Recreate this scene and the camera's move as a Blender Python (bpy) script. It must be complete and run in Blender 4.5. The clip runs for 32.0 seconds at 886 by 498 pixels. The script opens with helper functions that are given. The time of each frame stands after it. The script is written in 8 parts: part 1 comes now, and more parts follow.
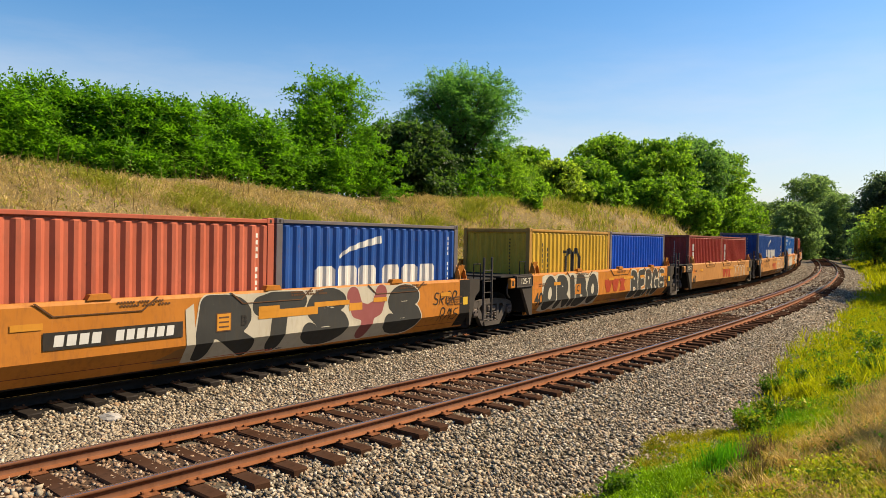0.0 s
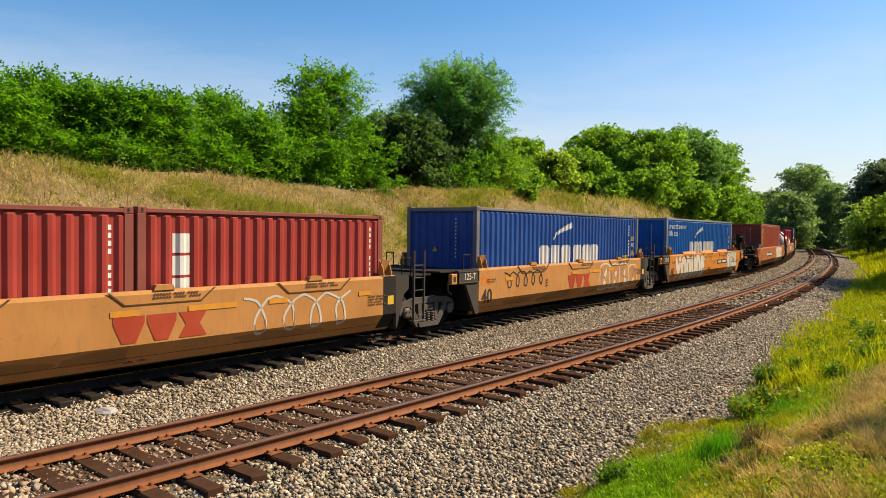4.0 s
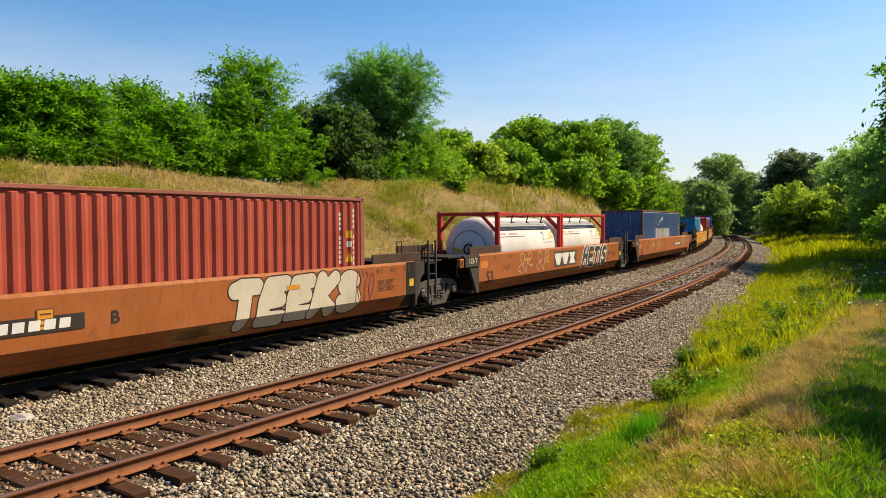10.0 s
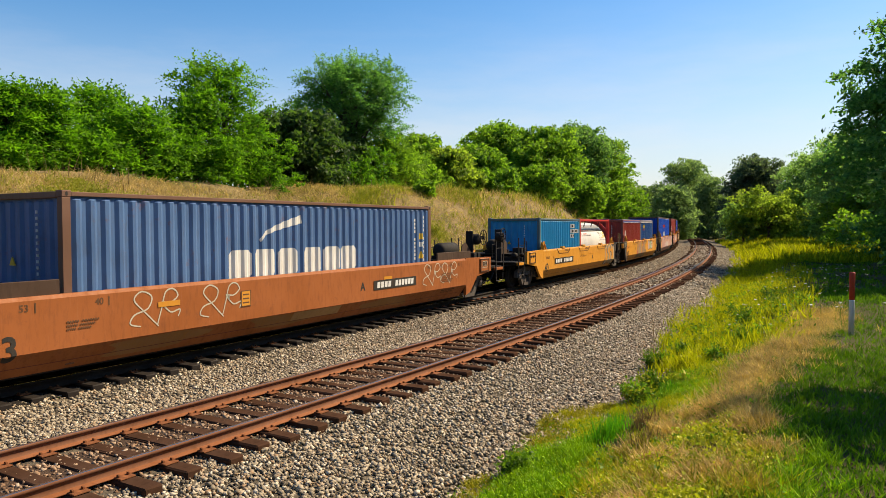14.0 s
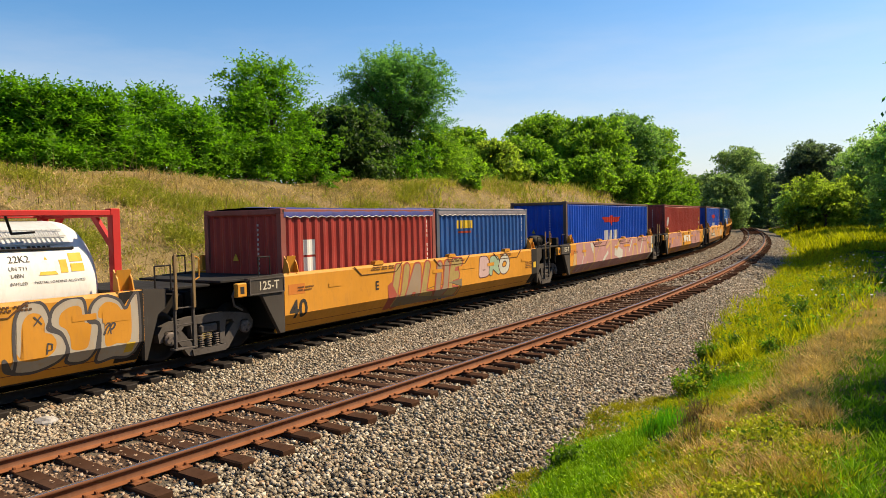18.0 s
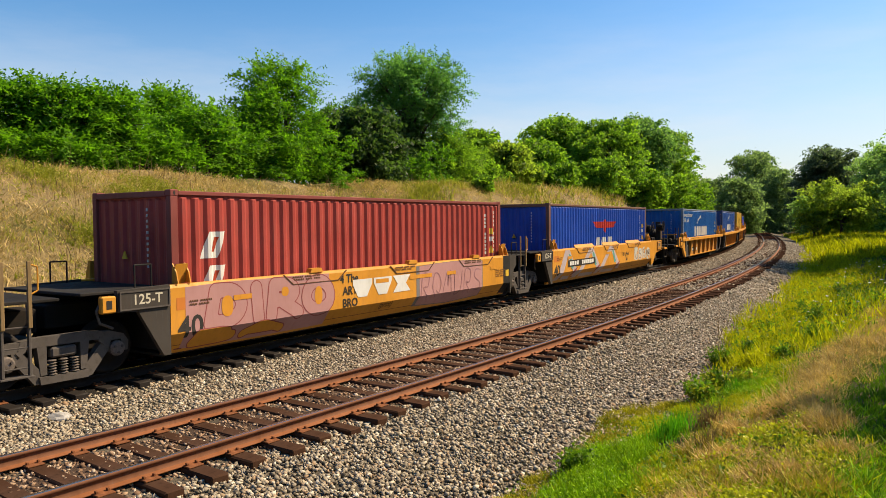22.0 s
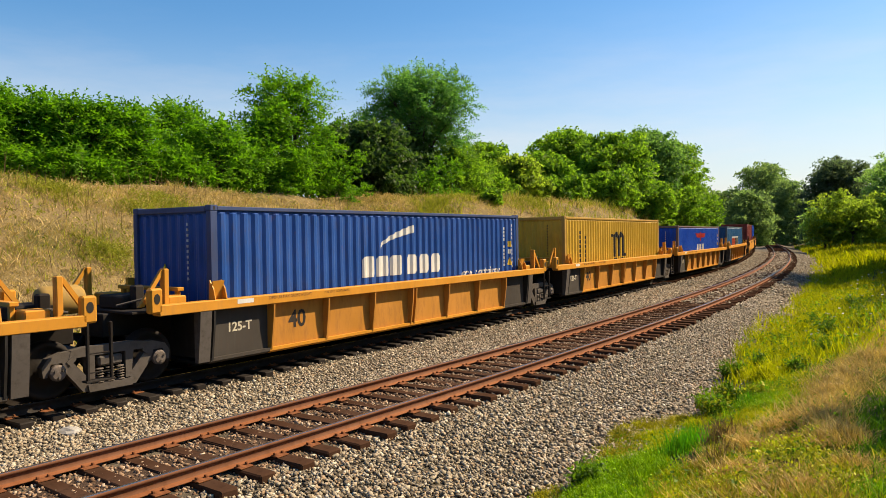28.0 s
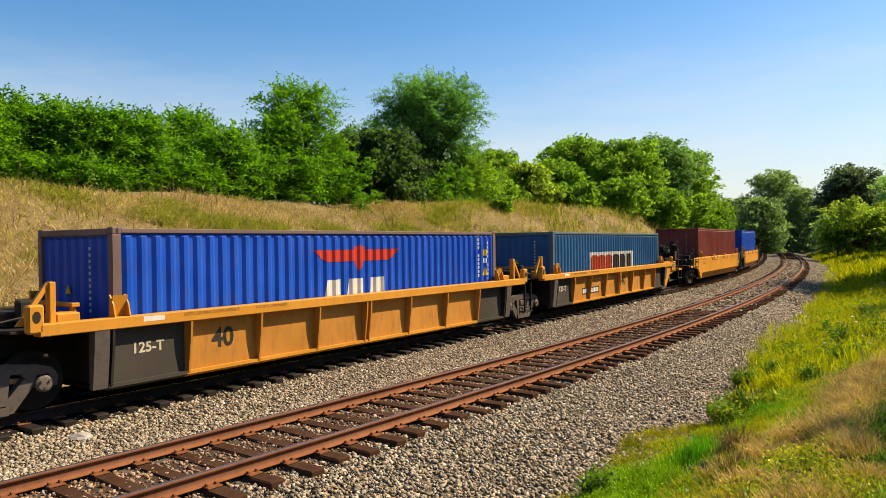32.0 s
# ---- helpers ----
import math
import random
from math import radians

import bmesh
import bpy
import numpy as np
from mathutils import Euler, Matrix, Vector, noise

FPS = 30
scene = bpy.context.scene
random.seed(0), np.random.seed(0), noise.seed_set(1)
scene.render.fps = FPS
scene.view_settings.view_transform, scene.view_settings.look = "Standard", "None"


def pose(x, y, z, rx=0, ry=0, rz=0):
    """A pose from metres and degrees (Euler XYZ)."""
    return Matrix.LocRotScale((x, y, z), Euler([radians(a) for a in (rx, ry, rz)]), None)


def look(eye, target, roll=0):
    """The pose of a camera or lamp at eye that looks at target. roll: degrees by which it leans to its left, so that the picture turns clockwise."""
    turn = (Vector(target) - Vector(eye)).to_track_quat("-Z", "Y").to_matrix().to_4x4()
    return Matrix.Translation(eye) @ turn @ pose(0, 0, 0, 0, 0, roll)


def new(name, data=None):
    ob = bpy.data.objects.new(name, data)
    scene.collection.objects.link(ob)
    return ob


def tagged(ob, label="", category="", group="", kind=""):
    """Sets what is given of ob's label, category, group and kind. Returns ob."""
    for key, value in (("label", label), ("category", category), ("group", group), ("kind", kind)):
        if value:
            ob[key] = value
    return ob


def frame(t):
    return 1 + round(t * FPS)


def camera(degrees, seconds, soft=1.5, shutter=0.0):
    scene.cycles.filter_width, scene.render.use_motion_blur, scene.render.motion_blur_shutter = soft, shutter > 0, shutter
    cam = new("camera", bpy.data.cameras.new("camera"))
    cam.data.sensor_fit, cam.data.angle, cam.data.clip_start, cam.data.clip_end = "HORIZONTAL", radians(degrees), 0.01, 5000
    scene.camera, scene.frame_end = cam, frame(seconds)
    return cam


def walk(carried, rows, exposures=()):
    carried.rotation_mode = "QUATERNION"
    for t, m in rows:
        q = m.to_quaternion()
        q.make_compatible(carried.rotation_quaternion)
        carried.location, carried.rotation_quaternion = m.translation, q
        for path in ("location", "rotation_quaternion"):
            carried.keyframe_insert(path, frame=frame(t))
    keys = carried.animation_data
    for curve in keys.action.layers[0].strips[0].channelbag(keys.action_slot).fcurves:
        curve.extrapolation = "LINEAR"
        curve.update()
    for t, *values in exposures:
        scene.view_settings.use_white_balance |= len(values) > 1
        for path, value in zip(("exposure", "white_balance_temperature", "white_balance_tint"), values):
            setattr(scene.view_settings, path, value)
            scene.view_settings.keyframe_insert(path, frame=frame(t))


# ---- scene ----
EYE = 2.523          # eye height above the near rail tops
cam = camera(62.57, 32.0, soft=0.6)
walk(cam, [(t, pose(0, 0, EYE, 90 + tilt, lean, turn)) for t, turn, tilt, lean in (
    (0, -0.74, -0.82, -1.05), (0.5, -0.77, -1, -0.91), (1, -0.64, -1.12, -0.92), (1.5, -0.6, -1.17, -0.95), (2, -0.61, -1.28, -0.61),
    (2.5, -0.67, -1.31, -0.67), (3, -0.77, -1.41, -0.84), (3.5, -0.94, -1.47, -0.77), (5.5, -2.32, -1.39, -0.72), (6, -3.11, -1.38, -0.61),
    (6.5, -3.61, -1.37, -0.38), (7, -4.26, -1.38, -1.24), (7.5, -4.78, -1.44, -1.42), (8, -5.09, -1.45, -1.21), (8.5, -5.2, -1.53, -0.49),
    (9, -5.35, -1.58, -0.07), (9.5, -5.74, -1.82, 0.21), (10, -6.64, -2.07, 0.17), (10.5, -6.84, -2.3, 0.09), (11, -6.94, -2.51, 0.24),
    (11.5, -6.98, -2.57, 0.1), (12, -6.95, -2.61, 0.42), (12.5, -8.59, -2.7, 1.01), (13, -9.34, -2.48, 0.75), (13.5, -9.4, -1.89, 0.49),
    (14, -9.03, -1.7, 0.34), (14.5, -8.6, -1.41, 0.63), (16.5, -7.12, -2.25, 0.74), (17, -6.65, -2.34, 0.63), (17.5, -6.13, -2.31, 0.33),
    (18, -5.41, -2.18, 1.18), (18.5, -4.96, -2.07, 1.07), (19, -4.87, -2.1, 0.86), (19.5, -4.83, -2.09, 1.17), (20, -4.76, -2.08, 1.28),
    (20.5, -4.49, -2.04, 1.57), (21, -4.18, -2.01, 1.43), (21.5, -4.22, -2, 0.68), (22, -4.44, -2.04, 0.59), (22.5, -4.5, -2, 1.07),
    (23, -4.4, -1.94, 0.49), (23.5, -4.5, -1.81, 0.54), (24, -4.54, -1.66, 0.57), (24.5, -4.36, -1.57, 0.33), (26.5, -3.73, -1.19, 0.49),
    (27, -3.71, -1.13, 0.6), (27.5, -3.77, -1.06, 0.83), (28, -3.75, -0.99, 0.82), (28.5, -3.79, -0.94, 0.89), (29, -3.77, -0.85, 0.76),
    (29.5, -3.75, -0.82, 0.67), (30, -3.68, -0.77, 0.71), (30.5, -3.5, -0.7, 0.42), (31, -3.36, -0.59, 0.72), (31.5, -3.06, -0.5, 1.11),
    (32, -2.97, -0.41, 0.75))],
     [(0, 0.83, 6680, 10.5), (22, 0.83, 6680, 10.5), (28, 0.86, 6880, 10.5), (32, 0.86, 6880, 10.5)])


# ---------------------------------------------------------------- light
SUN_DIR = Vector((1.62, 0.42, 1.62)).normalized()      # towards the sun
world = bpy.data.worlds.new("sky")
scene.world = world
world.use_nodes = True
wn = world.node_tree
wn.nodes.clear()
w_out = wn.nodes.new("ShaderNodeOutputWorld")
w_bg = wn.nodes.new("ShaderNodeBackground")
w_sky = wn.nodes.new("ShaderNodeTexSky")
w_sky.sky_type = "NISHITA"
w_sky.sun_disc = False
w_sky.sun_elevation = math.asin(SUN_DIR.z)
w_sky.sun_rotation = math.atan2(SUN_DIR.x, SUN_DIR.y)
w_sky.altitude = 200
w_sky.air_density = 1.0
w_sky.dust_density = 0.75
w_sky.ozone_density = 3.0
w_bg.inputs["Strength"].default_value = 0.093
w_hue = wn.nodes.new("ShaderNodeHueSaturation")
w_hue.inputs["Saturation"].default_value = 1.30
w_hue.inputs["Hue"].default_value = 0.498
wn.links.new(w_sky.outputs[0], w_hue.inputs["Color"])
# thin high wisps of cloud, denser low over the horizon
w_co = wn.nodes.new("ShaderNodeTexCoord")
w_map = wn.nodes.new("ShaderNodeMapping")
w_map.inputs["Scale"].default_value = (1.0, 1.0, 5.0)
w_no = wn.nodes.new("ShaderNodeTexNoise")
w_no.inputs["Scale"].default_value = 2.6
w_no.inputs["Detail"].default_value = 7.0
w_no.inputs["Roughness"].default_value = 0.62
w_rmp = wn.nodes.new("ShaderNodeValToRGB")
w_rmp.color_ramp.elements[0].position, w_rmp.color_ramp.elements[0].color = 0.42, (0, 0, 0, 1)
w_rmp.color_ramp.elements[1].position, w_rmp.color_ramp.elements[1].color = 0.78, (1, 1, 1, 1)
w_sep = wn.nodes.new("ShaderNodeSeparateXYZ")
w_low = wn.nodes.new("ShaderNodeMapRange")
for k, val in (("From Min", 0.0), ("From Max", 0.30), ("To Min", 0.65), ("To Max", 0.0)):
    w_low.inputs[k].default_value = val
w_mul = wn.nodes.new("ShaderNodeMath")
w_mul.operation = "MULTIPLY"
w_mix = wn.nodes.new("ShaderNodeMix")
w_mix.data_type = "RGBA"
w_mix.inputs["B"].default_value = (5.7, 5.45, 5.5, 1)
w_haze = wn.nodes.new("ShaderNodeMapRange")
w_haze.interpolation_type = "SMOOTHSTEP"
for k, val in (("From Min", -0.05), ("From Max", 0.30), ("To Min", 0.85), ("To Max", 0.0)):
    w_haze.inputs[k].default_value = val
w_veil = wn.nodes.new("ShaderNodeMix")
w_veil.data_type = "RGBA"
w_veil.inputs["B"].default_value = (4.55, 4.62, 4.70, 1)
wn.links.new(w_co.outputs["Generated"], w_map.inputs["Vector"])
wn.links.new(w_map.outputs[0], w_no.inputs["Vector"])
wn.links.new(w_no.outputs[0], w_rmp.inputs[0])
wn.links.new(w_co.outputs["Generated"], w_sep.inputs[0])
wn.links.new(w_sep.outputs["Z"], w_low.inputs["Value"])
wn.links.new(w_rmp.outputs[0], w_mul.inputs[0])
wn.links.new(w_low.outputs[0], w_mul.inputs[1])
wn.links.new(w_mul.outputs[0], w_mix.inputs["Factor"])
wn.links.new(w_sep.outputs["Z"], w_haze.inputs["Value"])
wn.links.new(w_haze.outputs[0], w_veil.inputs["Factor"])
wn.links.new(w_hue.outputs[0], w_veil.inputs["A"])
wn.links.new(w_veil.outputs["Result"], w_mix.inputs["A"])
wn.links.new(w_mix.outputs["Result"], w_bg.inputs["Color"])
wn.links.new(w_bg.outputs[0], w_out.inputs["Surface"])
sun_data = bpy.data.lights.new("sun", "SUN")
sun_data.energy = 5.0
sun_data.angle = radians(0.53)
sun_data.color = (1.0, 0.83, 0.57)
sun = new("sun", sun_data)
sun.matrix_world = look((60, 15, 60), Vector((60, 15, 60)) - SUN_DIR)


# ---------------------------------------------------------------- tools
class MB:
    """A small mesh builder: vertices and faces in plain lists."""

    def __init__(self):
        self.v, self.f = [], []

    def add(self, verts, faces):
        n = len(self.v)
        self.v += [tuple(p) for p in verts]
        self.f += [tuple(i + n for i in q) for q in faces]
        return self

    def box(self, x0, x1, y0, y1, z0, z1):
        return self.add([(x0, y0, z0), (x1, y0, z0), (x1, y1, z0), (x0, y1, z0), (x0, y0, z1), (x1, y0, z1), (x1, y1, z1), (x0, y1, z1)],
                        [(0, 3, 2, 1), (4, 5, 6, 7), (0, 1, 5, 4), (1, 2, 6, 5), (2, 3, 7, 6), (3, 0, 4, 7)])

    def cbox(self, x0, x1, y0, y1, z0, z1, c=0.01):
        """A box with its edges cut off at c."""
        vs, idx = [], {}
        for i, x in enumerate((x0, x1)):
            for j, y in enumerate((y0, y1)):
                for k, z in enumerate((z0, z1)):
                    sx, sy, sz = (c, -c)[i], (c, -c)[j], (c, -c)[k]
                    for a, p in enumerate(((x, y + sy, z + sz), (x + sx, y, z + sz), (x + sx, y + sy, z))):
                        idx[i, j, k, a] = len(vs)
                        vs.append(p)
        g = lambda i, j, k, a: idx[i, j, k, a]
        fs = [(g(0, 0, 0, 0), g(0, 0, 1, 0), g(0, 1, 1, 0), g(0, 1, 0, 0)), (g(1, 0, 0, 0), g(1, 1, 0, 0), g(1, 1, 1, 0), g(1, 0, 1, 0)),
              (g(0, 0, 0, 1), g(1, 0, 0, 1), g(1, 0, 1, 1), g(0, 0, 1, 1)), (g(0, 1, 0, 1), g(0, 1, 1, 1), g(1, 1, 1, 1), g(1, 1, 0, 1)),
              (g(0, 0, 0, 2), g(0, 1, 0, 2), g(1, 1, 0, 2), g(1, 0, 0, 2)), (g(0, 0, 1, 2), g(1, 0, 1, 2), g(1, 1, 1, 2), g(0, 1, 1, 2))]
        for i in (0, 1):
            for j in (0, 1):
                fs.append((g(i, j, 0, 0), g(i, j, 1, 0), g(i, j, 1, 1), g(i, j, 0, 1)))
        for i in (0, 1):
            for k in (0, 1):
                fs.append((g(i, 0, k, 0), g(i, 1, k, 0), g(i, 1, k, 2), g(i, 0, k, 2)))
        for j in (0, 1):
            for k in (0, 1):
                fs.append((g(0, j, k, 1), g(1, j, k, 1), g(1, j, k, 2), g(0, j, k, 2)))
        for i in (0, 1):
            for j in (0, 1):
                for k in (0, 1):
                    fs.append((g(i, j, k, 0), g(i, j, k, 1), g(i, j, k, 2)))
        return self.add(vs, fs)

    def prism(self, poly, a0, a1, axis="y"):
        """A polygon pushed along an axis: (x, z) along y, (y, z) along x, (x, y) along z."""
        put = {"y": lambda p, a: (p[0], a, p[1]), "x": lambda p, a: (a, p[0], p[1]), "z": lambda p, a: (p[0], p[1], a)}[axis]
        n = len(poly)
        vs = [put(p, a0) for p in poly] + [put(p, a1) for p in poly]
        fs = [tuple(range(n)), tuple(range(2 * n - 1, n - 1, -1))] + [(i, i + n, (i + 1) % n + n, (i + 1) % n) for i in range(n)]
        return self.add(vs, fs)

    def tube(self, p0, p1, r, n=8, r1=None):
        p0, p1 = Vector(p0), Vector(p1)
        d = (p1 - p0).normalized()
        a = d.orthogonal().normalized()
        b = d.cross(a)
        r1 = r if r1 is None else r1
        vs = []
        for p, q in ((p0, r), (p1, r1)):
            vs += [p + a * (q * math.cos(2 * math.pi * i / n)) + b * (q * math.sin(2 * math.pi * i / n)) for i in range(n)]
        fs = [(i, (i + 1) % n, (i + 1) % n + n, i + n) for i in range(n)] + [tuple(range(n - 1, -1, -1)), tuple(range(n, 2 * n))]
        return self.add(vs, fs)

    def path(self, pts, r, n=6):
        for a, b in zip(pts, pts[1:]):
            self.tube(a, b, r, n)
        return self

    def lathe(self, prof, n=24, axis="y", at=(0, 0, 0)):
        """A profile of (along, radius) turned round an axis."""
        vs = []
        for a, r in prof:
            for i in range(n):
                c, s = r * math.cos(2 * math.pi * i / n), r * math.sin(2 * math.pi * i / n)
                p = {"y": (c, a, s), "x": (a, c, s), "z": (c, s, a)}[axis]
                vs.append((p[0] + at[0], p[1] + at[1], p[2] + at[2]))
        fs = []
        for k in range(len(prof) - 1):
            for i in range(n):
                j = (i + 1) % n
                fs.append((k * n + i, k * n + j, (k + 1) * n + j, (k + 1) * n + i))
        fs += [tuple(range(n)), tuple(range(len(prof) * n - 1, (len(prof) - 1) * n - 1, -1))]
        return self.add(vs, fs)

    def mesh(self, name, mat, smooth=False):
        me = bpy.data.meshes.new(name)
        me.from_pydata(self.v, [], self.f)
        bm = bmesh.new()
        bm.from_mesh(me)
        bmesh.ops.recalc_face_normals(bm, faces=bm.faces)
        bm.to_mesh(me)
        bm.free()
        me.materials.append(mat)
        if smooth:
            me.polygons.foreach_set("use_smooth", [True] * len(me.polygons))
        return me


def part(name, mb, mat, parent, label="", smooth=False):
    me = mb.mesh(name, mat, smooth) if isinstance(mb, MB) else mb
    ob = new(name, me)
    ob.parent = parent
    if label:
        ob["label"] = label
    return ob


def thing(name, label, category, group="", kind=""):
    return tagged(new(name), label, category, group, kind)


def np_mesh(name, verts, faces, mat, smooth=False):
    """A mesh from arrays: faces all of one size."""
    me = bpy.data.meshes.new(name)
    k = faces.shape[1]
    me.vertices.add(len(verts))
    me.vertices.foreach_set("co", np.ascontiguousarray(verts, dtype=np.float32).ravel())
    me.loops.add(faces.size)
    me.loops.foreach_set("vertex_index", np.ascontiguousarray(faces, dtype=np.int32).ravel())
    me.polygons.add(len(faces))
    me.polygons.foreach_set("loop_start", np.arange(0, faces.size, k, dtype=np.int32))
    me.polygons.foreach_set("loop_total", np.full(len(faces), k, dtype=np.int32))
    if smooth:
        me.polygons.foreach_set("use_smooth", [True] * len(faces))
    me.update(calc_edges=True)
    me.materials.append(mat)
    return me


# ---------------------------------------------------------------- materials
TONE = 0.75         # one factor on the base colours, sets surfaces darker against the sky


# scales a base colour by that overall factor
def worn(c):
    return tuple(a * TONE for a in c[:3])


def nodes_of(name):
    mat = bpy.data.materials.new(name)
    mat.use_nodes = True
    nt = mat.node_tree
    return mat, nt, nt.nodes["Principled BSDF"]


def noise_node(nt, scale, detail=4.0, rough=0.6, coord="Object", stretch=None):
    tc = nt.nodes.new("ShaderNodeTexCoord")
    n = nt.nodes.new("ShaderNodeTexNoise")
    n.inputs["Scale"].default_value = scale
    n.inputs["Detail"].default_value = detail
    n.inputs["Roughness"].default_value = rough
    if stretch:
        mp = nt.nodes.new("ShaderNodeMapping")
        mp.inputs["Scale"].default_value = stretch
        nt.links.new(tc.outputs[coord], mp.inputs["Vector"])
        nt.links.new(mp.outputs[0], n.inputs["Vector"])
    else:
        nt.links.new(tc.outputs[coord], n.inputs["Vector"])
    return n.outputs["Fac"]


def ramp(nt, fac, stops):
    r = nt.nodes.new("ShaderNodeValToRGB")
    el = r.color_ramp.elements
    while len(el) < len(stops):
        el.new(0.5)
    for e, (p, c) in zip(el, stops):
        e.position, e.color = p, (*c, 1) if len(c) == 3 else c
    nt.links.new(fac, r.inputs[0])
    return r.outputs[0]


def blend(nt, fac, a, b, mode="MIX"):
    m = nt.nodes.new("ShaderNodeMix")
    m.data_type, m.blend_type = "RGBA", mode
    for sock, val in ((m.inputs["Factor"], fac), (m.inputs["A"], a), (m.inputs["B"], b)):
        if isinstance(val, (int, float)):
            sock.default_value = val
        elif isinstance(val, tuple):
            sock.default_value = (*val, 1)
        else:
            nt.links.new(val, sock)
    return m.outputs["Result"]


def bump(nt, bsdf, fac, strength, dist):
    b = nt.nodes.new("ShaderNodeBump")
    b.inputs["Strength"].default_value = strength
    b.inputs["Distance"].default_value = dist
    nt.links.new(fac, b.inputs["Height"])
    nt.links.new(b.outputs[0], bsdf.inputs["Normal"])


def painted(name, col, dirt=(0.10, 0.06, 0.04), amount=0.5, rough=0.5, streak=True, rust=0.0, metal=0.0):
    """Weathered paint: fading in patches, grime in streaks, flecks of rust."""
    mat, nt, b = nodes_of(name)
    col, dirt = worn(col), worn(dirt)
    big = noise_node(nt, 0.7, 5, 0.6)
    fade = ramp(nt, big, [(0.3, tuple(c * 0.86 for c in col)), (0.7, tuple(min(1, c * 1.10 + 0.012) for c in col))])
    fine = noise_node(nt, 9.0, 6, 0.7, stretch=(1, 1, 0.25) if streak else None)
    fac = ramp(nt, fine, [(0.50, (0, 0, 0)), (0.80, (amount,) * 3)])
    c1 = blend(nt, fac, fade, dirt)
    if streak:
        scuff = noise_node(nt, 21.0, 5, 0.75, stretch=(1, 1, 0.07))
        sf = ramp(nt, scuff, [(0.58, (0, 0, 0)), (0.74, (0.30 * min(1.0, amount * 1.6),) * 3)])
        c1 = blend(nt, sf, c1, tuple(min(1, c * 0.85 + 0.085) for c in col))
    if rust:
        rn = noise_node(nt, 3.1, 9, 0.75)
        rf = ramp(nt, rn, [(0.62 - 0.12 * rust, (0, 0, 0)), (0.70, (min(1, rust + 0.2),) * 3)])
        c1 = blend(nt, rf, c1, (0.16, 0.055, 0.025))
    nt.links.new(c1, b.inputs["Base Color"])
    rr = ramp(nt, fine, [(0.3, (rough - 0.08,) * 3), (0.8, (min(1, rough + 0.25),) * 3)])
    nt.links.new(rr, b.inputs["Roughness"])
    b.inputs["Metallic"].default_value = metal
    b.inputs["Specular IOR Level"].default_value = 0.16
    bump(nt, b, fine, 0.12, 0.01)
    return mat


def plain(name, col, rough=0.6, metal=0.0, vary=0.15, scale=6.0):
    mat, nt, b = nodes_of(name)
    col = worn(col)
    f = noise_node(nt, scale, 5, 0.65)
    nt.links.new(ramp(nt, f, [(0.3, tuple(c * (1 - vary) for c in col)), (0.7, tuple(min(1, c * (1 + vary)) for c in col))]), b.inputs["Base Color"])
    b.inputs["Roughness"].default_value = rough
    b.inputs["Metallic"].default_value = metal
    b.inputs["Specular IOR Level"].default_value = 0.2
    return mat


def leafy(name, dark, light, shine=0.35, thin=0.6):
    mat, nt, b = nodes_of(name)
    dark, light = worn(dark), worn(light)
    geo = nt.nodes.new("ShaderNodeNewGeometry")
    c = ramp(nt, geo.outputs["Random Per Island"], [(0.0, dark), (0.55, tuple((a + d) / 2 for a, d in zip(dark, light))), (1.0, light)])
    big = noise_node(nt, 0.35, 3, 0.5)
    c = blend(nt, ramp(nt, big, [(0.35, (0, 0, 0)), (0.7, (0.5, 0.5, 0.5))]), c, light)
    clump = noise_node(nt, 3.2, 4, 0.7)
    c = blend(nt, 0.75, c, ramp(nt, clump, [(0.36, (0.55, 0.55, 0.52)), (0.64, (1.45, 1.45, 1.45))]), "MULTIPLY")
    nt.links.new(c, b.inputs["Base Color"])
    b.inputs["Roughness"].default_value = 0.55
    b.inputs["Specular IOR Level"].default_value = shine
    out = nt.nodes["Material Output"]
    tr = nt.nodes.new("ShaderNodeBsdfTranslucent")
    nt.links.new(blend(nt, 1.0, c, (1.15, 1.25, 0.55), "MULTIPLY"), tr.inputs["Color"])
    mx = nt.nodes.new("ShaderNodeMixShader")
    mx.inputs[0].default_value = thin
    nt.links.new(b.outputs[0], mx.inputs[1])
    nt.links.new(tr.outputs[0], mx.inputs[2])
    nt.links.new(mx.outputs[0], out.inputs["Surface"])
    return mat


def earth(name, stops, scale, bump_d=0.05, rough=0.95, fine=30.0):
    mat, nt, b = nodes_of(name)
    stops = [(p, worn(c)) for p, c in stops]
    f = noise_node(nt, scale, 8, 0.7)
    g = noise_node(nt, fine, 4, 0.7)
    c = ramp(nt, f, stops)
    c = blend(nt, 0.6, c, ramp(nt, g, [(0.3, (0.45, 0.45, 0.45)), (0.7, (1.0, 1.0, 1.0))]), "MULTIPLY")
    nt.links.new(c, b.inputs["Base Color"])
    b.inputs["Roughness"].default_value = rough
    b.inputs["Specular IOR Level"].default_value = 0.2
    bump(nt, b, g, 0.7, bump_d)
    return mat


def island(name, stops, rough=0.9, scale=40.0):
    """Each loose piece of one mesh gets a tint of its own."""
    mat, nt, b = nodes_of(name)
    stops = [(p, worn(c)) for p, c in stops]
    geo = nt.nodes.new("ShaderNodeNewGeometry")
    c = ramp(nt, geo.outputs["Random Per Island"], stops)
    f = noise_node(nt, scale, 4, 0.7)
    c = blend(nt, 0.5, c, ramp(nt, f, [(0.3, (0.5, 0.5, 0.5)), (0.7, (1, 1, 1))]), "MULTIPLY")
    nt.links.new(c, b.inputs["Base Color"])
    b.inputs["Roughness"].default_value = rough
    b.inputs["Specular IOR Level"].default_value = 0.25
    return mat


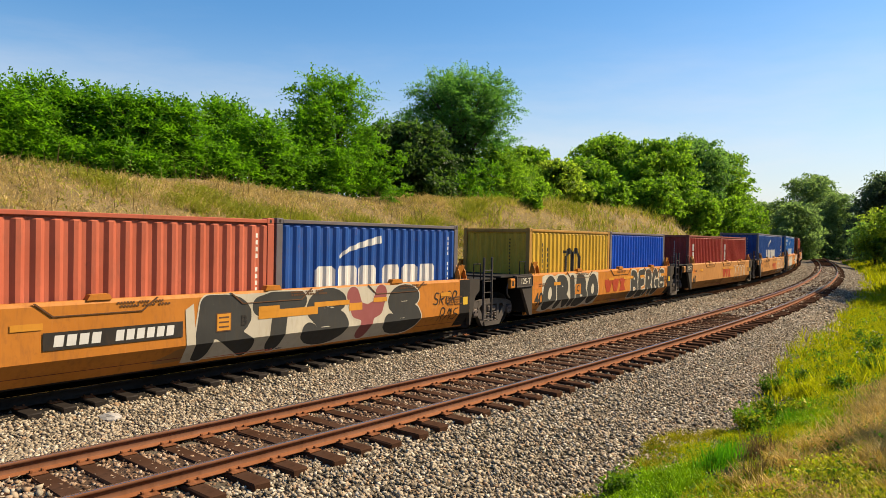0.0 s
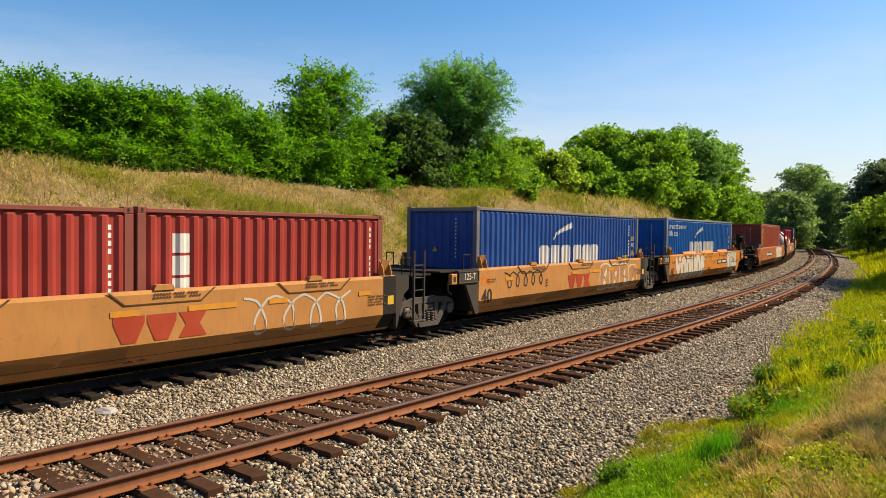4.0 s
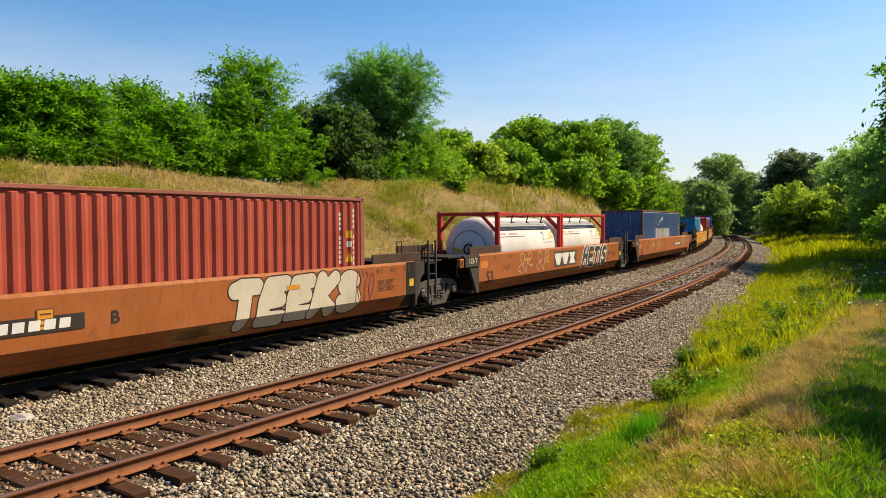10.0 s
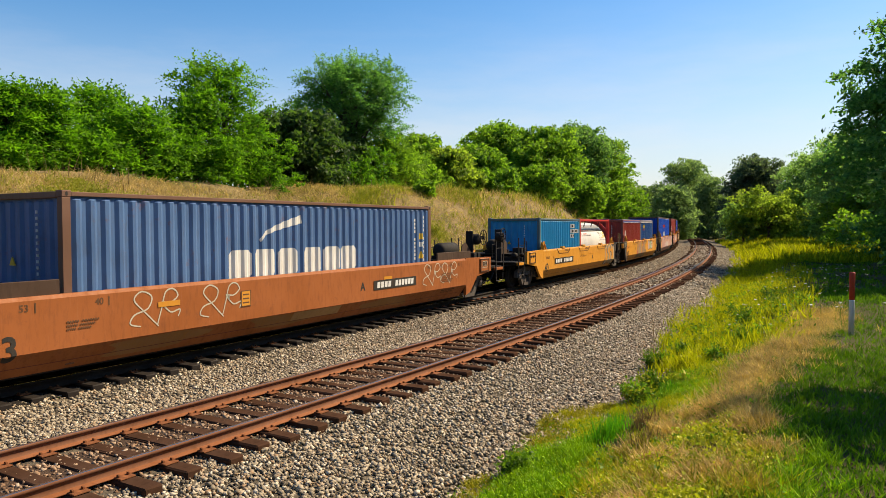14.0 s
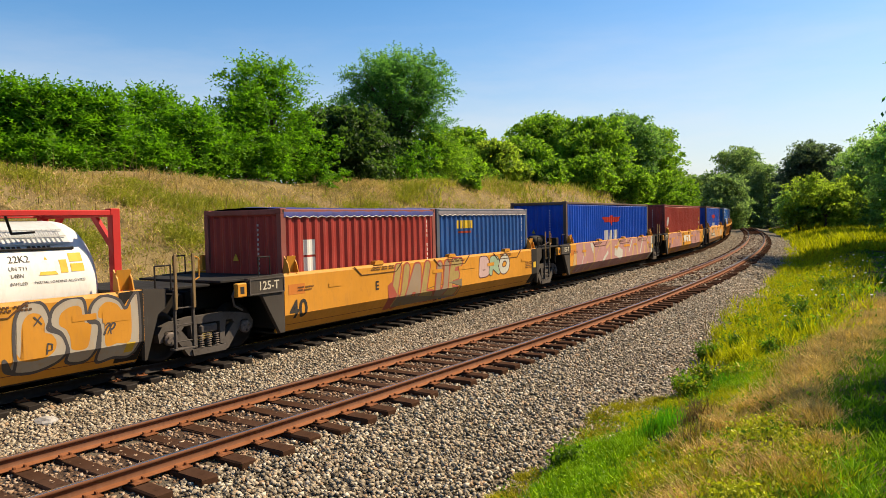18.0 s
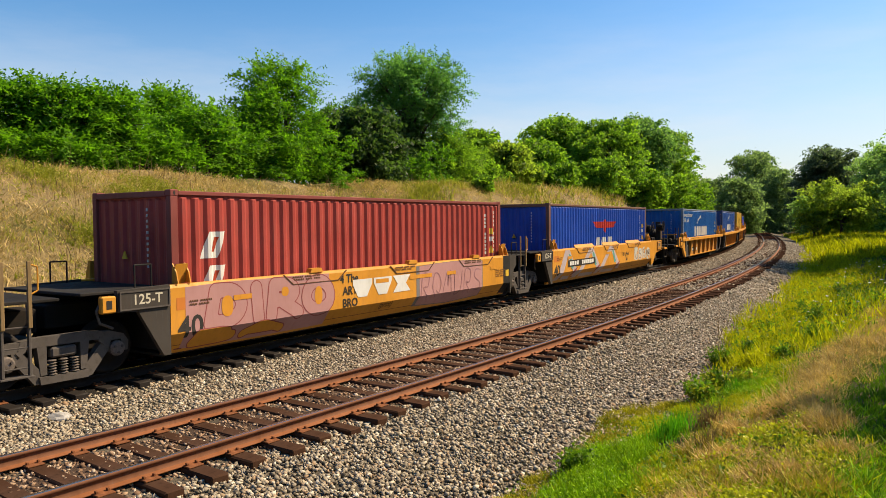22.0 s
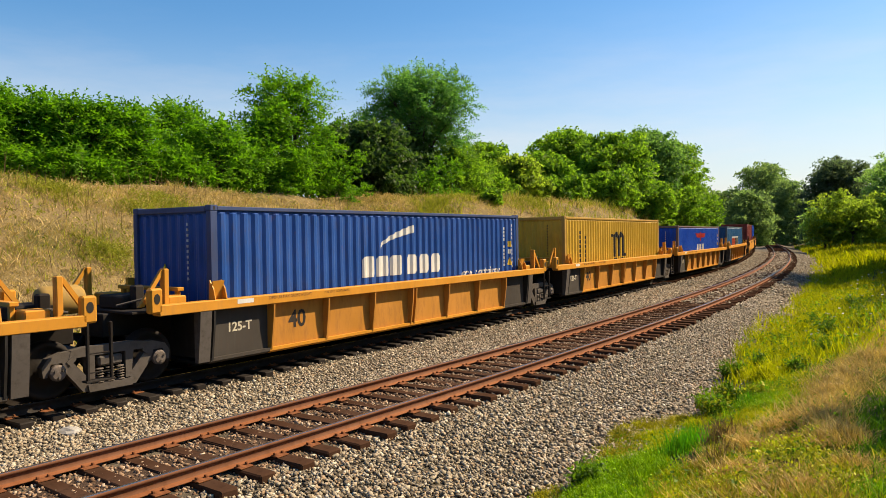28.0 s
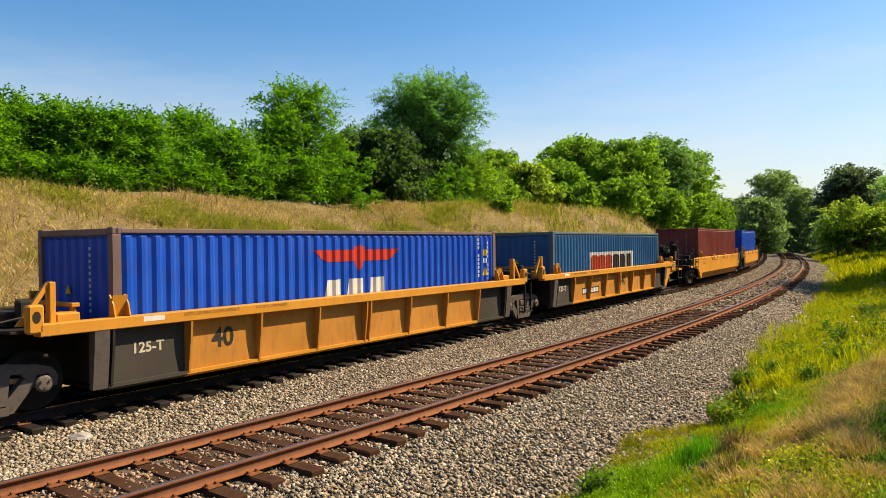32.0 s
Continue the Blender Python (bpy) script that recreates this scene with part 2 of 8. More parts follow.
M_BANK = earth("dry_bank", [(0.30, (0.14, 0.135, 0.035)), (0.45, (0.28, 0.205, 0.085)), (0.62, (0.38, 0.275, 0.13)), (0.8, (0.22, 0.185, 0.06))], 0.35, 0.12, fine=9.0)
M_TURF = earth("turf", [(0.30, (0.03, 0.045, 0.008)), (0.5, (0.075, 0.07, 0.016)), (0.68, (0.13, 0.095, 0.035))], 0.6, 0.06, fine=18.0)
# darker than the loose stones: shade in their gaps is put into this colour
M_BALLAST = earth("ballast_fill", [(0.3, (0.075, 0.062, 0.045)), (0.7, (0.26, 0.21, 0.15))], 1.2, 0.05, fine=26.0)
M_STONE = island("ballast_stone", [(0.0, (0.105, 0.084, 0.061)), (0.25, (0.32, 0.262, 0.186)), (0.70, (0.57, 0.48, 0.352)), (0.86, (0.42, 0.265, 0.15)), (0.91, (0.68, 0.59, 0.455)), (1.0, (0.84, 0.75, 0.60))])
M_BROWNSTONE = island("rusty_stone", [(0.0, (0.13, 0.07, 0.04)), (0.40, (0.33, 0.20, 0.12)), (0.8, (0.50, 0.34, 0.22)), (1.0, (0.66, 0.53, 0.40))])
M_RAILTOP = plain("rail_head_steel", (0.56, 0.48, 0.42), 0.24, 0.9, 0.25, 20)
M_RAIL = painted("rusty_rail", (0.20, 0.080, 0.038), (0.10, 0.045, 0.026), 0.55, 0.75)
# rust brightened for the sunlit foot; the web's rust stays darker
M_FOOT_LIT = painted("rusty_lit_foot", (0.29, 0.10, 0.035), (0.16, 0.06, 0.027), 0.5, 0.85)
M_DUSTBLACK = painted("dusty_black_paint", (0.055, 0.046, 0.039), (0.10, 0.07, 0.05), 0.5, 0.8)
# near-black colour carries the train's shade on the rails and ties below it
M_SHADED = painted("shade_dark", (0.018, 0.012, 0.009), (0.015, 0.012, 0.010), 0.6, 0.7, streak=False)
M_TRUCK = painted("dusty_cast_steel", (0.10, 0.085, 0.076), (0.04, 0.033, 0.028), 0.6, 0.8, streak=False)
M_BEARING = plain("bearing_steel", (0.17, 0.14, 0.125), 0.7, 0.3, 0.3, 20)
M_FENCE = painted("dark_brown_steel", (0.075, 0.042, 0.026), (0.03, 0.02, 0.015), 0.5, 0.75)
# fill colour darkened to stand for shade below the train
M_SHADEBED = earth("shade_dark_fill", [(0.3, (0.010, 0.008, 0.007)), (0.7, (0.036, 0.030, 0.024))], 1.2, 0.05, fine=26.0)
M_TIE = painted("creosoted_tie", (0.072, 0.034, 0.019), (0.020, 0.013, 0.009), 0.75, 0.95, streak=False)
M_TIE.node_tree.nodes["Principled BSDF"].inputs["Specular IOR Level"].default_value = 0.0
M_BROWNBED = earth("rusty_fill", [(0.3, (0.05, 0.03, 0.02)), (0.7, (0.14, 0.085, 0.052))], 1.6, 0.05, fine=26.0)
M_PLATE = plain("rusty_plate", (0.25, 0.092, 0.036), 0.85, 0.1, 0.4, 12)
M_BLACK = painted("black_paint", (0.015, 0.013, 0.012), (0.055, 0.038, 0.026), 0.5, 0.75)
M_GRIME = painted("grimy_steel", (0.018, 0.014, 0.012), (0.052, 0.031, 0.020), 0.5, 0.8, streak=False)
M_WHITE = painted("white_paint", (0.78, 0.77, 0.74), (0.35, 0.30, 0.25), 0.3, 0.5)
M_YELLOW = painted("yellow_mark", (0.75, 0.48, 0.04), (0.3, 0.2, 0.1), 0.3, 0.5)
M_CREAM = painted("cream_spray", (0.62, 0.56, 0.44), (0.35, 0.24, 0.14), 0.4, 0.6)
M_CHAR = painted("charcoal_spray", (0.045, 0.045, 0.042), (0.12, 0.09, 0.06), 0.4, 0.6)
M_INK = painted("black_stencil", (0.03, 0.026, 0.022), (0.15, 0.09, 0.05), 0.4, 0.6)
M_PATCH = painted("orange_patch", (0.70, 0.30, 0.03), amount=0.25)
M_STENCIL = painted("brown_stencil", (0.13, 0.06, 0.025), (0.3, 0.14, 0.05), 0.4, 0.7)
M_BARK = painted("bark", (0.11, 0.085, 0.065), (0.04, 0.03, 0.025), 0.7, 0.95, streak=False)
M_LEAF_LOCUST = leafy("locust_leaf", (0.06, 0.185, 0.012), (0.225, 0.48, 0.024), 0.15, 0.55)
M_LEAF_DARK = leafy("dark_leaf", (0.03, 0.08, 0.024), (0.11, 0.20, 0.05))
M_LEAF_MID = leafy("mid_leaf", (0.09, 0.225, 0.022), (0.32, 0.52, 0.05), 0.2, 0.62)
M_LEAF_YELLOW = leafy("yellow_leaf", (0.16, 0.27, 0.035), (0.43, 0.55, 0.09), 0.2, 0.7)
M_LEAF_BLUE = leafy("willow_leaf", (0.09, 0.22, 0.075), (0.27, 0.46, 0.15), 0.2, 0.6)
# next two: leaf colours lifted and greyed to paint haze over far trees
M_LEAF_HAZE = leafy("hazed_pale_leaf", (0.16, 0.30, 0.12), (0.36, 0.55, 0.20), 0.2, 0.72)
M_LEAF_HAZEDIM = leafy("hazed_dim_leaf", (0.16, 0.25, 0.14), (0.27, 0.39, 0.20), 0.1, 0.72)
M_LEAF_TALL = leafy("feathery_leaf", (0.055, 0.18, 0.055), (0.20, 0.42, 0.115), 0.15, 0.6)
# dark leaf with a bluish lift, again haze put into the colour
M_LEAF_HAZEDARK = leafy("hazed_dark_leaf", (0.065, 0.10, 0.085), (0.14, 0.20, 0.15), 0.15, 0.7)
M_GRASS = leafy("green_grass", (0.17, 0.24, 0.006), (0.68, 0.64, 0.018), 0.1, 0.42)
M_FRESH = leafy("fresh_grass", (0.08, 0.24, 0.006), (0.44, 0.68, 0.016), 0.1, 0.25)
M_OLIVE = leafy("olive_grass", (0.10, 0.12, 0.012), (0.66, 0.58, 0.05), 0.1, 0.25)
M_LAWN = leafy("lawn_grass", (0.055, 0.155, 0.008), (0.18, 0.32, 0.018), 0.1, 0.35)
M_BANKSTRAW = leafy("bank_straw", (0.36, 0.25, 0.10), (0.84, 0.62, 0.32), 0.1, 0.35)
M_PALESTRAW = leafy("pale_straw", (0.23, 0.145, 0.042), (0.98, 0.68, 0.26), 0.1, 0.28)
M_GOLDSTRAW = leafy("gold_straw", (0.30, 0.17, 0.04), (0.85, 0.56, 0.16), 0.1, 0.25)
M_DEAD = leafy("dead_stalk", (0.12, 0.075, 0.04), (0.30, 0.20, 0.10), 0.1, 0.2)
M_STRAW = leafy("dry_grass", (0.24, 0.17, 0.075), (0.60, 0.46, 0.24), 0.2, 0.35)
M_BANKGREEN = leafy("bank_green", (0.20, 0.24, 0.03), (0.50, 0.48, 0.07), 0.1, 0.4)
M_WEED = leafy("weed", (0.06, 0.15, 0.012), (0.22, 0.38, 0.03))
M_WEEDLIGHT = leafy("light_weed", (0.20, 0.26, 0.015), (0.66, 0.64, 0.04), 0.2, 0.35)
M_SALLOW = leafy("sallow_grass", (0.20, 0.20, 0.015), (0.62, 0.54, 0.04), 0.1, 0.3)
M_EMERALD = leafy("emerald_grass", (0.05, 0.24, 0.012), (0.16, 0.48, 0.02), 0.15, 0.45)

# ---------------------------------------------------------------- the two tracks in plan
DS = 0.5
SS = np.arange(-400, 460, DS)


def bend(s):
    s = np.clip(s, -8, 130) / 100
    return 0.004713 - 0.005771 * s + 0.0019 * s * s


I0 = int(np.argmin(abs(SS)))
TURN = np.cumsum(bend(SS)) * DS
TURN += radians(-41.409) - TURN[I0]
NEAR_X = np.cumsum(-np.sin(TURN)) * DS
NEAR_Y = np.cumsum(np.cos(TURN)) * DS
NEAR_X += -3.551 - NEAR_X[I0]
NEAR_Y += 8.0 - NEAR_Y[I0]
RISE = 0.00213       # the line climbs a little as it goes away


def level(s):
    return RISE * np.clip(s, -20, 160)


def near(s, o=0.0):
    """A place o metres to the camera's side of the near track's middle, s metres along it, and its heading."""
    x, y, h = np.interp(s, SS, NEAR_X), np.interp(s, SS, NEAR_Y), np.interp(s, SS, TURN)
    return x + o * np.cos(h), y + o * np.sin(h), h


GAP_S = np.array([-400, -10, 0, 10, 20, 30, 40, 50, 60, 75, 500.0])
GAP_D = np.array([4.25, 4.38, 4.90, 5.13, 5.25, 5.17, 4.82, 4.47, 4.33, 4.30, 4.34])
_gap = np.interp(SS, GAP_S, GAP_D)
_gap = np.convolve(np.pad(_gap, 12, mode="edge"), np.ones(25) / 25, mode="valid")
FAR_X, FAR_Y = NEAR_X - _gap * np.cos(TURN), NEAR_Y - _gap * np.sin(TURN)
_leg = np.hypot(np.diff(FAR_X), np.diff(FAR_Y))
FAR_S = np.concatenate([[0], np.cumsum(_leg)])
_foot = np.argmin(np.hypot(FAR_X + 8.124, FAR_Y - 9.765))
FAR_S -= FAR_S[_foot]
FAR_H = np.unwrap(np.arctan2(-np.gradient(FAR_X), np.gradient(FAR_Y)))


def far(s, o=0.0):
    x, y, h = np.interp(s, FAR_S, FAR_X), np.interp(s, FAR_S, FAR_Y), np.interp(s, FAR_S, FAR_H)
    return x + o * np.cos(h), y + o * np.sin(h), h


def gap_at(s):
    return np.interp(s, SS, _gap)


def s_o(x, y):
    """Where places in plan lie along and across the near track."""
    sel = slice(0, len(SS), 4)
    nx, ny, nh, ns = NEAR_X[sel], NEAR_Y[sel], TURN[sel], SS[sel]
    x, y = np.ravel(x), np.ravel(y)
    s, o = np.empty(len(x)), np.empty(len(x))
    for a in range(0, len(x), 4000):
        dx, dy = x[a:a + 4000, None] - nx, y[a:a + 4000, None] - ny
        i = np.argmin(dx * dx + dy * dy, 1)
        r = np.arange(len(i))
        s[a:a + 4000] = ns[i] + dy[r, i] * np.cos(nh[i]) - dx[r, i] * np.sin(nh[i])
        o[a:a + 4000] = dx[r, i] * np.cos(nh[i]) + dy[r, i] * np.sin(nh[i])
    return s, o


def smooth(a, b, x):
    t = np.clip((x - a) / (b - a), 0, 1)
    return t * t * (3 - 2 * t)


def ripple(x, y, f, seed=0.0):
    """A cheap soft unevenness between -1 and 1."""
    return (np.sin(x * f + 1.7 * np.sin(y * f * 0.7 + seed) + seed) + np.sin(y * f * 1.3 + 1.3 * np.sin(x * f * 0.9 - seed))) * 0.5


EDGE_S = np.array([-60, -3, 3.0, 4.4, 5.2, 6.5, 7.4, 8.3, 8.7, 9.6, 10.6, 12.2, 14.6, 19.4, 24, 34, 40, 64, 120.0])
EDGE_O = np.array([3.6, 3.7, 3.65, 3.55, 3.40, 3.12, 3.2, 3.6, 4.2, 4.2, 4.0, 3.5, 3.2, 2.55, 2.75, 2.65, 2.3, 2.2, 2.6])


def edge(s):
    """How far from the near track the ballast gives way to the weeds."""
    return np.interp(s, EDGE_S, EDGE_O) + 0.10 * np.sin(s * 2.3) * np.sin(s * 0.9 + 1) + 0.05 * np.sin(s * 6.1)


def ground_z(x, y):
    s, o = s_o(x, y)
    x, y = np.ravel(x), np.ravel(y)
    g = gap_at(s)
    lv = level(s)
    # the camera's side
    lawn = 0.3 + 0.6 * (1 - smooth(-4, 13, s)) - 0.25 * smooth(18, 45, s)
    right = -0.62 + (lawn + 0.62) * smooth(3.4, 7.4, o) + 0.12 * ripple(x, y, 0.55) * smooth(3.5, 5.5, o)
    right += smooth(12, 60, o) * 1.5
    # the bank behind the train
    foot = -(g + 3.6)
    crest_o = -(17.5 + 1.2 * np.sin(s * 0.09 - 0.6) - 3.2 * smooth(24, 36, s))
    crest = 4.4 - 2.7 * smooth(75, 150, s)
    u = np.clip((foot - o) / (foot - crest_o), 0, None)
    left = -0.55 + (crest + 0.55) * smooth(-0.12, 1.25, u) * 1.07 + 0.13 * ripple(x, y, 0.8, 2.0) * smooth(0, 0.3, u)
    left += np.clip(-o - 22, 0, 60) * 0.02
    mid = np.full_like(s, -0.62)
    z = np.where(o > 3.2, right, np.where(o < foot, left, mid))
    return z + lv


def make_ground():
    def axis(lo, hi, n0, n1, step):
        core = np.arange(n0, n1, step)
        out, d, a = [], step, n1
        while a < hi:
            out.append(a)
            d *= 1.16
            a += d
        out2, d, a = [], step, n0 - step
        while a > lo:
            out2.append(a)
            d *= 1.16
            a -= d
        return np.array([lo] + out2[::-1] + list(core) + out + [hi])
    xs, ys = axis(-1500, 1500, -30, 45, 0.45), axis(-900, 2200, -4, 75, 0.45)
    gx, gy = np.meshgrid(xs, ys)
    z = ground_z(gx, gy).reshape(gx.shape)
    d = np.hypot(gx, gy)
    z = z * (1 - smooth(300, 700, d))
    v = np.stack([gx.ravel(), gy.ravel(), z.ravel()], 1)
    nx, ny = len(xs), len(ys)
    i = np.arange(nx * ny).reshape(ny, nx)
    f = np.stack([i[:-1, :-1].ravel(), i[:-1, 1:].ravel(), i[1:, 1:].ravel(), i[1:, :-1].ravel()], 1)
    me = np_mesh("ground", v, f, M_BANK, True)
    me.materials.append(M_TURF)
    mid = v[f].mean(1)
    along, o = s_o(mid[:, 0], mid[:, 1])
    me.materials.append(M_BALLAST)
    me.polygons.foreach_set("material_index", np.where(o > edge(along) + 0.25, 1, np.where(o > -8.2, 2, 0)).astype(np.int32))
    return tagged(new("ground", me), "dry grassy railway land with a bank behind the tracks", "ground", kind="structure")


make_ground()


def strip(name, where, s0, s1, step, prof, mat, label, category, lift=0.0):
    """A cross-section of (offset, height) drawn along a track."""
    s = np.arange(s0, s1, step)
    rows = []
    for o, z in prof:
        x, y, _ = where(s, o)
        rows.append(np.stack([x, y, z + level(s) + lift], 1))
    v = np.stack(rows, 1).reshape(-1, 3)
    k = len(prof)
    i = np.arange(len(s) * k).reshape(len(s), k)
    f = np.stack([i[:-1, :-1].ravel(), i[:-1, 1:].ravel(), i[1:, 1:].ravel(), i[1:, :-1].ravel()], 1)
    return tagged(new(name, np_mesh(name, v, f, mat, True)), label, category, kind="structure")


strip("ballast_near", near, -120, 330, 1.0, [(-2.4, -0.38), (-1.7, -0.285), (-1.36, -0.245), (-0.9, -0.205), (0, -0.19), (0.9, -0.215), (1.2, -0.25), (1.5, -0.285), (2.6, -0.49), (3.9, -0.68)], M_BALLAST,
      "grey crushed-stone ballast under the empty track", "ballast")
strip("ballast_rusty", near, -120, 200, 1.0, [(-0.70, -0.212), (-0.3, -0.195), (0.3, -0.195), (0.70, -0.212)], M_BROWNBED,
      "rust-brown stained crushed stone between the rails", "ballast", 0.006)
strip("cinder_path", near, 74, 230, 2.0, [(3.3, -0.58), (4.2, -0.52), (5.2, -0.30), (6.2, -0.06)], M_BROWNBED,
      "dark cinder strip beside the ballast of the far bend", "path", 0.04)
strip("ballast_far", far, -330, 330, 1.0, [(-3.7, -0.75), (-1.9, -0.28), (-1.25, -0.245), (0, -0.235), (1.25, -0.25), (1.6, -0.30), (2.8, -0.42)], M_BALLAST,
      "grey crushed-stone ballast under the train", "ballast", 0.0)
# second, darker sheet paints the train's shade on its ballast
strip("ballast_shaded", far, -120, 200, 1.0, [(-1.3, -0.245), (-0.6, -0.20), (0.6, -0.20), (1.25, -0.235)], M_SHADEBED,
      "crushed stone coloured dark as shade under the train", "ballast", 0.006)


# ---------------------------------------------------------------- rails and ties
RAIL_PROF = [(-0.070, -0.155), (0.070, -0.155), (0.070, -0.142), (0.012, -0.125), (0.009, -0.045), (0.035, -0.034), (0.036, -0.006), (0.028, 0.0), (-0.028, 0.0), (-0.036, -0.006), (-0.035, -0.034), (-0.009, -0.045), (-0.012, -0.125), (-0.070, -0.142)]


def make_rail(name, where, o, s0, s1, label, steel=M_RAIL, foot=M_FOOT_LIT):
    s = np.concatenate([np.arange(s0, -4, 3.0), np.arange(-4, 70, 0.7), np.arange(70, s1, 2.0)])
    v, k = [], len(RAIL_PROF)
    for a, z in RAIL_PROF:
        x, y, _ = where(s, o + a)
        v.append(np.stack([x, y, z + level(s)], 1))
    v = np.stack(v, 1).reshape(-1, 3)
    i = np.arange(len(s) * k).reshape(len(s), k)
    j = np.roll(i, -1, 1)
    f = np.stack([i[:-1].ravel(), j[:-1].ravel(), j[1:].ravel(), i[1:].ravel()], 1)
    me = np_mesh(name, v, f, steel, False)
    me.materials.append(M_RAILTOP)
    me.materials.append(foot)
    idx = np.zeros((len(s) - 1, k), dtype=np.int32)
    idx[:, 7] = 1
    # foot faces take the brighter rust, so sun and head shade are painted in
    idx[:, [0, 1, 2, 12, 13]] = 2
    me.polygons.foreach_set("material_index", idx.ravel())
    return tagged(new(name, me), label, "rail", "rails", "structure")


for o in (-0.7535, 0.7535):
    make_rail("rail", near, o, -120, 330, "rust-brown steel rail with a worn top, empty track")
# these rails wear the shade-dark colour, head shine excepted
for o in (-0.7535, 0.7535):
    make_rail("rail", far, o, -330, 330, "steel rail coloured dark as shade under the train", M_SHADED, M_SHADED)

TIE = 0.53
tie_meshes = []
for i in range(5):
    rnd = random.Random(40 + i)
    mb = MB()
    c = 0.018
    mb.cbox(-0.112, 0.112, -1.3 - 0.04 * rnd.random(), 1.3 + 0.04 * rnd.random(), -0.34, -0.155, c)
    mb.v = [(x + 0.006 * rnd.uniform(-1, 1), y, z + 0.008 * rnd.uniform(-1, 1)) for x, y, z in mb.v]
    tie_meshes.append(mb.mesh("tie", M_TIE))
plate_mb = MB()
for o in (-0.7535, 0.7535):
    plate_mb.cbox(-0.095, 0.095, o - 0.19, o + 0.19, -0.158, -0.140, 0.005)
    for dx in (-0.06, 0.06):
        for dy in (-0.10, 0.10):
            plate_mb.cbox(dx - 0.014, dx + 0.014, o + dy - 0.02, o + dy + 0.02, -0.142, -0.112, 0.004)
plate_mesh = plate_mb.mesh("tie_plate", M_PLATE)


def make_ties(where, s0, s_single, s1, label, base_seed):
    """Near ties are pieces of their own under the track bed, those farther off one mesh."""
    bed = thing("track_ties", label, "railway ties", "", "structure")
    rnd = random.Random(base_seed)
    s, n = s0, 0
    rest = MB()
    while s < s1:
        x, y, h = where(s)
        m = pose(float(x), float(y), float(level(s)) + rnd.uniform(-0.012, 0.006), 0, 0, math.degrees(float(h)) + 90 + rnd.uniform(-1.2, 1.2)) @ Matrix.Translation((0, rnd.uniform(-0.06, 0.06), 0))
        if -3 < s < s_single:
            t = new("tie", tie_meshes[n % 5])
            t.parent, t.matrix_basis = bed, m
            p = new("tie_plate", plate_mesh)
            p.parent, p.matrix_basis = bed, pose(float(x), float(y), float(level(s)), 0, 0, math.degrees(float(h)) + 90)
        else:
            mb = MB().box(-0.11, 0.11, -1.3, 1.3, -0.34, -0.155)
            rest.add([m @ Vector(p) for p in mb.v], mb.f)
        s += TIE + rnd.uniform(-0.03, 0.03)
        n += 1
    r = part("distant_ties", rest, M_TIE, bed)
    r["kind"] = "stuff"
    return bed


make_ties(near, -60, 42, 240, "dark creosoted timber ties with rusty plates, empty track", 5)
# darker copies of the ties: the train's shade is in their colour
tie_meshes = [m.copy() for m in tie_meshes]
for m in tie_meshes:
    m.materials[0] = M_SHADED
make_ties(far, -60, 36, 200, "creosoted timber ties with rusty plates, coloured darker as shade under the train", 6)


# ---------------------------------------------------------------- loose ballast stones
def turned(rng, n):
    """n random turns as matrices."""
    q = rng.normal(0, 1, (n, 4))
    q /= np.linalg.norm(q, axis=1, keepdims=True)
    w, x, y, z = q.T
    return np.stack([np.stack([1 - 2 * (y * y + z * z), 2 * (x * y - z * w), 2 * (x * z + y * w)], -1),
                     np.stack([2 * (x * y + z * w), 1 - 2 * (x * x + z * z), 2 * (y * z - x * w)], -1),
                     np.stack([2 * (x * z - y * w), 2 * (y * z + x * w), 1 - 2 * (x * x + y * y)], -1)], 1)


def stones(name, n, place, size, mat, label, seed):
    """Angular stones: long octahedra with corners knocked about, lying any way round."""
    rng = np.random.default_rng(seed)
    p = place(rng, n)
    n = len(p)
    base = np.array([(1, 0, 0), (-1, 0, 0), (0, 1, 0), (0, -1, 0), (0, 0, 1), (0, 0, -1)], float)
    tri = np.array([(0, 2, 4), (2, 1, 4), (1, 3, 4), (3, 0, 4), (2, 0, 5), (1, 2, 5), (3, 1, 5), (0, 3, 5)])
    big = rng.uniform(0.55, 1.25, (n, 1, 1)) + (rng.random((n, 1, 1)) < 0.06) * 0.4
    v = base[None] * rng.uniform(0.62, 1.25, (n, 1, 3)) * size * big
    v = v + rng.normal(0, size * 0.20, (n, 6, 3))
    v = np.einsum("nij,nkj->nki", turned(rng, n), v)
    v[..., 2] *= 0.8
    v = v + p[:, None, :]
    v[..., 2] += size * 0.25
    f = (tri[None] + 6 * np.arange(n)[:, None, None]).reshape(-1, 3)
    return tagged(new(name, np_mesh(name, v.reshape(-1, 3), f, mat)), label, "ballast", kind="stuff")


NEAR_BED = ([-2.4, -1.7, -1.36, -0.9, 0, 0.9, 1.2, 1.5, 2.6, 3.9, 4.4], [-0.38, -0.28, -0.24, -0.20, -0.185, -0.21, -0.245, -0.28, -0.485, -0.66, -0.62])


def near_place(o0, o1, s0, s1, drop=0.0, power=1.6):
    def place(rng, n):
        s = s0 + (s1 - s0) * rng.random(n) ** power
        o = rng.uniform(o0, o1, n)
        x, y, _ = near(s, o)
        g = gap_at(s)
        zn = np.interp(o, *NEAR_BED)
        zf = np.interp(o + g, [-1.25, 1.25, 1.6, 2.8], [-0.245, -0.25, -0.30, -0.42])
        z = np.where(o < -2.0, np.maximum(zn, zf), zn) + level(s) + drop
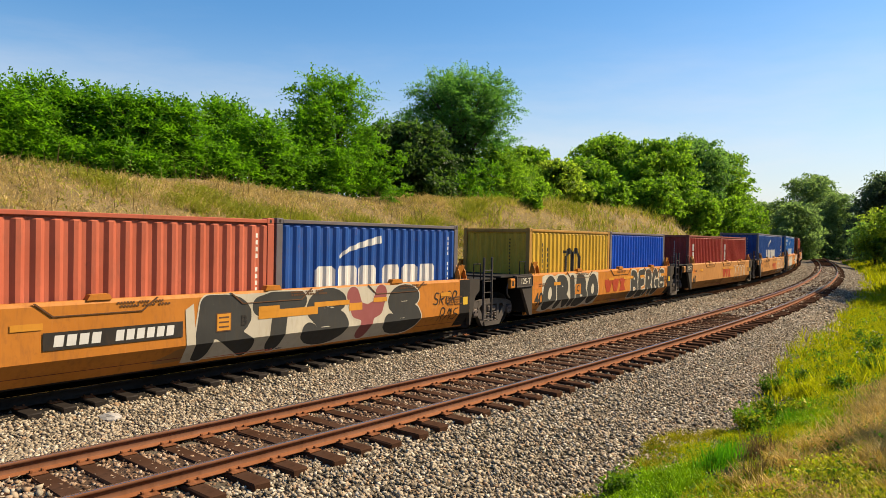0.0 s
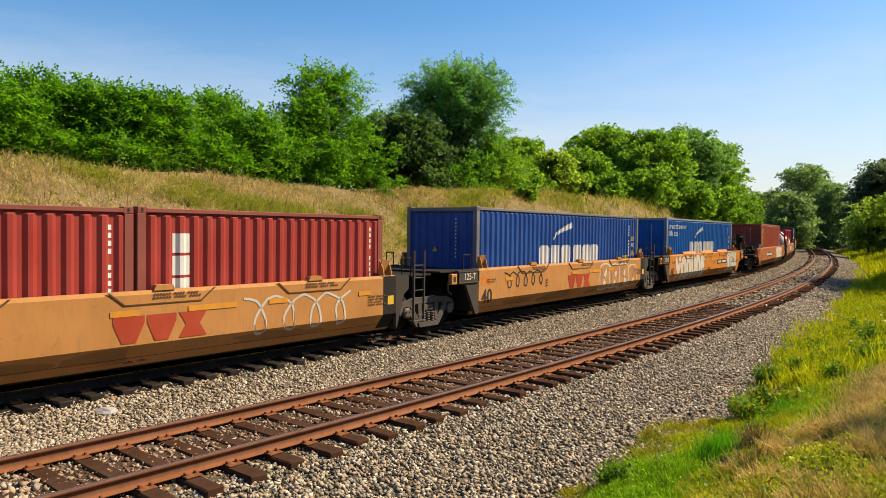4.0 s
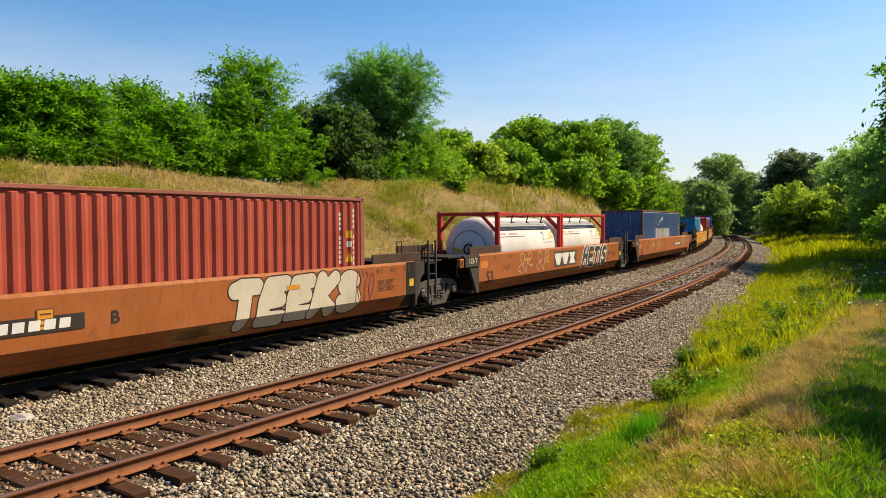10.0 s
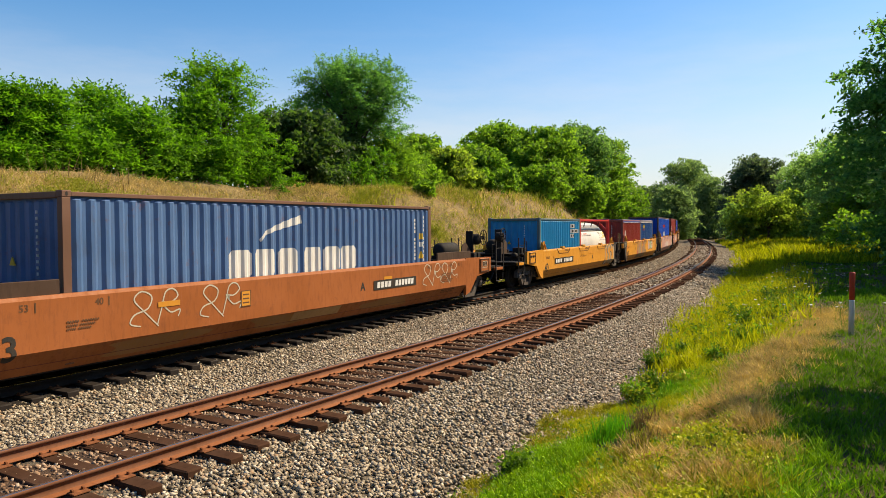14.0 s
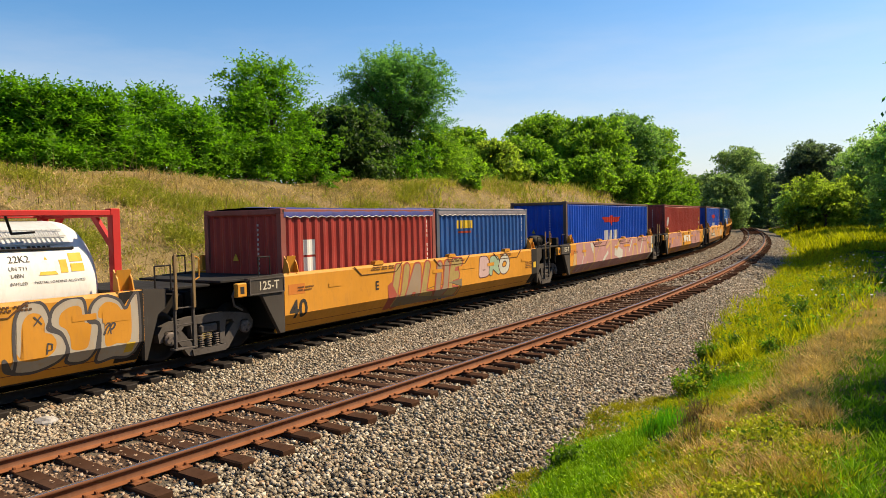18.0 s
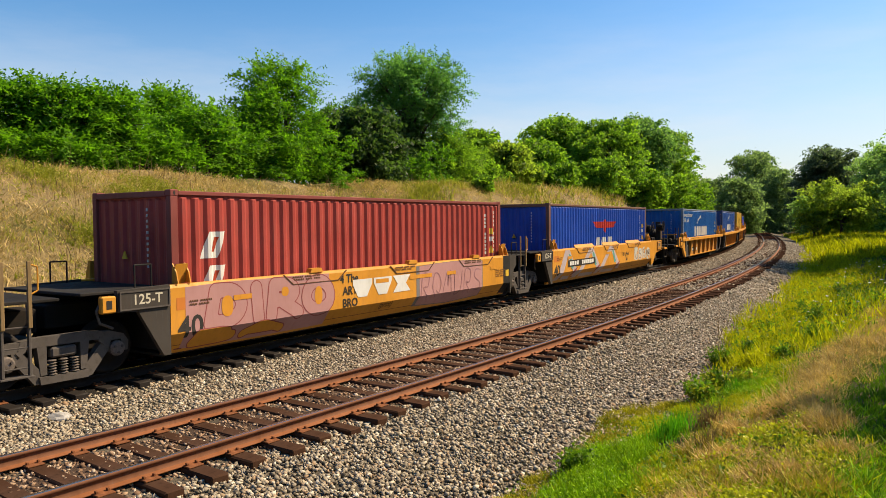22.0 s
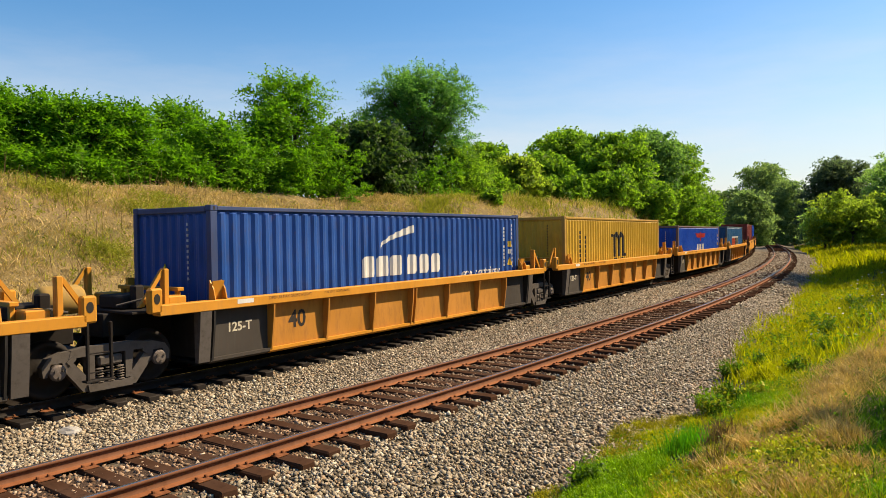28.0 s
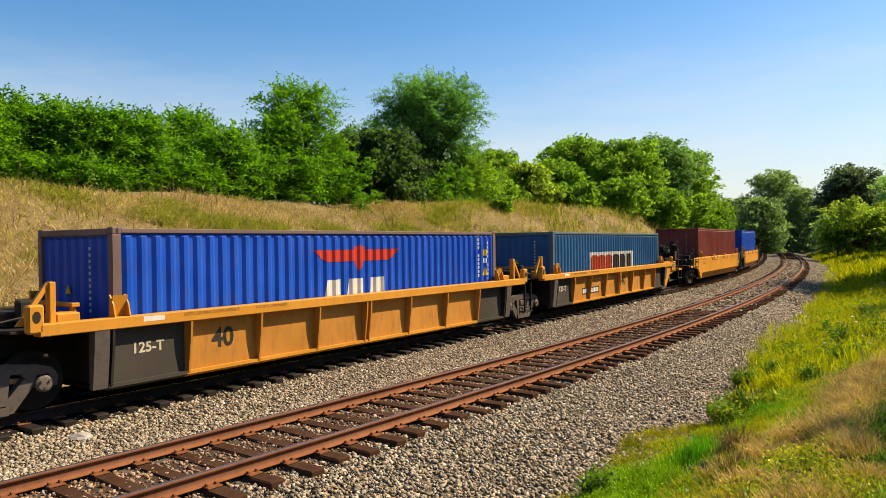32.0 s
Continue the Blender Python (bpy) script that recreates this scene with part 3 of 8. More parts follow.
        if o1 > 3.3:
            z = np.where(o > 3.2, np.maximum(z, ground_z(x, y) - 0.005), z)
        z = z + rng.uniform(-0.012, 0.014, n)
        return np.stack([x, y, z], 1)
    return place


stones("ballast_stones", 54000, near_place(1.05, 4.2, -3, 30, 0.0, 1.5), 0.034, M_STONE, "loose grey crushed-stone ballast beside the empty track", 1)
stones("ballast_stones", 40000, near_place(-4.2, -1.05, -1, 34, 0.0, 1.6), 0.034, M_STONE, "loose grey crushed-stone ballast between the tracks", 2)
stones("ballast_stones", 16000, near_place(-1.1, 1.1, -3, 30, -0.012), 0.032, M_BROWNSTONE, "rust-stained crushed stone between the rails", 3)
stones("ballast_stones", 12000, near_place(-4.0, 3.9, -16, -0.6, 0.0, 1.0), 0.055, M_STONE, "grey crushed-stone ballast behind the view", 8)
stones("ballast_stones", 22000, near_place(-4.0, 4.0, 24, 95, 0.0, 1.2), 0.06, M_STONE, "grey crushed-stone ballast of both tracks farther off", 4)


def make_rock():
    x, y, _ = near(1.5, -3.05)
    bm = bmesh.new()
    bmesh.ops.create_icosphere(bm, subdivisions=2, radius=0.16)
    for v in bm.verts:
        k = 0.8 + 0.45 * noise.noise(v.co * 7)
        v.co = Vector((v.co.x * 1.3 * k, v.co.y * k, v.co.z * 0.62 * k))
    me = bpy.data.meshes.new("rock")
    bm.to_mesh(me)
    bm.free()
    me.materials.append(plain("pale_rock", (0.40, 0.38, 0.36), 0.9, 0, 0.25, 14))
    r = tagged(new("rock", me), "pale grey lump of stone lying on the ballast", "stone")
    r.location = (float(x), float(y), -0.30)


make_rock()


# ---------------------------------------------------------------- plants
def leaves(rng, centres, normals, length, width, droop=0.3):
    """Small pointed leaves, two triangles each, at the given places."""
    n = len(centres)
    d = rng.normal(0, 1, (n, 3)) + normals * 0.9
    d[:, 2] -= droop
    d /= np.linalg.norm(d, axis=1, keepdims=True)
    e = np.cross(d, rng.normal(0, 1, (n, 3)))
    e /= np.linalg.norm(e, axis=1, keepdims=True) + 1e-9
    L = length * rng.uniform(0.6, 1.3, (n, 1))
    W = width * rng.uniform(0.6, 1.3, (n, 1))
    up = np.cross(d, e) * 0.15
    v = np.stack([centres - d * L, centres + e * W + up * L, centres + d * L, centres - e * W + up * L], 1)
    f = np.arange(4 * n).reshape(n, 4)
    return v.reshape(-1, 3), f


def crown_mesh(name, seed, lobes, per, leaf, mat, spray=0.0, frond=0):
    """Lobes (x, y, z, radius, squash) built of flat clusters of leaves; with fronds each spray is a feathered stalk of leaflets."""
    rng = np.random.default_rng(seed)
    cs, ns = [], []
    for x, y, z, r, q in lobes:
        m = max(60, int(per * r * r))
        k = 15 if frond else 26
        if frond:
            m = max(10, m // frond)
        u = rng.normal(0, 1, (k, 3))
        u[:, 2] += 0.3
        u /= np.linalg.norm(u, axis=1, keepdims=True)
        far_out = r * (0.62 + 0.5 * rng.random(k)) * (1 + spray * np.maximum(0, rng.normal(0, 0.4, k)))
        mid = u * far_out[:, None]
        mid[:, 2] *= q
        pick = rng.integers(0, k, m)
        off = rng.normal(0, 1, (m, 3)) * r * rng.uniform(0.10, 0.24, k)[pick][:, None]
        off[:, 2] = off[:, 2] * (0.34 if frond else 0.5) - np.hypot(off[:, 0], off[:, 1]) * 0.25
        c = mid[pick] + off
        inner = rng.random(m) < 0.22
        c[inner] *= rng.random((inner.sum(), 1)) * 0.8
        cs.append(c + np.array([x, y, z]))
        nn = u[pick] + off / r * 2.0
        ns.append(nn / (np.linalg.norm(nn, axis=1, keepdims=True) + 1e-9))
    cs, ns = np.concatenate(cs), np.concatenate(ns)
    if frond:
        n = len(cs)
        d = ns + rng.normal(0, 0.5, (n, 3))
        d[:, 2] *= 0.7
        d /= np.linalg.norm(d, axis=1, keepdims=True)
        side = np.cross(d, np.array([0.0, 0.0, 1.0]) + rng.normal(0, 0.35, (n, 3)))
        side /= np.linalg.norm(side, axis=1, keepdims=True) + 1e-9
        span = leaf * frond * 0.42 * rng.uniform(0.6, 1.3, (n, 1))
        v = []
        for k in range(frond):
            f = (k + 0.5) / frond
            p = cs + d * span * (2 * f - 0.6)
            p[:, 2] -= (f * f * 0.35 * span)[:, 0]
            w = side * (leaf * 1.25 * (1 - 0.5 * f) * (1 if k % 2 else -1))
            a = d * leaf * 0.42
            lift = np.cross(side, d) * leaf * rng.normal(0, 0.35, (n, 1))
            v.append(np.stack([p - a * 0.9, p + w + a * 0.5 + lift, p + a * 0.9], 1))
        v = np.stack(v, 1).reshape(-1, 3)
        return np_mesh(name, v, np.arange(len(v)).reshape(-1, 3), mat)
    v, f = leaves(rng, cs, ns, leaf, leaf * 0.45)
    return np_mesh(name, v, f, mat)


def make_tree(x, y, top, rad, mat, label, seed, kind="round", leaf=0.13, per=900, base=None, low=0.25, category="tree", frond=False):
    rnd = random.Random(seed)
    z0 = float(ground_z(np.array([x]), np.array([y]))[0]) if base is None else base
    h = top - z0
    t = tagged(new("tree"), label, category, "trees along the line")
    t.location = (x, y, z0 - 0.05)
    wood = MB()
    trunk_top = h * (0.55 if kind != "tall" else 0.6)
    r0 = 0.022 * h + 0.03
    pts = [Vector((0, 0, -0.1))]
    for i in range(1, 5):
        pts.append(Vector((rnd.uniform(-1, 1) * 0.03 * h, rnd.uniform(-1, 1) * 0.03 * h, trunk_top * i / 4)))
    for i in range(4):
        wood.tube(pts[i], pts[i + 1], r0 * (1 - 0.18 * i), 9, r0 * (1 - 0.18 * (i + 1)))
    lobes = []
    n = {"round": 26, "locust": 34, "tall": 46, "bush": 14}[kind]
    for i in range(n):
        a = i * 2.4 + rnd.uniform(-0.5, 0.5)
        f = (i + 0.5) / n
        if kind == "tall":
            zz = h * (0.40 + 0.53 * f ** 0.85)
            rr = rad * 0.90 * math.sin(math.pi * (0.26 + 0.58 * f)) ** 0.7 * rnd.uniform(0.40, 1.05)
            lr = rad * rnd.uniform(0.18, 0.28)
        elif kind == "locust":
            zz = h * (low + (0.92 - low) * f)
            rr = rad * 0.92 * (1 - 0.62 * f ** 2.2) * rnd.uniform(0.45, 1.1)
            lr = rad * rnd.uniform(0.20, 0.36)
        elif kind == "bush":
            zz = h * (0.22 + 0.58 * f)
            rr = rad * 0.75 * rnd.uniform(0.3, 1.0)
            lr = rad * rnd.uniform(0.28, 0.45)
        else:
            zz = h * (low + (0.90 - low) * f)
            rr = rad * 0.74 * math.sin(math.pi * (0.20 + 0.66 * f)) * rnd.uniform(0.5, 1.1)
            lr = rad * rnd.uniform(0.30, 0.48)
        lobes.append((rr * math.cos(a), rr * math.sin(a), min(zz, h - lr * 0.6), lr, rnd.uniform(0.62, 1.1)))
    if kind in ("locust", "tall"):
        for i in range(7):
            a = rnd.uniform(0, 6.28)
            k = rnd.uniform(0.1, 0.6) * rad
            lobes.append((k * math.cos(a), k * math.sin(a), h * rnd.uniform(0.90, 1.0), rad * 0.15, 1.9))
    if kind != "bush":
        lobes.append((rnd.uniform(-0.1, 0.1) * rad, 0, h - rad * 0.22, rad * 0.30, 0.9))
    lobes = [(lx, ly, min(lz, h - lr * q * 1.12), lr, q) for lx, ly, lz, lr, q in lobes]
    for lx, ly, lz, lr, _ in lobes:
        k = rnd.uniform(0.35, 0.95)
        p = pts[0].lerp(pts[4], k)
        p.z = min(p.z, lz - 0.1 * h if lz > 0.3 * h else lz)
        q = Vector((lx, ly, lz))
        mid = p.lerp(q, 0.5) + Vector((0, 0, 0.04 * h))
        wood.tube(p, mid, r0 * 0.40, 6, r0 * 0.25)
        wood.tube(mid, q, r0 * 0.25, 5, r0 * 0.08)
    part("trunk", wood, M_BARK, t, "grey-brown bark")
    part("crown", crown_mesh("crown", seed, lobes, per, leaf, mat, 0.5 if kind in ("locust", "tall") else 0.3, 8 if kind in ("locust", "tall") or frond else 0), mat, t)
    return t


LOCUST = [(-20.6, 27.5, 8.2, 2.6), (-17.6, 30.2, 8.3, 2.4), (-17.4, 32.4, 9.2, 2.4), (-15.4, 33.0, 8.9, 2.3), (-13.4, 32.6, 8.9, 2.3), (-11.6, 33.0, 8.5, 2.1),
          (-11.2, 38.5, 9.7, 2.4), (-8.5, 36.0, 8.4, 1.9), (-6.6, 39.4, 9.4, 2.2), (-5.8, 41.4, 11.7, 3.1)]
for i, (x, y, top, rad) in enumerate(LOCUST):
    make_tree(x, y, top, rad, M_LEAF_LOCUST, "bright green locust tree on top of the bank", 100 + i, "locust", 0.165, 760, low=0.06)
for i, (x, y, top, rad) in enumerate([(-14.5, 30.6, 6.6, 1.5), (-12.4, 30.9, 6.4, 1.4), (-9.8, 34.0, 6.9, 1.5), (-7.4, 37.2, 7.0, 1.5), (-16.7, 29.2, 6.5, 1.4), (-5.6, 38.8, 7.4, 1.4)]):
    make_tree(x, y, top, rad, M_LEAF_LOCUST, "low bright green locust bush at the edge of the trees", 130 + i, "bush", 0.16, 700, category="bush", frond=True)
make_tree(-1.5, 46.0, 9.9, 3.2, M_LEAF_DARK, "dense dark green tree with drooping leaves", 150, "round", 0.17, 560, low=0.06)
make_tree(-3.6, 46.5, 9.4, 2.3, M_LEAF_DARK, "dense dark green tree in the shade of the locusts", 151, "round", 0.17, 560, low=0.06)
make_tree(1.9, 58.0, 15.7, 4.8, M_LEAF_TALL, "tall spreading blue-green locust tree above the others", 152, "tall", 0.19, 640)
make_tree(0.8, 57.0, 11.0, 3.0, M_LEAF_DARK, "dark green tree below the tall one", 153, "round", 0.17, 560, low=0.06)
make_tree(5.0, 57.5, 9.8, 2.8, M_LEAF_MID, "mid-green tree at the top of the bank", 154, "locust", 0.17, 800, low=0.06)
FARTHER = [(9.6, 74.4, 12.2, 3.4), (11.0, 64.5, 9.7, 3.0), (14.6, 70.0, 10.8, 3.4), (19.8, 82.7, 14.5, 5.4), (23.0, 76.6, 13.4, 4.4), (29.9, 87.0, 15.2, 5.6), (36.1, 91.1, 14.2, 4.6), (40.3, 97.8, 11.2, 3.2)]
for i, (x, y, top, rad) in enumerate(FARTHER):
    mat = (M_LEAF_MID, M_LEAF_YELLOW, M_LEAF_MID, M_LEAF_MID, M_LEAF_MID, M_LEAF_BLUE, M_LEAF_MID, M_LEAF_MID)[i]
    make_tree(x, y, top, rad, mat, "full green broadleaf tree in the wood beyond the bank" if mat != M_LEAF_YELLOW else "yellow-green broadleaf tree in the wood", 170 + i, "round", 0.21, 320, low=0.05)
for i, (x, y, top, rad) in enumerate([(20.4, 66.5, 8.6, 2.8), (8.0, 60.5, 7.6, 2.0), (15.4, 64.4, 8.0, 2.2), (26.5, 73.5, 8.2, 2.8), (33.0, 82.0, 8.6, 3.0), (39.0, 90.0, 8.0, 3.0), (6.1, 45.6, 5.6, 0.8)]):
    make_tree(x, y, top, rad, M_LEAF_MID, "leafy bush at the edge of the wood", 190 + i, "bush", 0.19, 480, category="bush")
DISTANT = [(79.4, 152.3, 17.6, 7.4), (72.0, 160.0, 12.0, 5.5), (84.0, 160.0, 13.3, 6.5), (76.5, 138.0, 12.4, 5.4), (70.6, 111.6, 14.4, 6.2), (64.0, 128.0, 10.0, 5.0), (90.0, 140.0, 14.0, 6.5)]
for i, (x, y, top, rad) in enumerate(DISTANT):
    make_tree(x, y, top, rad, M_LEAF_HAZEDARK if i == 4 else M_LEAF_HAZEDIM, "distant tree where the line bends out of sight" if i != 4 else "very dark distant tree beside the line", 210 + i, "round", 0.28, 150, low=0.05)
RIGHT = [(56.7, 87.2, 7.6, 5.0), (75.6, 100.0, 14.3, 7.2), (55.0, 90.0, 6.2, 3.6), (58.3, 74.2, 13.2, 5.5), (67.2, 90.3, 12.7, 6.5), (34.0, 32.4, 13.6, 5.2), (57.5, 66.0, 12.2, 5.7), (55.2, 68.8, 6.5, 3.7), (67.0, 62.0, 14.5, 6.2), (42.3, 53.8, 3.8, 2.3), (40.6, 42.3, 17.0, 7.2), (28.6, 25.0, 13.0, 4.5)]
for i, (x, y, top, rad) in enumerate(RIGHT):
    make_tree(x, y, top, rad, (M_LEAF_YELLOW, M_LEAF_HAZE, M_LEAF_HAZE, M_LEAF_HAZE, M_LEAF_HAZE, M_LEAF_HAZE, M_LEAF_HAZE, M_LEAF_MID, M_LEAF_HAZE, M_LEAF_MID, M_LEAF_TALL, M_LEAF_BLUE)[i],
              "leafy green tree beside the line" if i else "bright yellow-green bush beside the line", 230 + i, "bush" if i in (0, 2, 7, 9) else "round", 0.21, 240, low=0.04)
make_tree(16.2, 8.1, 11.4, 3.2, M_LEAF_DARK, "shade tree at the edge of the lawn", 250, "round", 0.2, 330, low=0.42)


def make_woods(name, line, height, label, seed, leaf, per, mat):
    """A closed edge of woodland far from the camera, in one piece."""
    rnd = random.Random(seed)
    lobes = []
    for x, y in line:
        z0 = float(ground_z(np.array([x]), np.array([y]))[0])
        for k in range(5):
            r = height * rnd.uniform(0.16, 0.27)
            lobes.append((x + rnd.uniform(-0.3, 0.3) * height, y + rnd.uniform(-0.3, 0.3) * height, z0 + height * (0.12 + 0.19 * k) * rnd.uniform(0.8, 1.1), r, 0.9))
    return tagged(new(name, crown_mesh(name, seed, lobes, per, leaf, mat, 0.3)), label, "woods", kind="stuff")


make_woods("undergrowth", [(-19 + 1.5 * i + (0.6 if i % 2 else 0), 30.5 + 0.85 * i) for i in range(12)], 2.6, "leafy undergrowth below the locust trees", 61, 0.09, 900, M_LEAF_LOCUST)
make_woods("undergrowth", [(-3 + 3.2 * i, 49 + 3.4 * i) for i in range(13)], 3.8, "shady undergrowth below the wood", 62, 0.16, 420, M_LEAF_MID)
make_woods("undergrowth", [(-9 + 1.6 * i, 40 + 1.3 * i) for i in range(9)], 3.0, "leafy undergrowth under the trees on the crest", 65, 0.12, 520, M_LEAF_LOCUST)
# added tree ring, never in view: holds low sky light off the train
make_woods("woods", [(44 * math.sin(a), 44 * math.cos(a)) for a in [math.radians(d) for d in range(112, 262, 8)]], 13.0, "unseen trees added behind the camera to cut sky light", 63, 0.5, 40, M_LEAF_MID)
make_woods("woods", [(-75 + 5.5 * i, 5 + 5.0 * i) for i in range(12)], 5.5, "woodland on the bank farther back", 64, 0.3, 90, M_LEAF_MID)


def blades(name, n, place, height, width, mat, label, seed, lean=0.35, category="grass", tuft=8, spread=0.14):
    """Bent blades of grass."""
    rng = np.random.default_rng(seed)
    p = place(rng, n // tuft)
    size = np.repeat(rng.uniform(0.4, 1.5, len(p)), tuft)
    p = np.repeat(p, tuft, 0)
    n = len(p)
    p[:, :2] += rng.normal(0, height * spread, (n, 2)) if tuft > 1 else 0
    a = rng.uniform(0, 2 * np.pi, n)
    w = width * rng.uniform(0.6, 1.4, n)
    h = height * rng.uniform(0.45, 1.25, n) * size
    dx, dy = np.cos(a), np.sin(a)
    l = lean * h * rng.uniform(0.2, 1.6, n)
    b = rng.uniform(0, 2 * np.pi, n)
    lx, ly = np.cos(b) * l, np.sin(b) * l
    z = np.zeros(n)
    side = np.stack([dx * w, dy * w, z], 1)
    low = p + np.stack([lx * 0.3, ly * 0.3, h * 0.45], 1)
    tip = p + np.stack([lx, ly, h], 1)
    v = np.stack([p, low + side, tip, low - side], 1)
    f = np.arange(4 * n).reshape(n, 4)
    return tagged(new(name, np_mesh(name, v.reshape(-1, 3), f, mat)), label, category, kind="stuff")


def field(o0, o1, s0, s1, power=1.0, clump=0.0, f=0.9, seed=0.0):
    """Places over a stretch of ground beside the track, thinned in patches."""
    def place(rng, n):
        s = s0 + (s1 - s0) * rng.random(n) ** power
        o = rng.uniform(o0, o1, n)
        if o0 > 0:
            on = o > edge(s) + 0.22 * np.abs(rng.normal(0, 1, n))
            s, o, n = s[on], o[on], int(on.sum())
        x, y, _ = near(s, o)
        if clump:
            k = rng.random(n) < np.clip(0.5 + clump * ripple(x, y, f, seed) + 0.5 * clump * ripple(x, y, f * 3.1, seed + 1), 0.02, 1)
            x, y, s, o = x[k], y[k], s[k], o[k]
        z = ground_z(x, y)
        if o0 > 0:
            z = np.maximum(z, np.interp(o, *NEAR_BED) + level(s))
        return np.stack([x, y, z - 0.01], 1)
    return place


def patches(spots):
    """Places inside round patches (along, across, radius) beside the track."""
    def place(rng, n):
        w = np.array([r * r for _, _, r in spots])
        i = rng.choice(len(spots), n, p=w / w.sum())
        q = np.array(spots)[i]
        a, d = rng.uniform(0, 2 * np.pi, n), np.abs(rng.normal(0, 0.55, n)) * q[:, 2]
        s, o = q[:, 0] + d * np.cos(a) * 1.4, q[:, 1] + d * np.sin(a)
        on = (o > edge(s) + 0.1) | (o < 0)
        s, o = s[on], o[on]
        x, y, _ = near(s, o)
        z = ground_z(x, y)
        z = np.where(o > 0, np.maximum(z, np.interp(o, *NEAR_BED) + level(s)), z)
        return np.stack([x, y, z - 0.01], 1)
    return place


# the bank: straw-coloured grass with green patches
blades("dry_grass", 130000, field(-19.5, -9.0, -2, 42, 1.0, 0.5, 0.5, 0.3), 0.25, 0.011, M_BANKSTRAW, "tall straw-coloured dry grass over the bank", 11, 1.1, spread=0.5)
blades("dry_grass", 26000, field(-17.5, -8.5, 40, 110, 1.2, 0.2, 0.5, 0.3), 0.45, 0.025, M_BANKSTRAW, "dry grass along the farther bank", 12, 0.6, spread=0.5)
blades("green_grass", 20000, field(-19.5, -8.0, -2, 45, 1.0, 1.6, 0.6, 2.2), 0.28, 0.012, M_BANKGREEN, "patches of green grass on the bank", 13, 0.6, spread=0.4)
blades("green_grass", 20000, field(-16.5, -8.0, 30, 110, 1.1, 0.6, 0.4, 1.2), 0.6, 0.03, M_BANKGREEN, "green weeds along the farther bank", 14, 0.5, spread=0.5)
blades("dead_stalks", 2400, field(-18.5, -8.6, -2, 50, 1.0, 0.8, 0.7, 8.0), 0.95, 0.009, M_DEAD, "thin dead brown stalks standing on the bank", 32, 0.25, tuft=3, spread=0.25)
# the camera's side, from the edge of the ballast to the lawn
SALLOW = [(6.6, 3.4, 0.35), (7.4, 3.5, 0.4), (7.9, 3.9, 0.35), (5.8, 3.7, 0.4), (5.0, 3.6, 0.3), (3.8, 3.6, 0.4), (3.0, 3.7, 0.5), (2.0, 3.9, 0.6), (0.5, 4.0, 0.8)]
LUSH = [(4.9, 3.95, 0.4), (4.9, 4.4, 0.5), (4.3, 4.7, 0.5), (3.8, 4.3, 0.5), (3.1, 4.7, 0.6), (2.5, 5.2, 0.6), (1.5, 4.9, 0.8), (0.2, 5.0, 0.9), (-1.6, 4.8, 0.9), (8.2, 5.0, 0.45), (7.4, 5.3, 0.5), (6.6, 5.5, 0.4), (9.4, 4.8, 0.4)]
EMERALD = [(5.3, 4.95, 0.20), (4.8, 5.0, 0.22), (5.0, 4.8, 0.2), (7.4, 5.1, 0.16), (8.2, 5.1, 0.18)]
YELLOWISH = [(6.8, 3.9, 0.35), (6.0, 4.4, 0.4), (7.4, 4.3, 0.35), (5.5, 4.6, 0.3), (6.4, 5.4, 0.35), (7.1, 5.7, 0.35), (8.2, 5.6, 0.4), (9.4, 5.4, 0.4), (5.8, 5.5, 0.3), (3.3, 5.4, 0.3), (2.4, 5.7, 0.4)]
LEAFY = [(3.3, 6.3, 0.24), (3.6, 6.4, 0.22), (2.5, 6.2, 0.22), (3.0, 6.7, 0.2), (2.4, 6.6, 0.22), (1.8, 6.1, 0.3), (4.1, 6.5, 0.12), (1.2, 6.7, 0.4), (2.3, 7.0, 0.2)]
STRAW = [(4.0, 6.75, 0.3), (5.0, 6.35, 0.4), (5.8, 6.35, 0.42), (6.8, 6.3, 0.45), (7.9, 6.3, 0.5), (9.0, 6.35, 0.55), (10.5, 6.4, 0.6), (12.2, 6.5, 0.6), (14.0, 6.6, 0.7), (16.0, 6.7, 0.7)]
MOTTLE = [(4.9, 5.95, 0.3), (4.1, 5.9, 0.3), (4.9, 5.55, 0.18), (2.2, 6.8, 0.25), (2.0, 6.6, 0.25), (3.0, 6.0, 0.22), (2.7, 6.45, 0.15), (1.4, 6.3, 0.3), (3.6, 5.7, 0.2), (0.4, 6.2, 0.5), (2.9, 7.05, 0.2)]
OLIVE = [(2.7, 5.6, 0.4), (2.3, 6.0, 0.4), (1.8, 6.4, 0.5), (1.7, 6.9, 0.4), (0.8, 6.0, 0.7), (2.8, 6.9, 0.35), (3.6, 5.8, 0.4), (4.4, 5.7, 0.3), (1.7, 7.1, 0.4), (3.7, 6.3, 0.35), (-0.5, 6.2, 0.9), (-2.5, 6.0, 1.1)]
GLOW = [(13.9, 4.3, 0.6), (15.0, 3.7, 0.6), (15.8, 4.6, 0.7), (17.7, 3.9, 0.8), (18.5, 4.8, 0.8), (21.5, 4.2, 1.0), (24.0, 4.6, 1.1), (28.0, 4.6, 1.3), (31.0, 3.7, 1.1), (36.0, 4.2, 1.6), (12.4, 4.7, 0.5), (11.4, 4.7, 0.4), (10.5, 4.7, 0.4)]
blades("green_grass", 44000, patches(SALLOW), 0.07, 0.005, M_SALLOW, "low yellowish grass creeping over the ballast edge", 15, 0.8, spread=0.5)
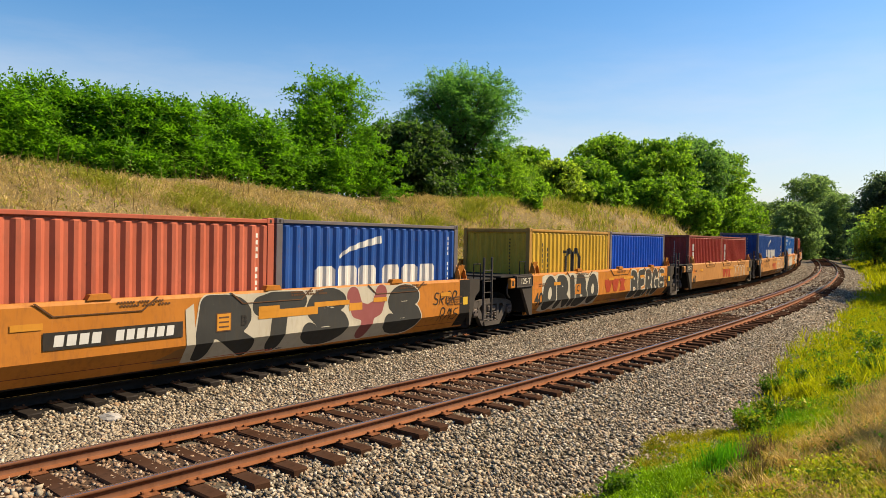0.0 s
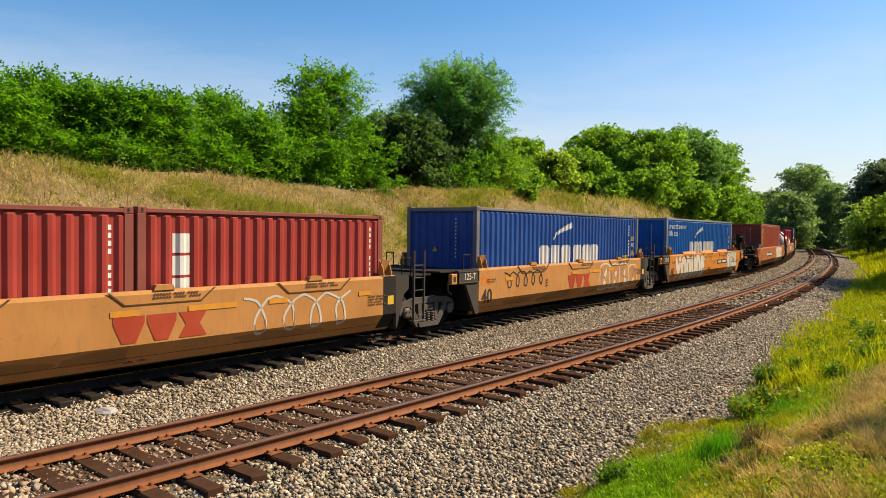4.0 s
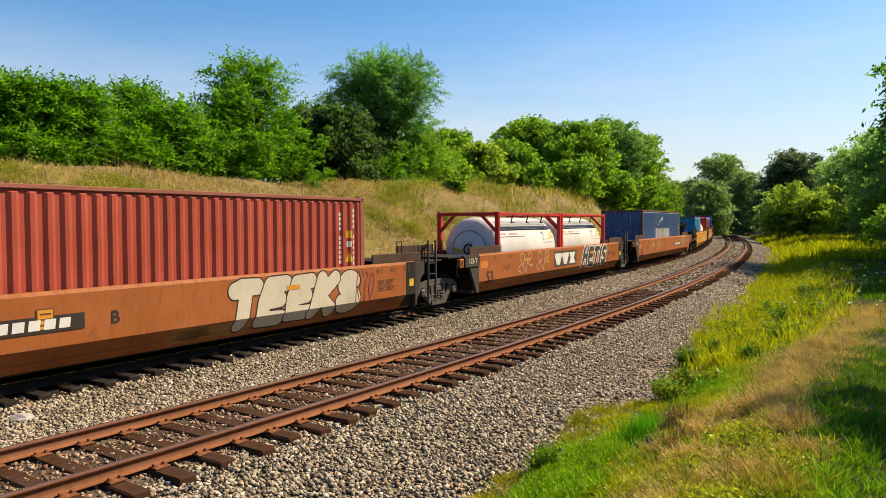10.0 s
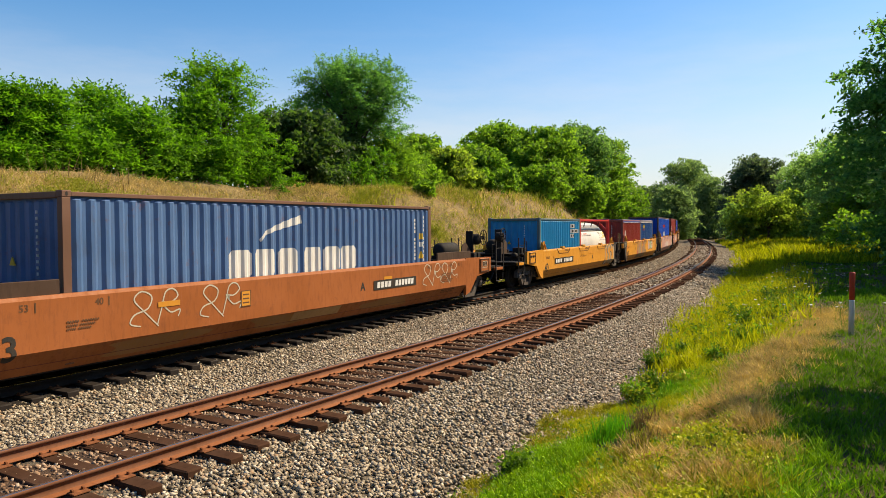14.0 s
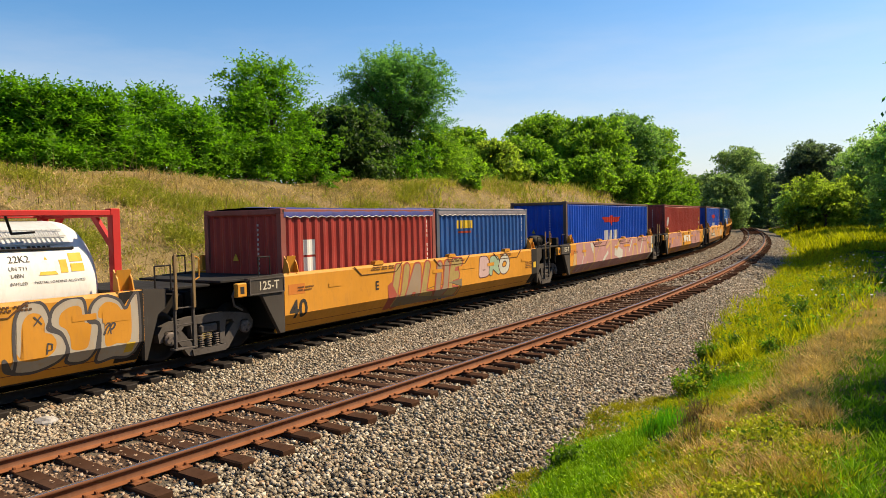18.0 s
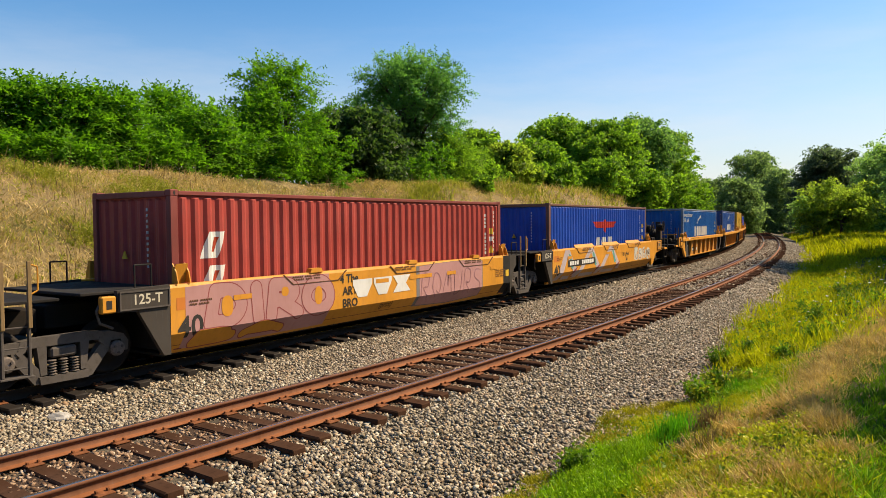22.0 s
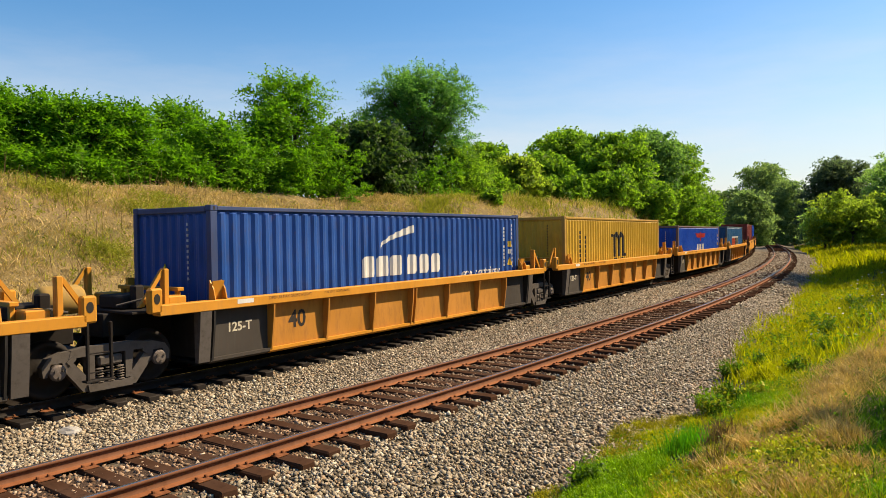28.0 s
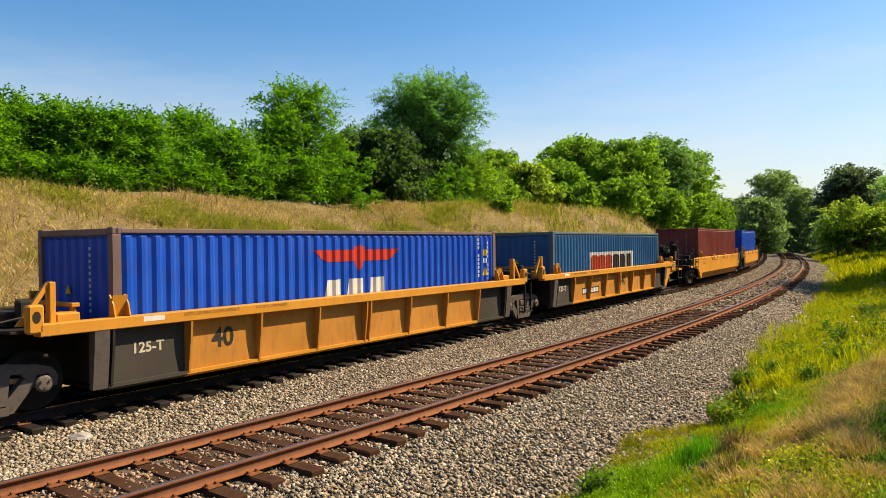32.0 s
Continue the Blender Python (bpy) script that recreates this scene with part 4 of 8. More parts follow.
blades("green_grass", 52000, patches(LUSH), 0.11, 0.0055, M_FRESH, "lush vivid green grass in patches", 26, 0.6, tuft=26, spread=0.42)
blades("green_grass", 30000, patches(YELLOWISH), 0.085, 0.0048, M_GRASS, "short yellow-green grass behind the ballast edge", 39, 0.7, tuft=24, spread=0.42)
blades("green_grass", 1100, patches(EMERALD), 0.25, 0.0042, M_EMERALD, "tall emerald green blades in the lush grass", 25, 0.25, spread=0.2)
blades("dry_grass", 60000, patches(STRAW), 0.125, 0.0042, M_PALESTRAW, "pale dry grass in tussocks beside the lawn", 31, 1.0, tuft=22, spread=0.5)
blades("dry_grass", 5000, patches(STRAW), 0.22, 0.0028, M_STRAW, "bleached seed stalks over the dry grass", 33, 0.6, spread=0.35)
blades("dry_grass", 26000, patches(MOTTLE), 0.10, 0.0042, M_PALESTRAW, "flattened tussocks of bleached grass among the weeds", 17, 1.2, tuft=22, spread=0.5)
blades("dry_grass", 500, patches([(4.8, 5.4, 0.18), (3.6, 5.8, 0.15)]), 0.26, 0.004, M_DEAD, "reddish brown dead stalks among the weeds", 36, 0.3, spread=0.25)
blades("green_grass", 30000, patches(OLIVE), 0.095, 0.0042, M_OLIVE, "olive and yellowish grass among the straw", 30, 0.9, tuft=24, spread=0.42)
blades("green_grass", 12000, patches(OLIVE), 0.10, 0.0045, M_GRASS, "yellow-green blades among the olive grass", 37, 0.7, tuft=26, spread=0.4)
blades("green_grass", 2500, patches([(2.1, 7.3, 0.4), (1.4, 7.4, 0.5), (2.8, 7.4, 0.3), (3.6, 7.2, 0.25), (4.6, 6.95, 0.25)]), 0.10, 0.006, M_FRESH, "bright green long blades at the edge of the lawn", 40, 0.8, tuft=20, spread=0.5)
blades("green_grass", 40000, patches(GLOW), 0.27, 0.009, M_GRASS, "tall yellow-green weeds lit by the sun", 27, 0.5, tuft=30, spread=0.4)
blades("green_grass", 30000, field(2.2, 6.6, 11, 60, 1.3, 0.5, 0.7, 1.7), 0.32, 0.014, M_GRASS, "yellow-green grass and weeds beside the ballast", 16, 0.5, spread=0.3)
blades("green_grass", 12000, field(3.4, 6.6, -9, 11, 1.0, 0.9, 1.3, 0.7), 0.10, 0.0045, M_GRASS, "mixed green grass behind the ballast edge", 34, 0.6)
blades("dry_grass", 16000, patches(OLIVE + MOTTLE), 0.10, 0.0042, M_GOLDSTRAW, "golden tussocks of dry grass in the verge", 38, 0.8, tuft=40, spread=0.35)
blades("lawn", 60000, field(6.5, 10.2, -9, 10, 1.0), 0.075, 0.006, M_LAWN, "short green mown lawn nearby", 28, 0.6, spread=1.2)
blades("lawn", 46000, field(6.9, 12.0, -2, 26, 1.2), 0.09, 0.010, M_LAWN, "short green mown lawn", 18, 0.6, spread=1.2)
blades("lawn", 16000, field(6.5, 20.0, 18, 60, 1.2), 0.14, 0.030, M_LAWN, "short green lawn farther off", 19, 0.6, spread=1.2)
blades("green_grass", 22000, field(3.4, 13.0, 48, 130, 1.2), 0.55, 0.05, M_GRASS, "bright green weeds beside the far bend", 20, 0.5, spread=0.6)


_rnd = random.Random(71)
BANK_SPOTS = [(_rnd.uniform(0, 44), _rnd.uniform(-17.5, -9.5), _rnd.uniform(0.5, 1.5)) for _ in range(34)]
CREST_SPOTS = [(14 + 2.1 * k + _rnd.uniform(-1, 1), -15.6 + _rnd.uniform(-0.8, 1.0), _rnd.uniform(0.6, 1.2)) for k in range(16)]
blades("green_grass", 14000, patches(CREST_SPOTS), 0.34, 0.014, M_BANKGREEN, "yellow-green weeds along the crest of the bank", 53, 0.7, spread=0.45)
blades("green_grass", 26000, patches(BANK_SPOTS), 0.30, 0.011, M_BANKGREEN, "olive-green grass in clumps on the dry bank", 29, 0.9, spread=0.45)


def low_weeds(name, n, place, size, mat, label, seed, rise):
    """Small broad leaves close over the ground."""
    rng = np.random.default_rng(seed)
    p = np.repeat(place(rng, n // 10), 10, 0)
    p = p + np.stack([rng.normal(0, 0.07, len(p)), rng.normal(0, 0.07, len(p)), rng.uniform(0.01, rise, len(p))], 1)
    v, f = leaves(rng, p, np.tile([0.0, 0.0, 0.8], (len(p), 1)), size, size * 0.5, 0.0)
    return tagged(new(name, np_mesh(name, v, f, mat)), label, "weeds", kind="stuff")


low_weeds("low_weeds", 18000, patches(LUSH), 0.015, M_FRESH, "vivid green small-leaved weeds at the edge of the ballast", 46, 0.15)
low_weeds("low_weeds", 6000, patches(LEAFY), 0.018, M_WEEDLIGHT, "yellow-green broad-leaved weeds among the straw", 45, 0.16)
low_weeds("low_weeds", 9000, patches(YELLOWISH), 0.014, M_GRASS, "small yellow-green leaves in the short grass", 51, 0.10)
low_weeds("low_weeds", 3500, patches(OLIVE + LUSH), 0.022, M_WEED, "dark broad leaves in the verge", 52, 0.10)
low_weeds("low_weeds", 12000, field(3.4, 6.6, -3, 14, 1.2, 1.5, 1.5, 9.0), 0.024, M_WEED, "low broad-leaved weeds in the grass", 41, 0.16)
low_weeds("low_weeds", 7000, patches(SALLOW), 0.012, M_SALLOW, "tiny yellowish weeds creeping over the stones", 42, 0.06)
low_weeds("low_weeds", 6000, patches(STRAW), 0.012, M_PALESTRAW, "bleached seed heads in the dry grass", 48, 0.18)
low_weeds("low_weeds", 16000, patches(GLOW), 0.035, M_GRASS, "yellow-green leafy weeds beside the ballast", 43, 0.36)
low_weeds("low_weeds", 7000, field(3.0, 6.8, 13, 34, 1.2, 1.4, 0.9, 11.0), 0.045, M_WEED, "darker weeds among the tall grass", 47, 0.40)
low_weeds("low_weeds", 36000, patches(BANK_SPOTS), 0.045, M_BANKGREEN, "olive-green leafy clumps on the dry bank", 49, 0.40)
low_weeds("low_weeds", 40000, field(-19.0, -8.8, -2, 42, 1.0, 1.2, 0.9, 16.0), 0.035, M_BANKSTRAW, "bleached seed heads over the bank", 50, 0.34)
low_weeds("low_weeds", 14000, field(-18.0, -8.6, 0, 44, 1.0, 1.4, 0.7, 12.0), 0.05, M_BANKGREEN, "scattered leafy weeds on the bank", 44, 0.40)


def wild_carrot(n, seed):
    """White flower heads on thin stalks, scattered in the tall grass."""
    rng = np.random.default_rng(seed)
    p = field(4.9, 8.2, 13, 34, 1.2, 0.5, 0.8, 5.0)(rng, n)
    mb, st = MB(), MB()
    for x, y, z in p:
        h, r = rng.uniform(0.45, 0.8), rng.uniform(0.025, 0.045)
        a = rng.uniform(0, 6.28)
        lx, ly = rng.normal(0, 0.06, 2)
        ring = [(x + lx + r * math.cos(a + k * 1.047), y + ly + r * math.sin(a + k * 1.047), z + h + rng.uniform(-0.012, 0.012)) for k in range(6)]
        mb.add(ring + [(x + lx, y + ly, z + h - 0.02)], [(0, 1, 2, 3, 4, 5)] + [(6, (k + 1) % 6, k) for k in range(6)])
        st.tube((x, y, z), (x + lx, y + ly, z + h - 0.015), 0.004, 3, 0.003)
    f = thing("wild_flowers", "white flat-topped wild carrot flowers in the tall grass", "wildflowers", "", "stuff")
    part("flower_heads", mb, plain("white_petal", (0.72, 0.73, 0.66), 0.8), f)["kind"] = "stuff"
    part("stalks", st, M_WEED, f)["kind"] = "stuff"


wild_carrot(150, 91)


def make_weed(s, o, r, h, seed, mat=M_WEED, label="broad-leaved green weed at the edge of the ballast"):
    """A clump of stems with broad leaves."""
    x, y, _ = near(s, o)
    x, y = float(x), float(y)
    z0 = float(ground_z(np.array([x]), np.array([y]))[0])
    t = tagged(new("weed"), label, "weed", "weeds beside the track")
    t.location = (x, y, z0)
    rng = np.random.default_rng(seed)
    stems, cs, ns = MB(), [], []
    for _ in range(18):
        a, k = rng.uniform(0, 6.28), rng.uniform(0.2, 1)
        tip = np.array([r * k * math.cos(a), r * k * math.sin(a), h * rng.uniform(0.55, 1.0) * (1.1 - 0.4 * k)])
        stems.tube((0.03 * math.cos(a), 0.03 * math.sin(a), -0.03), tip, 0.006, 5, 0.003)
        f = rng.uniform(0.25, 1.05, 30)
        c = tip[None] * f[:, None] + rng.normal(0, 0.045, (30, 3))
        c[:, 2] = np.maximum(c[:, 2], 0.03)
        cs.append(c)
        ns.append(np.tile([math.cos(a) * 0.5, math.sin(a) * 0.5, 0.6], (30, 1)))
    part("stem", stems, mat, t)["kind"] = "stuff"
    v, f = leaves(rng, np.concatenate(cs), np.concatenate(ns), 0.036, 0.018, 0.1)
    part("foliage", np_mesh("foliage", v, f, mat), mat, t)


for i, (a, b, r, h) in enumerate([(8.15, 4.35, 0.36, 0.40), (8.6, 4.55, 0.32, 0.46), (7.8, 4.55, 0.26, 0.30), (11.8, 3.72, 0.30, 0.50), (12.1, 3.85, 0.2, 0.34), (12.7, 4.15, 0.26, 0.44), (11.0, 5.1, 0.26, 0.36), (4.1, 4.05, 0.24, 0.36), (4.35, 3.95, 0.2, 0.26), (14.4, 5.2, 0.4, 0.5), (17.0, 5.0, 0.4, 0.55), (21.5, 5.6, 0.5, 0.6), (16.4, 3.9, 0.3, 0.45), (19.6, 4.4, 0.4, 0.6), (23.5, 5.2, 0.5, 0.7), (1.2, 4.3, 0.3, 0.35)]):
    make_weed(a, b, r, h, 300 + i)
for i, (a, b, r, h) in enumerate([(8.3, 4.25, 0.30, 0.30), (8.6, 4.45, 0.30, 0.40), (7.8, 4.5, 0.26, 0.30), (11.9, 3.8, 0.2, 0.36), (7.9, 5.2, 0.3, 0.24)]):
    make_weed(a, b, r, h, 330 + i, M_WEEDLIGHT, "yellow-green low weed beside the track")
# a dead forked stalk at the edge of the stones
STALK = thing("dead_stalk", "bare dead stalk leaning at the edge of the ballast", "dead plant")
_x, _y, _ = near(12.9, 3.45)
STALK.location = (float(_x), float(_y), float(ground_z(np.array([_x]), np.array([_y]))[0]))
part("stem", MB().path([(0, 0, -0.05), (0.04, 0.02, 0.45), (0.02, 0.05, 0.95)], 0.008, 5), M_DEAD, STALK)
part("twig", MB().path([(0.04, 0.02, 0.45), (0.16, 0.0, 0.78)], 0.005, 4), M_DEAD, STALK)


def marker_post():
    t = thing("marker_post", "slim marker post, red above and white below, on the lawn", "marker post")
    x, y = 10.2, 12.9
    t.location = (x, y, float(ground_z(np.array([x]), np.array([y]))[0]) - 0.02)
    t.rotation_euler = (0.0, radians(1.0), radians(30))
    def tube(z0, z1, n=18, cap=False):
        mb = MB()
        prof = [(z0, 0.052), (z1 - 0.02, 0.052), (z1, 0.045 if cap else 0.052)]
        return mb.lathe(prof, n, "z")
    part("white_tube", tube(0.0, 0.72), M_WHITE, t, "white plastic lower tube", True)
    part("red_tube", tube(0.723, 1.27, 18, True), painted("red_plastic", (0.50, 0.06, 0.03), amount=0.2), t, "faded red plastic upper tube", True)
    part("stake", MB().box(0.055, 0.075, -0.02, 0.02, 0.0, 1.2), M_GRIME, t, "steel stake beside the tube")


marker_post()


# ---------------------------------------------------------------- paint laid on shaped walls
PITCH, DEEP = 0.278, 0.043


def rib(x):
    """How far the corrugated wall lies behind its outer face."""
    t = (x % PITCH) / PITCH
    if t < 0.26:
        return 0.0
    if t < 0.505:
        return -DEEP * (t - 0.26) / 0.245
    if t < 0.755:
        return -DEEP
    return -DEEP * (1 - (t - 0.755) / 0.245)


def rib_breaks(x0, x1):
    out, k = [], math.floor(x0 / PITCH) - 1
    while k * PITCH < x1 + PITCH:
        out += [k * PITCH + f * PITCH for f in (0.0, 0.26, 0.505, 0.755)]
        k += 1
    return [b for b in out if x0 < b < x1]


WALL = 1.44          # half width of a well car over its side walls


def wall_y(z):
    return WALL if z >= 0.58 else WALL - (0.58 - z) * 0.75


_fonts = {}


def letters(body, size, bold=0.0, shear=0.0):
    """The outlines of a word as a flat mesh in x and y, its middle at the origin."""
    key = (body, size, bold, shear)
    if key not in _fonts:
        cu = bpy.data.curves.new("word", "FONT")
        cu.body, cu.size, cu.align_x, cu.align_y, cu.offset, cu.shear, cu.resolution_u = body, size, "CENTER", "CENTER", bold, shear, 3
        ob = new("word", cu)
        dg = bpy.context.evaluated_depsgraph_get()
        me = bpy.data.meshes.new_from_object(ob.evaluated_get(dg))
        _fonts[key] = ([tuple(v.co[:2]) for v in me.vertices], [tuple(p.vertices) for p in me.polygons])
        bpy.data.objects.remove(ob)
        bpy.data.curves.remove(cu)
        bpy.data.meshes.remove(me)
    return _fonts[key]


def laid(name, shapes, surface, lift, mat, parent, label="", words=(), bent=False):
    """Flat shapes in (x, z) laid on a wall: surface is 'ribs' (with the wall's face), 'well' or a plain y."""
    bm = bmesh.new()
    for poly in shapes:
        vs = [bm.verts.new((p[0], 0, p[1])) for p in poly]
        if len(vs) > 2:
            bm.faces.new(vs)
    if bent:
        bmesh.ops.triangulate(bm, faces=bm.faces[:])
    for body, size, x, z, bold in words:
        vv, ff = letters(body, size, bold)
        vs = [bm.verts.new((x + p[0], 0, z + p[1])) for p in vv]
        for q in ff:
            try:
                bm.faces.new([vs[i] for i in q])
            except ValueError:
                pass
    if not bm.verts:
        bm.free()
        return None
    xs = [v.co.x for v in bm.verts]
    if surface[0] == "ribs":
        for b in rib_breaks(min(xs), max(xs)):
            bmesh.ops.bisect_plane(bm, geom=bm.verts[:] + bm.edges[:] + bm.faces[:], plane_co=(b, 0, 0), plane_no=(1, 0, 0))
        for v in bm.verts:
            v.co.y = -(surface[1] + rib(v.co.x + 1e-6) + lift)
    elif surface[0] == "well":
        bmesh.ops.bisect_plane(bm, geom=bm.verts[:] + bm.edges[:] + bm.faces[:], plane_co=(0, 0, 0.58), plane_no=(0, 0, 1))
        for v in bm.verts:
            v.co.y = -(wall_y(v.co.z) + lift)
    else:
        for v in bm.verts:
            v.co.y = -(surface[1] + lift)
    for f in bm.faces:
        f.normal_update()
        if f.normal.y > 0:
            f.normal_flip()
    me = bpy.data.meshes.new(name)
    bm.to_mesh(me)
    bm.free()
    me.materials.append(mat)
    return part(name, me, mat, parent, label)


def rect(x0, x1, z0, z1, lean=0.0):
    d = lean * (z1 - z0)
    return [(x0, z0), (x1, z0), (x1 + d, z1), (x0 + d, z1)]


def bars(x, z, w, h, n, gap=0.25, lean=0.0, skip=()):
    """A row of plain bars that stands for a number."""
    return [rect(x + w * i / n, x + w * (i + 1 - gap) / n, z, z + h, lean) for i in range(n) if i not in skip]


def oval(x, z, rx, rz, n=18, p=2.0):
    out = []
    for i in range(n):
        c, s = math.cos(2 * math.pi * i / n), math.sin(2 * math.pi * i / n)
        out.append((x + rx * math.copysign(abs(c) ** (2 / p), c), z + rz * math.copysign(abs(s) ** (2 / p), s)))
    return out


def blob(rnd, x, z, rx, rz, n=26):
    """A swollen, sprayed shape."""
    a, b, c = rnd.uniform(0, 6), rnd.uniform(0, 6), rnd.uniform(0, 6)
    out = []
    for i in range(n):
        t = 2 * math.pi * i / n
        k = 1 + 0.16 * math.sin(2 * t + a) + 0.14 * math.sin(3 * t + b) + 0.08 * math.sin(5 * t + c)
        co, si = math.cos(t), math.sin(t)
        out.append((x + k * rx * math.copysign(abs(co) ** 0.7, co), z + k * rz * math.copysign(abs(si) ** 0.7, si)))
    return out


def stroke(pts, w):
    """A painted line of even width along points."""
    out = []
    for (x0, z0), (x1, z1) in zip(pts, pts[1:]):
        dx, dz = x1 - x0, z1 - z0
        l = math.hypot(dx, dz) or 1
        nx, nz = -dz / l * w / 2, dx / l * w / 2
        ex, ez = dx / l * w * 0.3, dz / l * w * 0.3
        out.append([(x0 + nx - ex, z0 + nz - ez), (x1 + nx + ex, z1 + nz + ez), (x1 - nx + ex, z1 - nz + ez), (x0 - nx - ex, z0 - nz - ez)])
    return out


def clampz(poly, z0=0.24, z1=1.44):
    return [(x, min(z1, max(z0, z))) for x, z in poly]


HOOKS = [[(0.05, 0.0), (0.1, 0.95), (0.3, 0.55), (0.85, 0.9), (0.45, 0.5), (0.9, 0.05)], [(0.9, 0.85), (0.35, 0.95), (0.08, 0.55), (0.3, 0.1), (0.85, 0.12), (0.8, 0.5), (0.5, 0.45)],
         [(0.05, 0.8), (0.5, 0.98), (0.95, 0.8), (0.55, 0.7), (0.5, 0.05), (0.75, 0.2)], [(0.85, 0.92), (0.25, 0.9), (0.2, 0.6), (0.8, 0.42), (0.7, 0.1), (0.1, 0.15)],
         [(0.1, 0.05), (0.15, 0.9), (0.75, 0.85), (0.7, 0.5), (0.3, 0.45), (0.85, 0.0)], [(0.05, 0.95), (0.2, 0.15), (0.55, 0.05), (0.85, 0.3), (0.9, 0.95)],
         [(0.5, 0.05), (0.1, 0.4), (0.2, 0.85), (0.6, 0.95), (0.9, 0.6), (0.75, 0.2), (0.45, 0.3)], [(0.0, 0.1), (0.4, 0.95), (0.55, 0.4), (0.7, 0.95), (0.95, 0.05)]]


def curve(pts, k=5):
    """A smooth line through points."""
    p = [pts[0]] + list(pts) + [pts[-1]]
    out = []
    for a, b, c, d in zip(p, p[1:], p[2:], p[3:]):
        for i in range(k):
            t = i / k
            out.append(tuple(0.5 * (2 * b[j] + (c[j] - a[j]) * t + (2 * a[j] - 5 * b[j] + 4 * c[j] - d[j]) * t * t + (3 * b[j] - a[j] - 3 * c[j] + d[j]) * t ** 3) for j in (0, 1)))
    return out + [tuple(pts[-1])]


def ribbon(pts, w, taper=0.3):
    """One brush stroke along a line, thinner at its ends."""
    lft, rgt, n = [], [], len(pts)
    for i, (x, z) in enumerate(pts):
        a, b = pts[max(0, i - 1)], pts[min(n - 1, i + 1)]
        dx, dz = b[0] - a[0], b[1] - a[1]
        l = math.hypot(dx, dz) or 1
        f = i / (n - 1)
        h = w / 2 * (taper + (1 - taper) * min(1, 5 * f, 5 * (1 - f)))
        lft.append((x - dz / l * h, z + dx / l * h))
        rgt.append((x + dz / l * h, z - dx / l * h))
    return lft + rgt[::-1]


def piece(parent, seed, x0, x1, z0, z1, n, mass, line, gap, edge=None, w=0.05, second=None):
    """A sprayed piece: a full mass of paint with hooked strokes, gaps and a rim."""
    rnd = random.Random(seed)
    k = (x1 - x0) / n
    tops = [z1 - rnd.uniform(0, 0.14) for i in range(n)]
    lows = [z0 + rnd.uniform(0, 0.10) for i in range(n)]
    rise = [rnd.uniform(-0.03, 0.03) for i in range(5 * n)]

    def contour(g):
        up = [(x0 + k * (i + f) + (g if f > 0.5 else -g) * 0.3, tops[i] + g - 0.11 * abs(2 * f - 1) ** 2.5 + rise[i]) for i in range(n) for f in (0.06, 0.3, 0.55, 0.75, 0.96)]
        dn = [(x0 + k * (i + f) + (g if f > 0.5 else -g) * 0.3, lows[i] - g + 0.07 * abs(2 * f - 1) ** 2.5) for i in range(n) for f in (0.06, 0.35, 0.65, 0.96)]
        return clampz([(x0 - g, (z0 + z1) / 2)] + up + [(x1 + g, (z0 + z1) / 2 + 0.1)] + dn[::-1], 0.23, 1.445)
    if edge:
        laid("sprayed_rim", [contour(0.055)], ("well",), 0.003, edge, parent)
    body = laid("sprayed_mass", [contour(0.0)], ("well",), 0.0045, mass, parent, "sprayed graffiti shape")
    for i in range(n):
        xa, za, zb = x0 + k * i, lows[i] + 0.06, tops[i] - 0.08
        if second and i in second[0]:
            laid("sprayed_mass", [clampz([(xa + k * 0.04, za - 0.04), (xa + k * 0.98, za - 0.02), (xa + k * 1.05, (za + zb) / 2), (xa + k * 0.93, zb + 0.06), (xa + k * 0.10, zb + 0.06), (xa - k * 0.04, (za + zb) / 2)])], ("well",), 0.0055, second[1], parent)
        hook = HOOKS[rnd.randrange(len(HOOKS))]
        flip, tilt = rnd.random() < 0.4, rnd.uniform(-0.12, 0.12)
        pts = [(xa + k * (0.08 + 0.84 * ((1 - p) if flip else p)) + tilt * (q - 0.5), za + (zb - za) * q) for p, q in hook]
        laid("sprayed_stroke", [clampz(ribbon(curve(pts), w * rnd.uniform(0.8, 1.3)))], ("well",), 0.0068, line, body)
        for j in range(rnd.choice((1, 2, 2))):
            gx, gz = xa + k * rnd.uniform(0.25, 0.8), za + (zb - za) * (0.22 + 0.5 * j + rnd.uniform(-0.08, 0.08))
            ln, th, a = k * rnd.uniform(0.14, 0.24), k * rnd.uniform(0.05, 0.10), rnd.uniform(0.5, 2.4)
            drop = [(gx + ln * math.cos(a) * c - th * math.sin(a) * s * (1.2 - c), gz + ln * math.sin(a) * c + th * math.cos(a) * s * (1.2 - c)) for c, s in [(math.cos(q * 0.5236), math.sin(q * 0.5236)) for q in range(12)]]
            laid("sprayed_gap", [clampz(drop)], ("well",), 0.0082, gap, body)
        if i:
            bow = rnd.uniform(-0.1, 0.1)
            laid("sprayed_stroke", [clampz(ribbon(curve([(xa + 0.03, za - 0.05), (xa + bow, (za + zb) / 2), (xa - 0.02 + bow * 0.4, zb + 0.06)]), w * 1.1))], ("well",), 0.0075, gap if rnd.random() < 0.6 else line, body)


def tag(parent, seed, x0, x1, z0, z1, mat, w=0.03, n=3):
    """Hand-drawn strokes of one looping tag."""
    rnd = random.Random(seed)
    k = (x1 - x0) / n
    for i in range(n):
        hook = HOOKS[rnd.randrange(len(HOOKS))]
        pts = [(x0 + k * (i + 0.05 + 0.9 * p) + 0.1 * (q - 0.5), z0 + (z1 - z0) * q * rnd.uniform(0.85, 1.0)) for p, q in hook]
